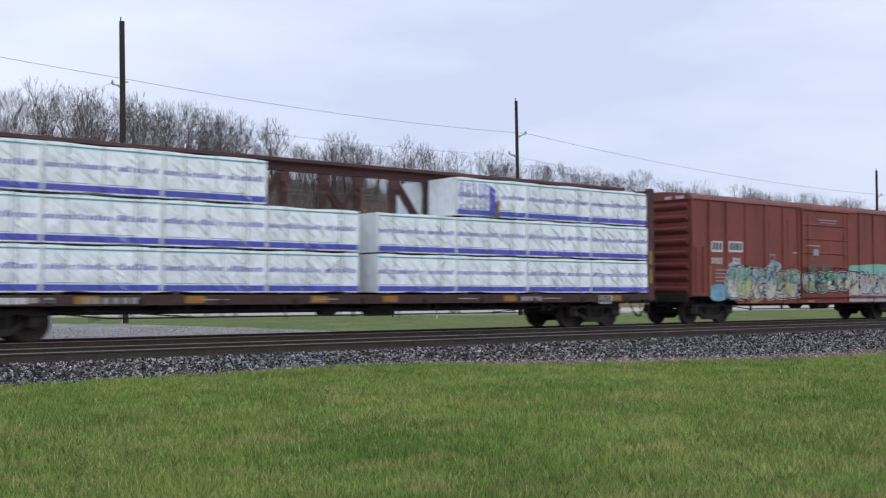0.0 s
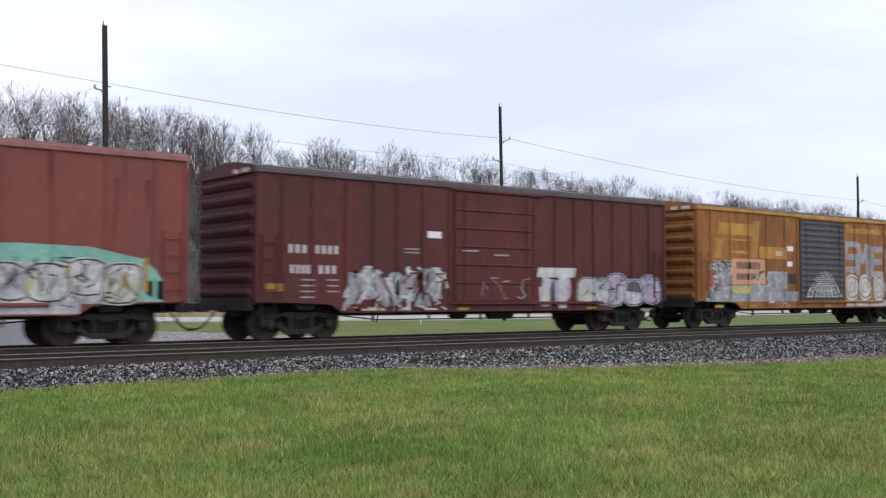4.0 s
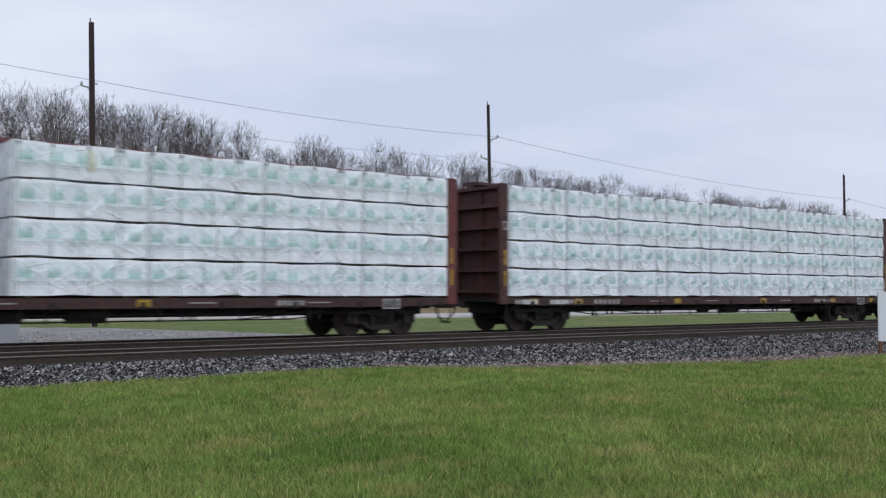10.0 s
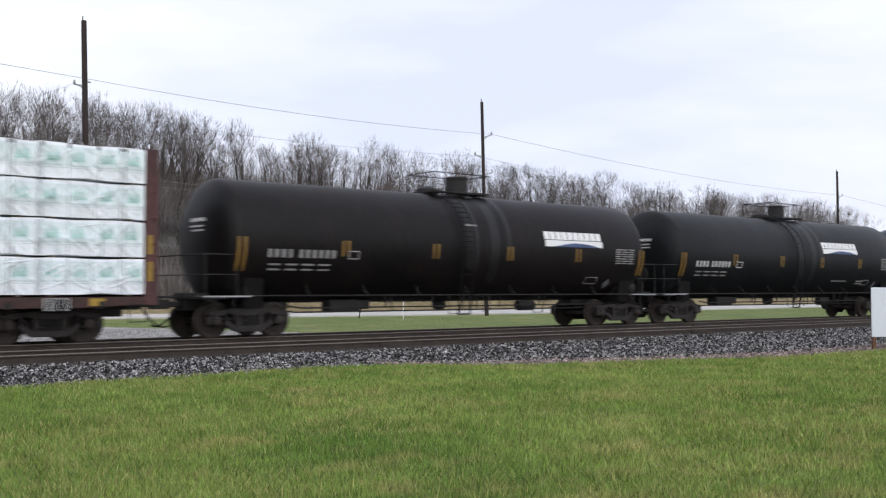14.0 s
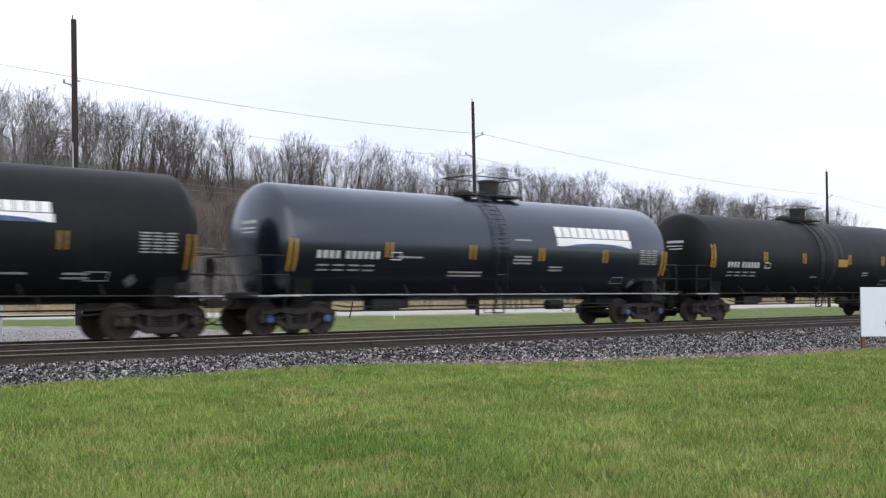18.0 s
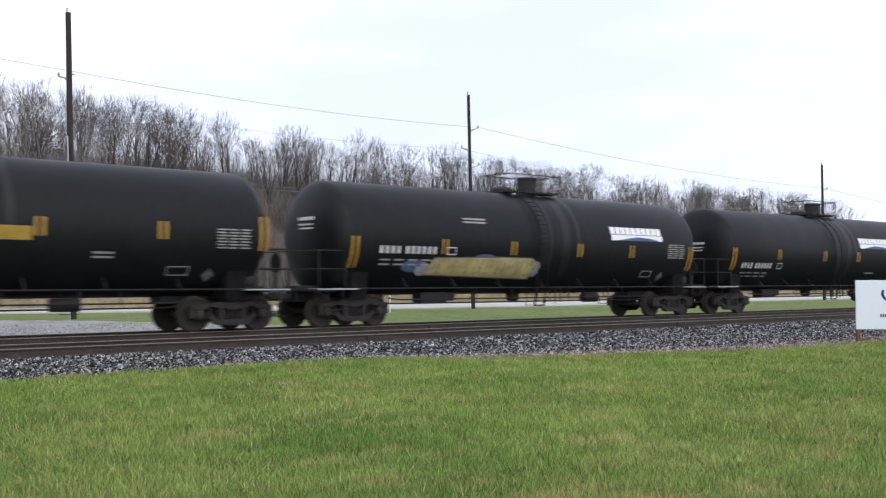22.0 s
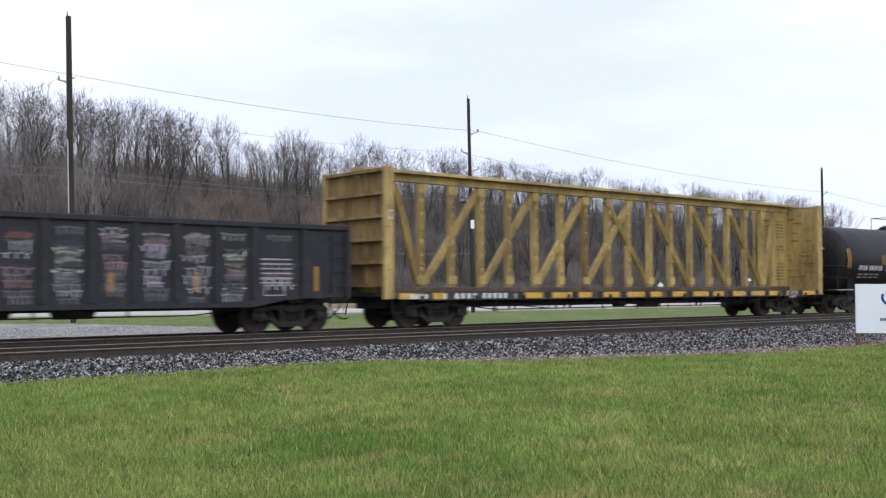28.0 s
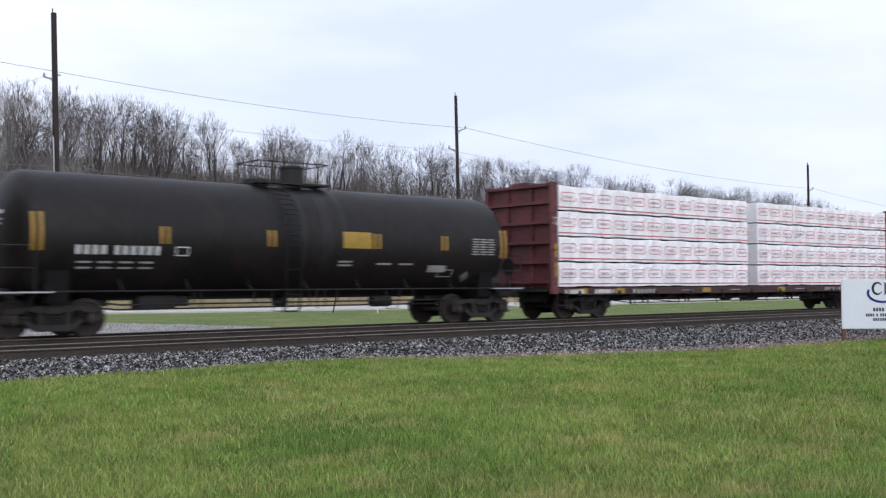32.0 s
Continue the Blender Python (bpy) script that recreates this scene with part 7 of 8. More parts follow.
    part("railing", B().path([(dome - 1.2, -0.64, zt + 0.62), (dome + 1.0, -0.64, zt + 0.62), (dome + 1.0, 0.64, zt + 0.62), (dome - 1.2, 0.64, zt + 0.62), (dome - 1.2, -0.64, zt + 0.62)], 0.017), M["steel"], pf)
    part("manway_dome", B().lathe([(zt - 0.06, 0.33), (zt + 0.50, 0.33), (zt + 0.51, 0.36), (zt + 0.57, 0.36), (zt + 0.60, 0.28), (zt + 0.61, 0.05)], "z", 24, (dome + 0.2, 0, 0)), M["steel"], car, smooth=True)
    part("valve_housing", B().lathe([(zt - 0.06, 0.34), (zt + 0.14, 0.34), (zt + 0.17, 0.30), (zt + 0.24, 0.12), (zt + 0.25, 0.03)], "z", 18, (dome - 0.95, 0.0, 0)), M["steel"], car, smooth=True)
    part("bottom_valve", B().lathe([(0.62, 0.10), (0.66, 0.2), (0.95, 0.24), (zb + 0.08, 0.30)], "z", 16), M["steel"], car)
    for x in (lx - 0.3, lx + 0.1, 2.6):
        part("hanger", B().path([(x, -1.46, 1.07), (x + 0.05, -1.40, 0.52), (x + 0.45, -1.40, 0.52), (x + 0.5, -1.46, 1.07)], 0.014), M["steel"], car)
    trucks(car, (-tc, tc), caps)
    ends(car, half + 0.10)
    MOVING.append((car, s_mid))
    return car


lines = lambda x, z, w, n: [rect(x, x + w, z - 0.1 * k, z - 0.1 * k + 0.05) for k in range(n)]
tankcar("sooty red-tinged black tank car with faded stencils", 138.32, "tank_sooty", tape="tape_dirty", ink="stencil_dim", logo=(2.99, 5.63, 2.58, 3.06), marks=lines(-0.2, 3.1, 0.4, 1))
tankcar("dull black tank car with dusty shell", 155.85, "tank", tape="tape_dirty", logo=(1.6, 4.3, 2.70, 3.17), marks=lines(2.6, 1.55, 1.2, 1) + lines(4.6, 1.55, 0.6, 2))
tankcar("glossy new black tank car with blue bearing caps", 173.90, "tank_gloss", caps=True, logo=(2.2, 5.82, 2.60, 3.24), dome=0.5, marks=lines(-4.2, 2.1, 0.9, 1) + lines(-2.2, 1.7, 1.3, 2) + lines(0.3, 2.2, 0.75, 3) + lines(1.9, 1.9, 0.6, 2) + lines(0.35, 2.72, 0.7, 1))
tankcar("dull black tank car with yellow warning panel", 192.12, "tank", bar=7.7, shorts=(-4.29, -1.5, 2.09, 4.97), z_tall=2.47, z_short=2.48, mark_x=-6.75, panel=(1.15, 1.92, 2.17, 2.48), marks=lines(3.3, 1.9, 0.5, 2) + lines(-0.8, 1.7, 0.5, 1))
gt = tankcar("black tank car with olive yellow graffiti", 210.10, "tank", bar=7.45, shorts=(-4.25, -1.46, 1.54, 4.16), z_tall=2.07, z_short=2.28, mark_x=-6.6, logo=(3.09, 5.81, 2.65, 3.11), marks=lines(-3.5, 3.1, 0.9, 2))
tankcar("dull black tank car with white stencils", 227.97, "tank", bar=7.65, shorts=(-4.55, -1.1, 1.68, 4.66), mark_x=-7.05, mark_z=1.77, logo=(1.84, 4.57, 2.70, 3.16), marks=lines(2.6, 1.6, 0.8, 1))
tankcar("rust-tinged black tank car with yellow warning panel", 287.75, "tank_brown", r=1.54, zc=2.37, half=7.65, bar=7.15, tc=6.6, dome=0.2, shorts=(-4.12, -1.16, 2.25, 4.73), z_tall=2.42, z_short=2.40, mark_x=-6.27, mark_z=1.92, panel=(1.08, 2.05, 2.19, 2.64), marks=lines(1.0, 1.8, 0.45, 2) + lines(2.3, 1.75, 0.5, 1) + lines(3.1, 1.75, 0.5, 1) + [rect(4.2, 4.9, 1.55, 1.75)])
ts = tank_side(1.63, 2.50)
paint(gt, "graffiti_fill", [[(-4.9, 1.45), (-0.5, 1.32), (-0.3, 1.75), (-0.6, 2.0), (-4.6, 1.95)]] + wild(rnd, -4.8, -0.5, 1.4, 1.95, 6, 0.7, 0.5), ts, M["sp_tan"], 0.006)
paint(gt, "graffiti_fill", wild(rnd, -4.6, -0.5, 1.45, 1.9, 6, 0.35, 0.3), ts, M["sp_yellow"], 0.009)
paint(gt, "graffiti_fill", [oval(-5.3, 1.7, 0.9, 0.36), oval(-2.6, 2.0, 0.8, 0.16)], ts, M["sp_deepblue"], 0.005)
paint(gt, "graffiti_outline", [q for k in range(24) for q in line([(-4.7 + 0.18 * k, 1.44), (-4.62 + 0.18 * k + rnd.uniform(-0.06, 0.1), 1.7), (-4.58 + 0.18 * k, 1.92)], 0.022)] + line([(-4.9, 1.45), (-2.5, 1.39), (-0.5, 1.33)], 0.03) + line([(-4.6, 1.95), (-2.0, 2.0), (-0.6, 1.99)], 0.03), ts, M["sp_dark"], 0.012)
paint(gt, "graffiti_fill", [oval(-4.95, 1.62, 0.5, 0.4), oval(-0.35, 1.65, 0.4, 0.5)], ts, M["sp_grey"], 0.0052)


# ---- gondola ----
def curl(rnd, cx, cz, w, h, n, t=0.02):
    """A run of n cursive loops."""
    pts, hs = [], [rnd.uniform(0.55, 1.0) for _ in range(n + 1)]
    bow = rnd.uniform(-0.2, 0.2) * h
    for k in range(n * 8 + 1):
        u = k / (n * 8)
        p = 2 * math.pi * n * u
        pts.append((cx - w / 2 + w * u + 0.30 * w / n * math.sin(p), cz + h / 2 * hs[int(n * u)] * math.cos(p) + bow * math.sin(3 * u)))
    return line(pts, t)


def gondola(s_mid):
    car = thing("gondola", "sooty black gondola covered in pale tags", "gondola car", group="freight cars of the train")
    L, zt, zb, tc = 8.17, 2.74, 0.70, 6.7
    ribs = [-6.68, -5.27, -4.17, -3.09, -2.11, -1.02, 0.04, 1.12, 2.15, 3.18, 4.24, 5.27, 6.76]
    m = M["gondola"]
    prof = [(-L, 0.95), (-L + 1.9, 0.88), (-L + 2.9, zb), (L - 2.9, zb), (L - 1.9, 0.88), (L, 0.95), (L, zt), (-L, zt)]
    for s in (-1, 1):
        part("side_wall", B().prism(prof, *sorted((s * (SIDE - 0.06), s * (SIDE - 0.02)))), m, car)
        part("top_chord", B().box(-L - 0.04, L + 0.04, *sorted((s * (SIDE - 0.14), s * (SIDE + 0.07))), zt - 0.02, zt + 0.12, 0.02), m, car)
        part("bottom_chord", B().box(-L + 2.9, L - 2.9, *sorted((s * (SIDE - 0.02), s * (SIDE + 0.04))), zb, zb + 0.14, 0.01), m, car)
        for x in ribs:
            z0 = zb + 0.14 if abs(x) < 5.2 else 0.92
            part("side_post", B().box(x - 0.08, x + 0.08, *sorted((s * (SIDE - 0.02), s * (SIDE + 0.07))), z0, zt - 0.02, 0.012), m, car)
        part("end_wall", B().box(*sorted((s * (L - 0.05), s * L)), -SIDE + 0.07, SIDE - 0.07, 0.95, zt), m, car)
        for z in (1.25, 1.75, 2.25, 2.68):
            part("end_rib", B().box(*sorted((s * L, s * (L + 0.12))), -SIDE + 0.1, SIDE - 0.1, z - 0.08, z + 0.08, 0.02), m, car)
        for t in (-1, 1):
            part("corner_post", B().box(s * L - 0.06, s * L + 0.06, t * SIDE - 0.06, t * SIDE + 0.05, 0.9, zt, 0.012), m, car)
        part("body_bolster", B().prism([(s * tc - 0.35, 0.98), (s * tc + 0.35, 0.98), (s * tc + 0.22, 0.80), (s * tc - 0.22, 0.80)], -1.3, 1.3), M["steel"], car)
        part("sill_step", B().path([(s * (L - 0.55), -SIDE, 0.95), (s * (L - 0.55), -SIDE, 0.5), (s * (L - 0.12), -SIDE, 0.5), (s * (L - 0.12), -SIDE, 0.95)], 0.016), M["steel"], car)
    part("floor", B().box(-L + 0.06, L - 0.06, -SIDE + 0.07, SIDE - 0.07, 0.98, 1.06).box(-L + 0.3, L - 0.3, -0.3, 0.3, 0.62, 0.98), M["steel"], car)
    ladder(car, -L + 0.34, 1.05, 2.6, m, n=4)
    ladder(car, L - 0.34, 1.05, 2.6, m, n=4)
    sf = flat_side(ribs, w=0.16, d=0.09, y=SIDE - 0.02)
    paint(car, "reporting_mark", [rect(-6.5, -5.42, 1.95, 2.25), rect(-6.5, -5.42, 1.48, 1.74)], sf, M["stencil"])
    paint(car, "reporting_mark", bars(-6.4, 2.0, 4, 0.25, 0.2) + bars(-6.4, 1.52, 5, 0.2, 0.18), sf, M["black_ink"], 0.009)
    paint(car, "reflector", [rect(-7.42, -7.28, 1.1, 1.98), rect(7.1, 7.24, 1.1, 1.75), rect(-1.75, -1.6, 1.15, 1.6), rect(1.5, 1.65, 1.1, 1.55), rect(3.65, 3.8, 1.1, 1.55)], sf, M["amber"], label="amber vertical reflector")
    paint(car, "overpaint", [[(-7.95, 1.0), (-5.0, 0.98), (-4.2, 1.3), (-4.7, 1.62), (-5.6, 1.66), (-6.6, 1.42), (-7.4, 1.5), (-7.95, 1.35)]], sf, M["sp_deepblue"], 0.004, "deep blue painted wave")
    paint(car, "graffiti_outline", curl(rnd, -7.55, 1.25, 0.7, 0.3, 4, 0.05) + curl(rnd, -6.3, 1.42, 1.0, 0.12, 4, 0.025) + curl(rnd, -5.2, 1.5, 0.9, 0.14, 4, 0.025), sf, M["sp_sky"], 0.0065)
    paint(car, "graffiti_fill", [[(-4.95, 1.0), (-4.05, 0.98), (-4.0, 1.35), (-4.3, 1.62), (-4.65, 1.68), (-4.98, 1.5)]], sf, M["sp_dim"], 0.006)
    paint(car, "graffiti_fill", [[(-3.85, 0.98), (-2.75, 0.96), (-2.62, 1.25), (-2.8, 1.6), (-3.1, 1.78), (-3.45, 1.76), (-3.75, 1.5)]], sf, M["sp_grey"], 0.008, "pale sprayed face")
    paint(car, "graffiti_fill", [[(-3.5, 1.5), (-2.85, 1.45), (-2.95, 1.66), (-3.15, 1.74), (-3.4, 1.7)]], sf, M["sp_pale"], 0.010)
    paint(car, "graffiti_fill", [oval(-3.0, 1.38, 0.34, 0.12), oval(-3.35, 1.05, 0.5, 0.14), [(-4.9, 1.3), (-4.5, 1.22), (-4.15, 1.36), (-4.5, 1.42)]], sf, M["sp_deepblue"], 0.011)
    white, blue = [], []
    for x, z, w, h, k in ((-7.5, 2.5, 0.9, 0.24, 5), (-6.95, 2.3, 0.6, 0.18, 4), (-4.5, 1.45, 0.9, 0.22, 5), (-4.5, 1.18, 0.9, 0.25, 6), (-3.2, 1.15, 1.2, 0.26, 7), (-7.4, 1.38, 0.9, 0.16, 5)):
        white += curl(rnd, x, z, w, h, k, 0.022)
    for x, z, w, h, k in ((-7.5, 1.22, 0.9, 0.3, 6), (-6.2, 1.2, 1.3, 0.25, 8), (-3.2, 1.3, 0.9, 0.3, 6), (-4.45, 1.3, 0.8, 0.2, 5)):
        blue += curl(rnd, x, z, w, h, k, 0.028)
    paint(car, "graffiti_outline", white, sf, M["sp_white"], 0.0125)
    paint(car, "graffiti_outline", blue, sf, M["sp_deepblue"], 0.0135)
    paint(car, "graffiti_fill", [rect(-7.75, -7.25, 1.6, 1.72, 0.05)], sf, M["sp_pink"], 0.005)
    # sprayed clouds and bold tags, panel by panel
    haze = {2: ((2.33, 0.16, "sp_pink"),), 3: ((1.5, 0.22, "sp_pink"), (1.02, 0.3, "sp_deepblue")), 4: ((1.95, 0.3, "sp_deepblue"),), 5: ((2.35, 0.16, "sp_red"), (1.6, 0.22, "sp_deepblue")), 6: ((2.2, 0.16, "sp_deepblue"),), 8: ((2.05, 0.34, "sp_lilac"),), 9: ((1.95, 0.22, "sp_pink"),), 10: ((1.55, 0.3, "sp_pink"),), 11: ((1.5, 0.24, "sp_pink"),)}
    bold = {2: ((1.95, 0.26, "sp_cream"),), 6: ((1.85, 0.42, "sp_cream"), (1.45, 0.24, "sp_white")), 8: ((2.38, 0.16, "sp_white"),), 9: ((2.3, 0.3, "sp_white"),), 10: ((1.85, 0.44, "sp_cream"), (1.12, 0.1, "sp_white")), 4: ((2.28, 0.22, "sp_grey"),), 7: ((2.3, 0.26, "sp_pale"),)}
    for k, (p0, p1) in enumerate(zip(ribs[:-1], ribs[1:])):
        c, w = (p0 + p1) / 2, (p1 - p0) - 0.3
        if k == 0:
            continue
        for z, h, ink in haze.get(k, ()):
            x0, x1 = c - w * 0.42, c + w * 0.42
            paint(car, "graffiti_haze", [[(x0, z - h * 0.4), (x1 - 0.1, z - h * 0.5), (x1, z + h * 0.2), (x1 - 0.15, z + h * 0.5), (x0 + 0.12, z + h * 0.42)]], sf, M["sp_haze_" + ink[3:]], 0.004, "thin cloud of sprayed paint")
        for z, h, ink in bold.get(k, ()):
            paint(car, "graffiti_outline", curl(rnd, c, z, w * 0.78, h * 1.15, 4, 0.05), sf, M[ink], 0.0095, "bold pale tag")
        for z in (0.92, 1.08, 1.24, 1.40, 1.56, 1.74, 1.92, 2.10, 2.28, 2.44):
            if k == 2 and z < 1.7 or k == 11 and rnd.random() < 0.5 or rnd.random() < 0.12:
                continue
            ink = rnd.choice(("sp_dim", "sp_dim", "sp_dim", "sp_dim", "sp_grey", "sp_grey", "sp_pink", "sp_lilac" if k in (3, 8) else "sp_grey"))
            paint(car, "graffiti_outline", curl(rnd, c + rnd.uniform(-0.08, 0.08), z + rnd.uniform(-0.04, 0.04), w * rnd.uniform(0.55, 0.95), rnd.uniform(0.14, 0.26), rnd.randint(3, 5), rnd.uniform(0.016, 0.028)), sf, M[ink], 0.0075, "small scribbled tag")
    paint(car, "data_panel", [rect(-5.0, -4.75, 1.86, 2.04), rect(-2.85, -2.45, 0.98, 1.08)], sf, M["stencil_dim"], 0.006)
    paint(car, "data_stencil", [rect(-7.9 + 0.4 * k, -7.6 + 0.4 * k, 1.0, 1.05) for k in range(16)] + [rect(5.5, 6.4, 1.9 - 0.12 * k, 1.94 - 0.12 * k) for k in range(6)] + line([(5.6, 1.0), (6.2, 1.0), (6.2, 1.25), (5.6, 1.25), (5.6, 1.0)], 0.03), sf, M["stencil_dim"], 0.008)
    brake_gear(car, -tc + 1.5, tc - 1.5)
    trucks(car, (-tc, tc))
    ends(car, L)
    MOVING.append((car, s_mid))


gondola(245.84)

# ---- utility poles and wires ----
def insulator(parent, x, y, z):
    part("insulator", B().lathe([(0, 0.03), (0.03, 0.07), (0.06, 0.04), (0.09, 0.07), (0.12, 0.04), (0.16, 0.05), (0.19, 0.01)], "z", 10, (x, y, z)), M["galv"], parent)


def utility_pole(x, y, h, lean, r0, r1, arms, label):
    p = thing("utility_pole", label, "utility pole", (x, y, -0.62), "roadside utility poles")
    top = (lean, 0, h + 0.62)
    part("shaft", B().tube((0, 0, -0.3), top, r0, r1, 14), M["pole"], p, smooth=True)
    at_z = lambda z: lean * (z + 0.62) / (h + 0.62)
    part("pole_top_pin", B().tube((lean - 0.06, 0, h + 0.6), (lean - 0.06, 0, h + 0.85), 0.03, n=8), M["pole"], p)
    for z, reach, rise, ins in arms:
        a = part("bracket_arm", B().tube((at_z(z), 0, z + 0.62), (at_z(z) + reach, 0, z + 0.62 + rise), 0.055, 0.04, 8).tube((at_z(z), 0, z + 0.35), (at_z(z) + reach * 0.5, 0, z + 0.62 + rise * 0.5), 0.025, n=6), M["galv"], p)
        if ins:
            part("insulator", B().lathe([(0, 0.03), (0.04, 0.08), (0.08, 0.05), (0.12, 0.08), (0.16, 0.05), (0.22, 0.05), (0.25, 0.01)], "z", 10, (at_z(z) + reach, 0, z + 0.6 + rise)), M["galv"], a)
    return p


P1, P2, P3, P0 = (20.04, 53.5), (49.4, 55.2), (100.6, 57.3), (-12.0, 52.0)
u1 = utility_pole(*P1, 15.35, -0.42, 0.185, 0.14, [(11.9, -0.55, 0.05, True), (12.15, 0.3, 0, False)], "dark wooden utility pole with conduit and meter box")
part("conduit", B().path([(-0.2, -0.1, 0.0), (-0.22, -0.1, 1.6), (-0.25, -0.1, 3.2), (-0.42, -0.1, 9.5)], 0.035), M["galv"], u1, "pale metal conduit")
part("meter_box", B().box(-0.42, -0.16, -0.30, -0.12, 2.3, 2.75, 0.02).lathe([(-0.38, 0.09), (-0.30, 0.09)], "y", 12, (-0.42, 0, 2.5)), M["white"], u1, "white electric meter box")
u2 = utility_pole(*P2, 14.68, -0.42, 0.15, 0.11, [(12.12, 0.85, 0.28, True), (10.75, -0.75, 0.08, True), (9.45, 0.85, 0.25, True)], "dark wooden utility pole with bracket arms")
part("crossarm", B().box(-1.25, 1.0, -0.16, -0.06, 7.75, 7.9, 0.01).tube((-0.9, -0.1, 7.8), (-0.15, -0.1, 7.2), 0.025, n=5).tube((0.7, -0.1, 7.8), (-0.15, -0.1, 7.2), 0.025, n=5), M["pole"], u2)
for x in (-1.1, -0.6, 0.5, 0.9):
    insulator(u2, x, -0.11, 7.9)
part("pole_label", B().box(-0.36, -0.02, -0.17, -0.14, 6.0, 6.6), M["white"], u2, "white plate on the pole")
utility_pole(*P3, 13.6, -0.1, 0.16, 0.11, [(10.85, 0.95, 0.25, True)], "dark wooden utility pole with one bracket arm")


def wire(a, b_, sag, rad, label, material="wire"):
    pts = []
    for k in range(25):
        f = k / 24
        pts.append((a[0] + (b_[0] - a[0]) * f, a[1] + (b_[1] - a[1]) * f, a[2] + (b_[2] - a[2]) * f - 4 * sag * f * (1 - f)))
    ob = new("overhead_wire", B().path(pts, rad, 4).mesh("overhead_wire", M[material]))
    tagged(ob, label, "wire", "wires between the poles")


q1, q2, q3, q0 = [(p[0], p[1]) for p in (P1, P2, P3, P0)]
PX = (170.0, 60.5)
for (a, b_), (za, zb), sag in [((q0, q1), (14.2, 12.3), 0.25), ((q1, (q2[0] + 0.5, q2[1])), (12.3, 12.45), 0.35), (((q2[0] + 0.5, q2[1]), (q3[0] + 0.9, q3[1])), (12.45, 11.15), 0.6), (((q3[0] + 0.9, q3[1]), PX), (11.15, 9.7), 0.8)]:
    wire((*a, za), (*b_, zb), sag, 0.013, "thin grey power line high along the road")
for (a, b_), (za, zb), sag in [((q1, (q2[0] - 1.0, q2[1])), (10.55, 10.75), 0.35), (((q2[0] - 1.0, q2[1]), q3), (10.75, 8.9), 0.6), (((q2[0] + 0.6, q2[1]), q3), (10.2, 8.2), 0.6), ((q0, (q1[0] - 0.9, q1[1])), (3.0, 12.0), 1.9)]:
    wire((*a, za), (*b_, zb), sag, 0.010, "thin grey service line between poles")
for k, dx in enumerate((-1.2, 0.4)):
    wire((*q1, 7.0 + 0.4 * k), (q2[0] + dx, q2[1] - 0.1, 7.45), 0.35, 0.008, "thin pale telephone line at mid height", "pale_wire")
    wire((q2[0] + dx, q2[1] - 0.1, 7.45), (*q3, 6.6 + 0.1 * k), 0.5, 0.008, "thin pale telephone line at mid height", "pale_wire")
    wire((*q0, 7.1 + 0.4 * k), (*q1, 7.0 + 0.4 * k), 0.35, 0.008, "thin pale telephone line at mid height", "pale_wire")
wire((*q1, 3.9), (*q2, 3.6), 0.3, 0.014, "low pale communication cable between poles", "pale_wire")
wire((*q0, 4.0), (*q1, 3.9), 0.3, 0.014, "low pale communication cable between poles", "pale_wire")

# ---- signs and the relay shed ----
sg = thing("business_sign", "white panel sign on brown wooden posts", "sign", pose(24.66, 13.2, -0.31, 0, 0, -38))
part("panel", B().box(0, 2.44, -0.02, 0.02, 0.34, 1.57, 0.006), M["sign_face"], sg)
for x in (0.08, 2.30):
    part("post", B().box(x - 0.045, x + 0.045, 0.021, 0.11, -0.2, 1.5, 0.005), M["post"], sg)
fs = (lambda x, z: -0.02), [], 1
ring = [(1.06 + 0.385 * math.cos(a_), 1.235 + 0.225 * math.sin(a_)) for a_ in np.linspace(math.radians(165), math.radians(330), 18)]
c_arc = lambda a0, a1, w_: [q for k in range(12) for q in line([(0.925 + 0.125 * math.cos(a0 + (a1 - a0) * (k + e)  / 12), 1.35 + 0.145 * math.sin(a0 + (a1 - a0) * (k + e) / 12)) for e in (0, 1)], w_ * (0.45 + 0.75 * math.sin(math.pi * (k + 0.5) / 12)))]
for nm, polys, ink in (("swoosh", line(ring, 0.06), "sign_blue"), ("logo_shape", c_arc(math.radians(40), math.radians(320), 0.05), "sign_ink"), ("logo_shape", [rect(1.10, 1.145, 1.20, 1.50), rect(1.30, 1.345, 1.20, 1.50), rect(1.12, 1.32, 1.335, 1.36)] + [rect(x_, x_ + 0.10, z_, z_ + 0.014) for x_ in (1.072, 1.272) for z_ in (1.20, 1.486)], "sign_ink"), ("text_bar", bars(0.80, 0.775, 4, 0.075, 0.09, 0.25) + bars(1.13, 0.775, 6, 0.075, 0.09, 0.25), "sign_ink"), ("text_bar", bars(0.61, 0.645, 4, 0.058, 0.075, 0.3) + bars(0.88, 0.645, 1, 0.058, 0.075, 0.3) + bars(0.98, 0.645, 13, 0.058, 0.075, 0.3), "sign_ink"), ("text_bar", bars(0.79, 0.535, 14, 0.06, 0.07, 0.25), "sign_ink")):
    b = B()
    for p in polys:
        skin(b, p, fs, 0.004)
    tagged(part(nm, b, M[ink], sg), kind="stuff" if nm == "text_bar" else "")

ss = thing("street_sign", "green street sign and white notice on a leaning post", "street sign", pose(38.6, 55.6, -0.62, 0, 11.5, -36))
part("post", B().box(-0.04, 0.04, -0.04, 0.04, -0.3, 4.5, 0.008), M["pole"], ss)
part("street_plate", B().box(-0.42, 0.70, -0.07, -0.045, 3.80, 4.38, 0.008), M["green_sign"], ss, "green street name plate")
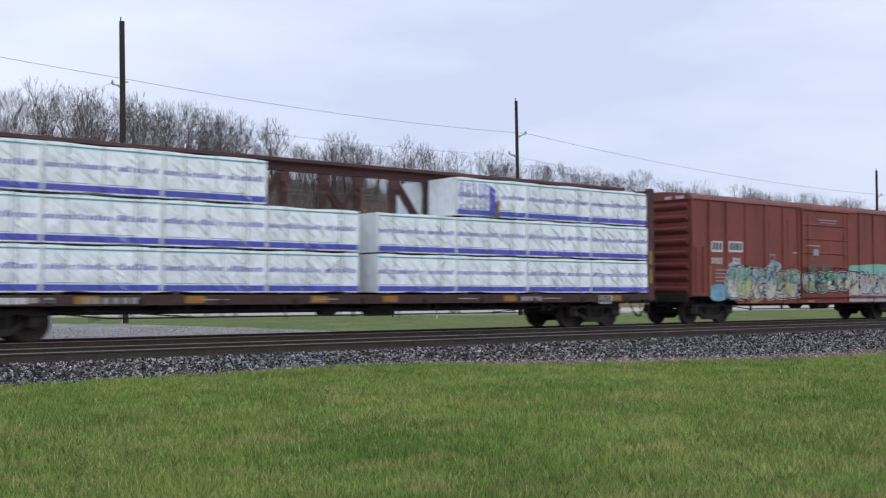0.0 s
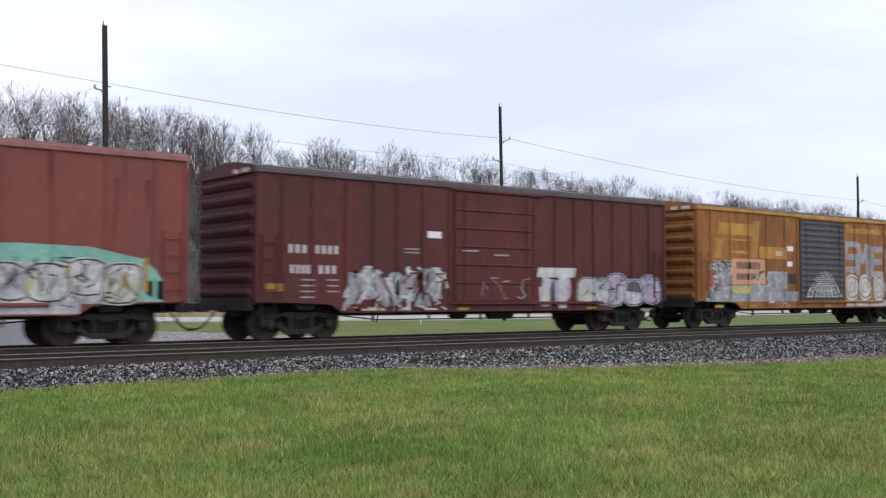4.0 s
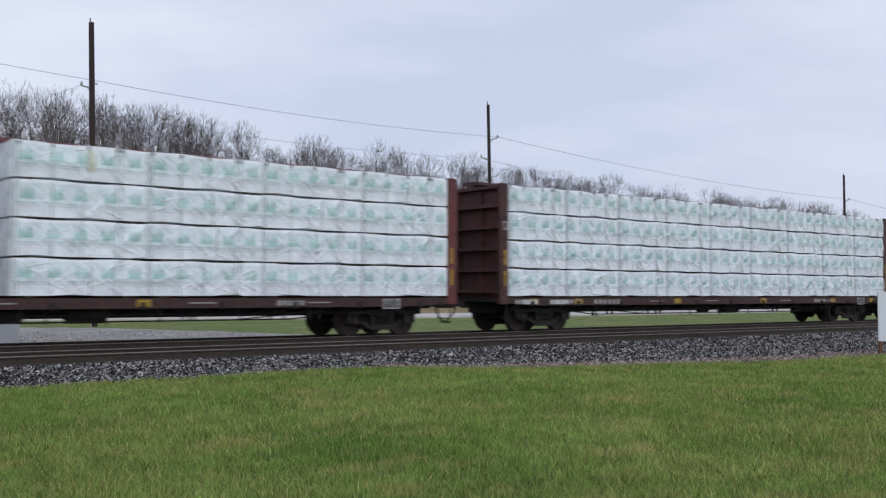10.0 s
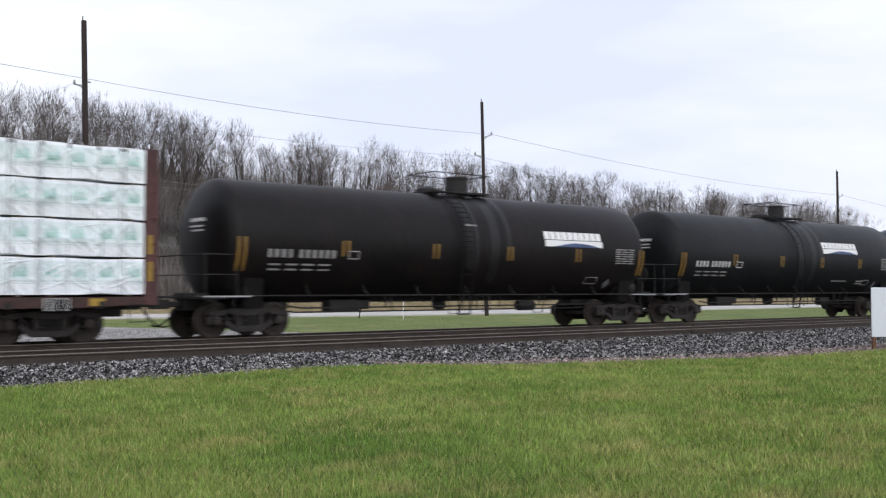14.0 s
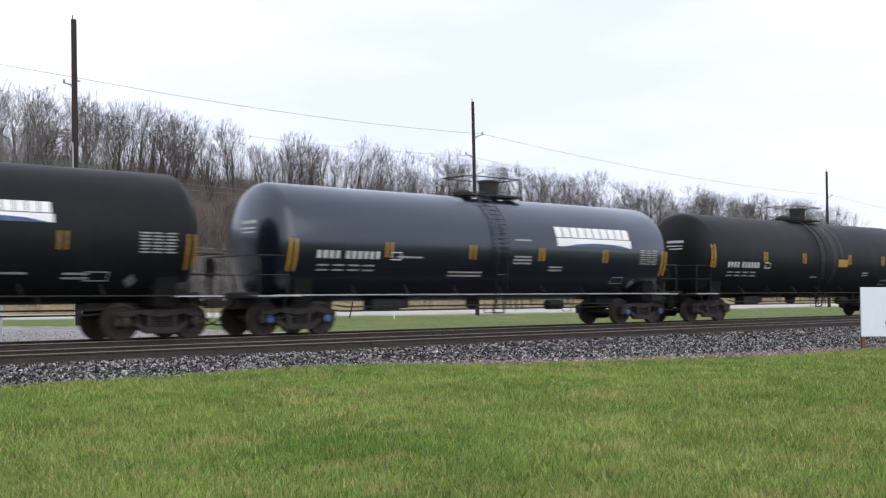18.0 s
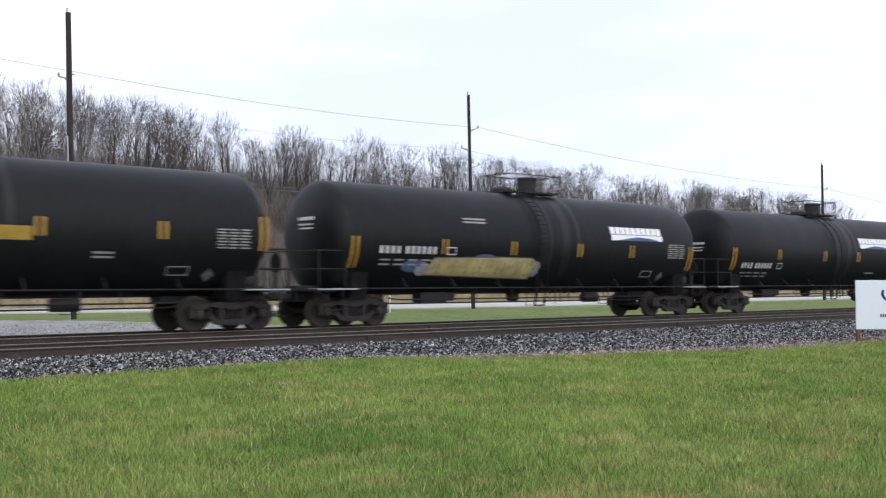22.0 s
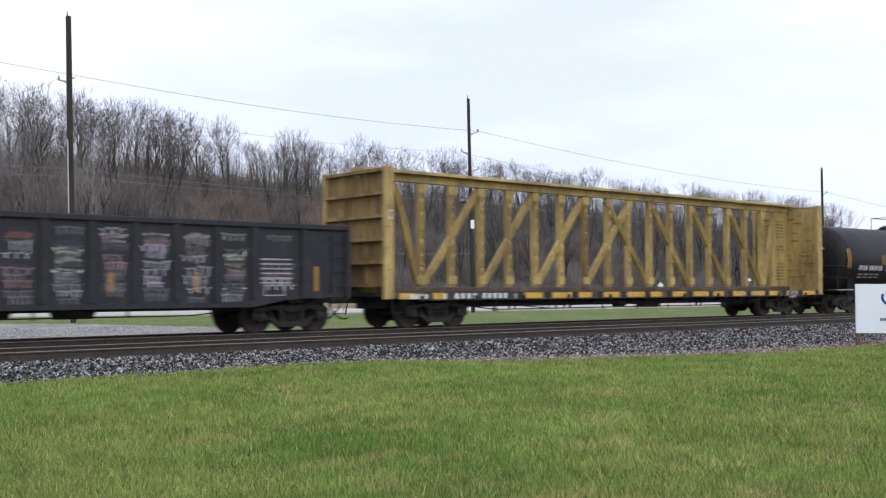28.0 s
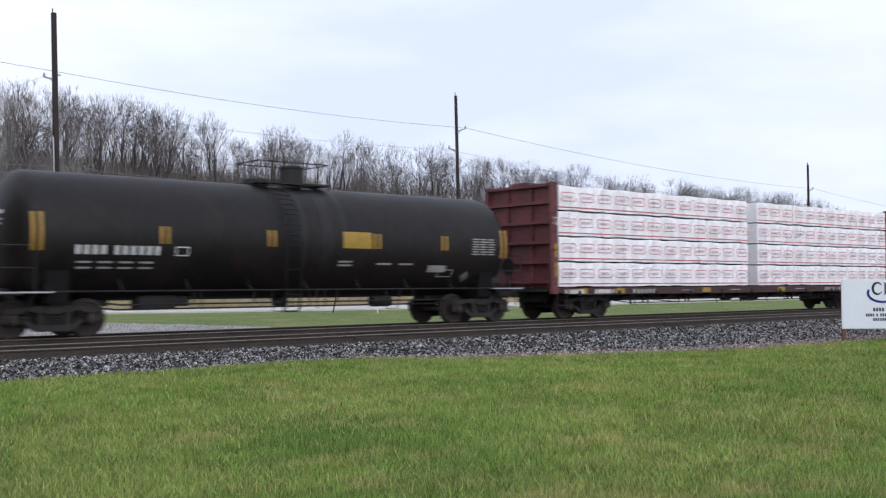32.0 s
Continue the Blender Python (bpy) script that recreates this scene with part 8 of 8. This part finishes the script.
part("notice", B().box(-0.42, 0.36, -0.07, -0.045, 2.75, 3.74, 0.008), M["white"], ss, "white notice plate")
f2 = (lambda x, z: -0.07), [], 1
for nm, polys, ink in (("text_bar", bars(-0.28, 3.98, 8, 0.11, 0.2, 0.3), "white"), ("text_bar", [rect(-0.28, 0.24, 3.5 - 0.22 * k, 3.6 - 0.22 * k) for k in range(4)], "sign_ink")):
    b = B()
    for p in polys:
        skin(b, p, f2, 0.004)
    tagged(part(nm, b, M[ink], ss), kind="stuff")

sh = thing("relay_shed", "small grey metal relay shed beside the tracks", "shed", (8.55, 33.2, -0.62))
part("wall", B().box(-1.25, 1.25, -1.0, 1.0, 0.15, 3.15, 0.02), M["shed"], sh)
part("roof", B().prism_x([(-1.1, 3.15), (-1.1, 3.22), (0, 3.38), (1.1, 3.22), (1.1, 3.15)], -1.33, 1.33), M["shed"], sh)
part("base", B().box(-1.3, 1.3, -1.05, 1.05, -0.1, 0.15), M["road"], sh)
part("door", B().box(-0.9, 0.1, -1.03, -1.0, 0.25, 2.6, 0.005), M["shed"], sh)
for z in (1.0, 2.75):
    part("band", B().box(-1.26, 1.27, -1.025, -1.0, z, z + 0.05), M["white"], sh)
part("vent_cap", B().lathe([(3.3, 0.09), (3.45, 0.09), (3.47, 0.15), (3.55, 0.12), (3.6, 0.03)], "z", 12, (0.6, -0.3, 0)), M["white"], sh)

dp = thing("diamond_sign", "small white diamond sign on a thin post", "sign", pose(71.7, 56.0, -0.45, 0, 0, -52))
part("post", B().box(-0.025, 0.025, -0.02, 0.02, -0.2, 1.75, 0.004), M["pole"], dp)
part("plate", B().prism([(0, 1.50), (0.27, 1.77), (0, 2.06), (-0.27, 1.77)], -0.035, -0.021), M["white"], dp)

# small marker post on the meadow
for x, y in ((39.5, 52.0),):
    mk = thing("marker_post", "thin white marker post on the meadow", "marker post", (x, y, -0.62))
    part("post", B().tube((0, 0, -0.1), (0, 0, 1.1), 0.03, n=8), M["white"], mk)


# ---- the train rolls ----
def gone(t):
    """Metres that the train has gone at t, a smooth curve through U_M."""
    k = min(len(U_T) - 2, max(0, int(t // 4)))
    h = 4.0
    slope = lambda i: (U_M[min(i + 1, 8)] - U_M[max(i - 1, 0)]) / (U_T[min(i + 1, 8)] - U_T[max(i - 1, 0)])
    f = (t - U_T[k]) / h
    a0, a1, m0, m1 = U_M[k], U_M[k + 1], slope(k) * h, slope(k + 1) * h
    return (2 * f ** 3 - 3 * f * f + 1) * a0 + (f ** 3 - 2 * f * f + f) * m0 + (3 * f * f - 2 * f ** 3) * a1 + (f ** 3 - f * f) * m1


def motions():
    """The whole train rolls towards lower x; the wheels turn while they are near the camera."""
    mids = {}
    for row in MOVING:
        ob, s = row[0], row[1]
        x, y, z = row[2:] if len(row) > 2 else (0.0, 0.0, 0.0)
        mids[ob] = s
        walk(ob, [(t, pose(s + x - gone(t), TRAIN_Y + y, z)) for t in range(0, 33, 2)])
    for w, car, dx in WHEELS:
        s = mids[car]
        rows, angle, last = [(0.0, 0.0)], 0.0, 0.0
        for k in range(1, 481):
            t = k / 15
            if -15 < s - gone(t) < 72:
                angle -= math.degrees((gone(t) - gone(t - 1 / 15)) / WR)
                if rows[-1][0] < last:
                    rows.append((last, rows[-1][1]))
                rows.append((t, angle))
            last = t
        if rows[-1][0] < 32.0:
            rows.append((32.0, rows[-1][1]))
        walk(w, [(t, pose(dx, 0, WR, 0, a, 0)) for t, a in rows])


motions()
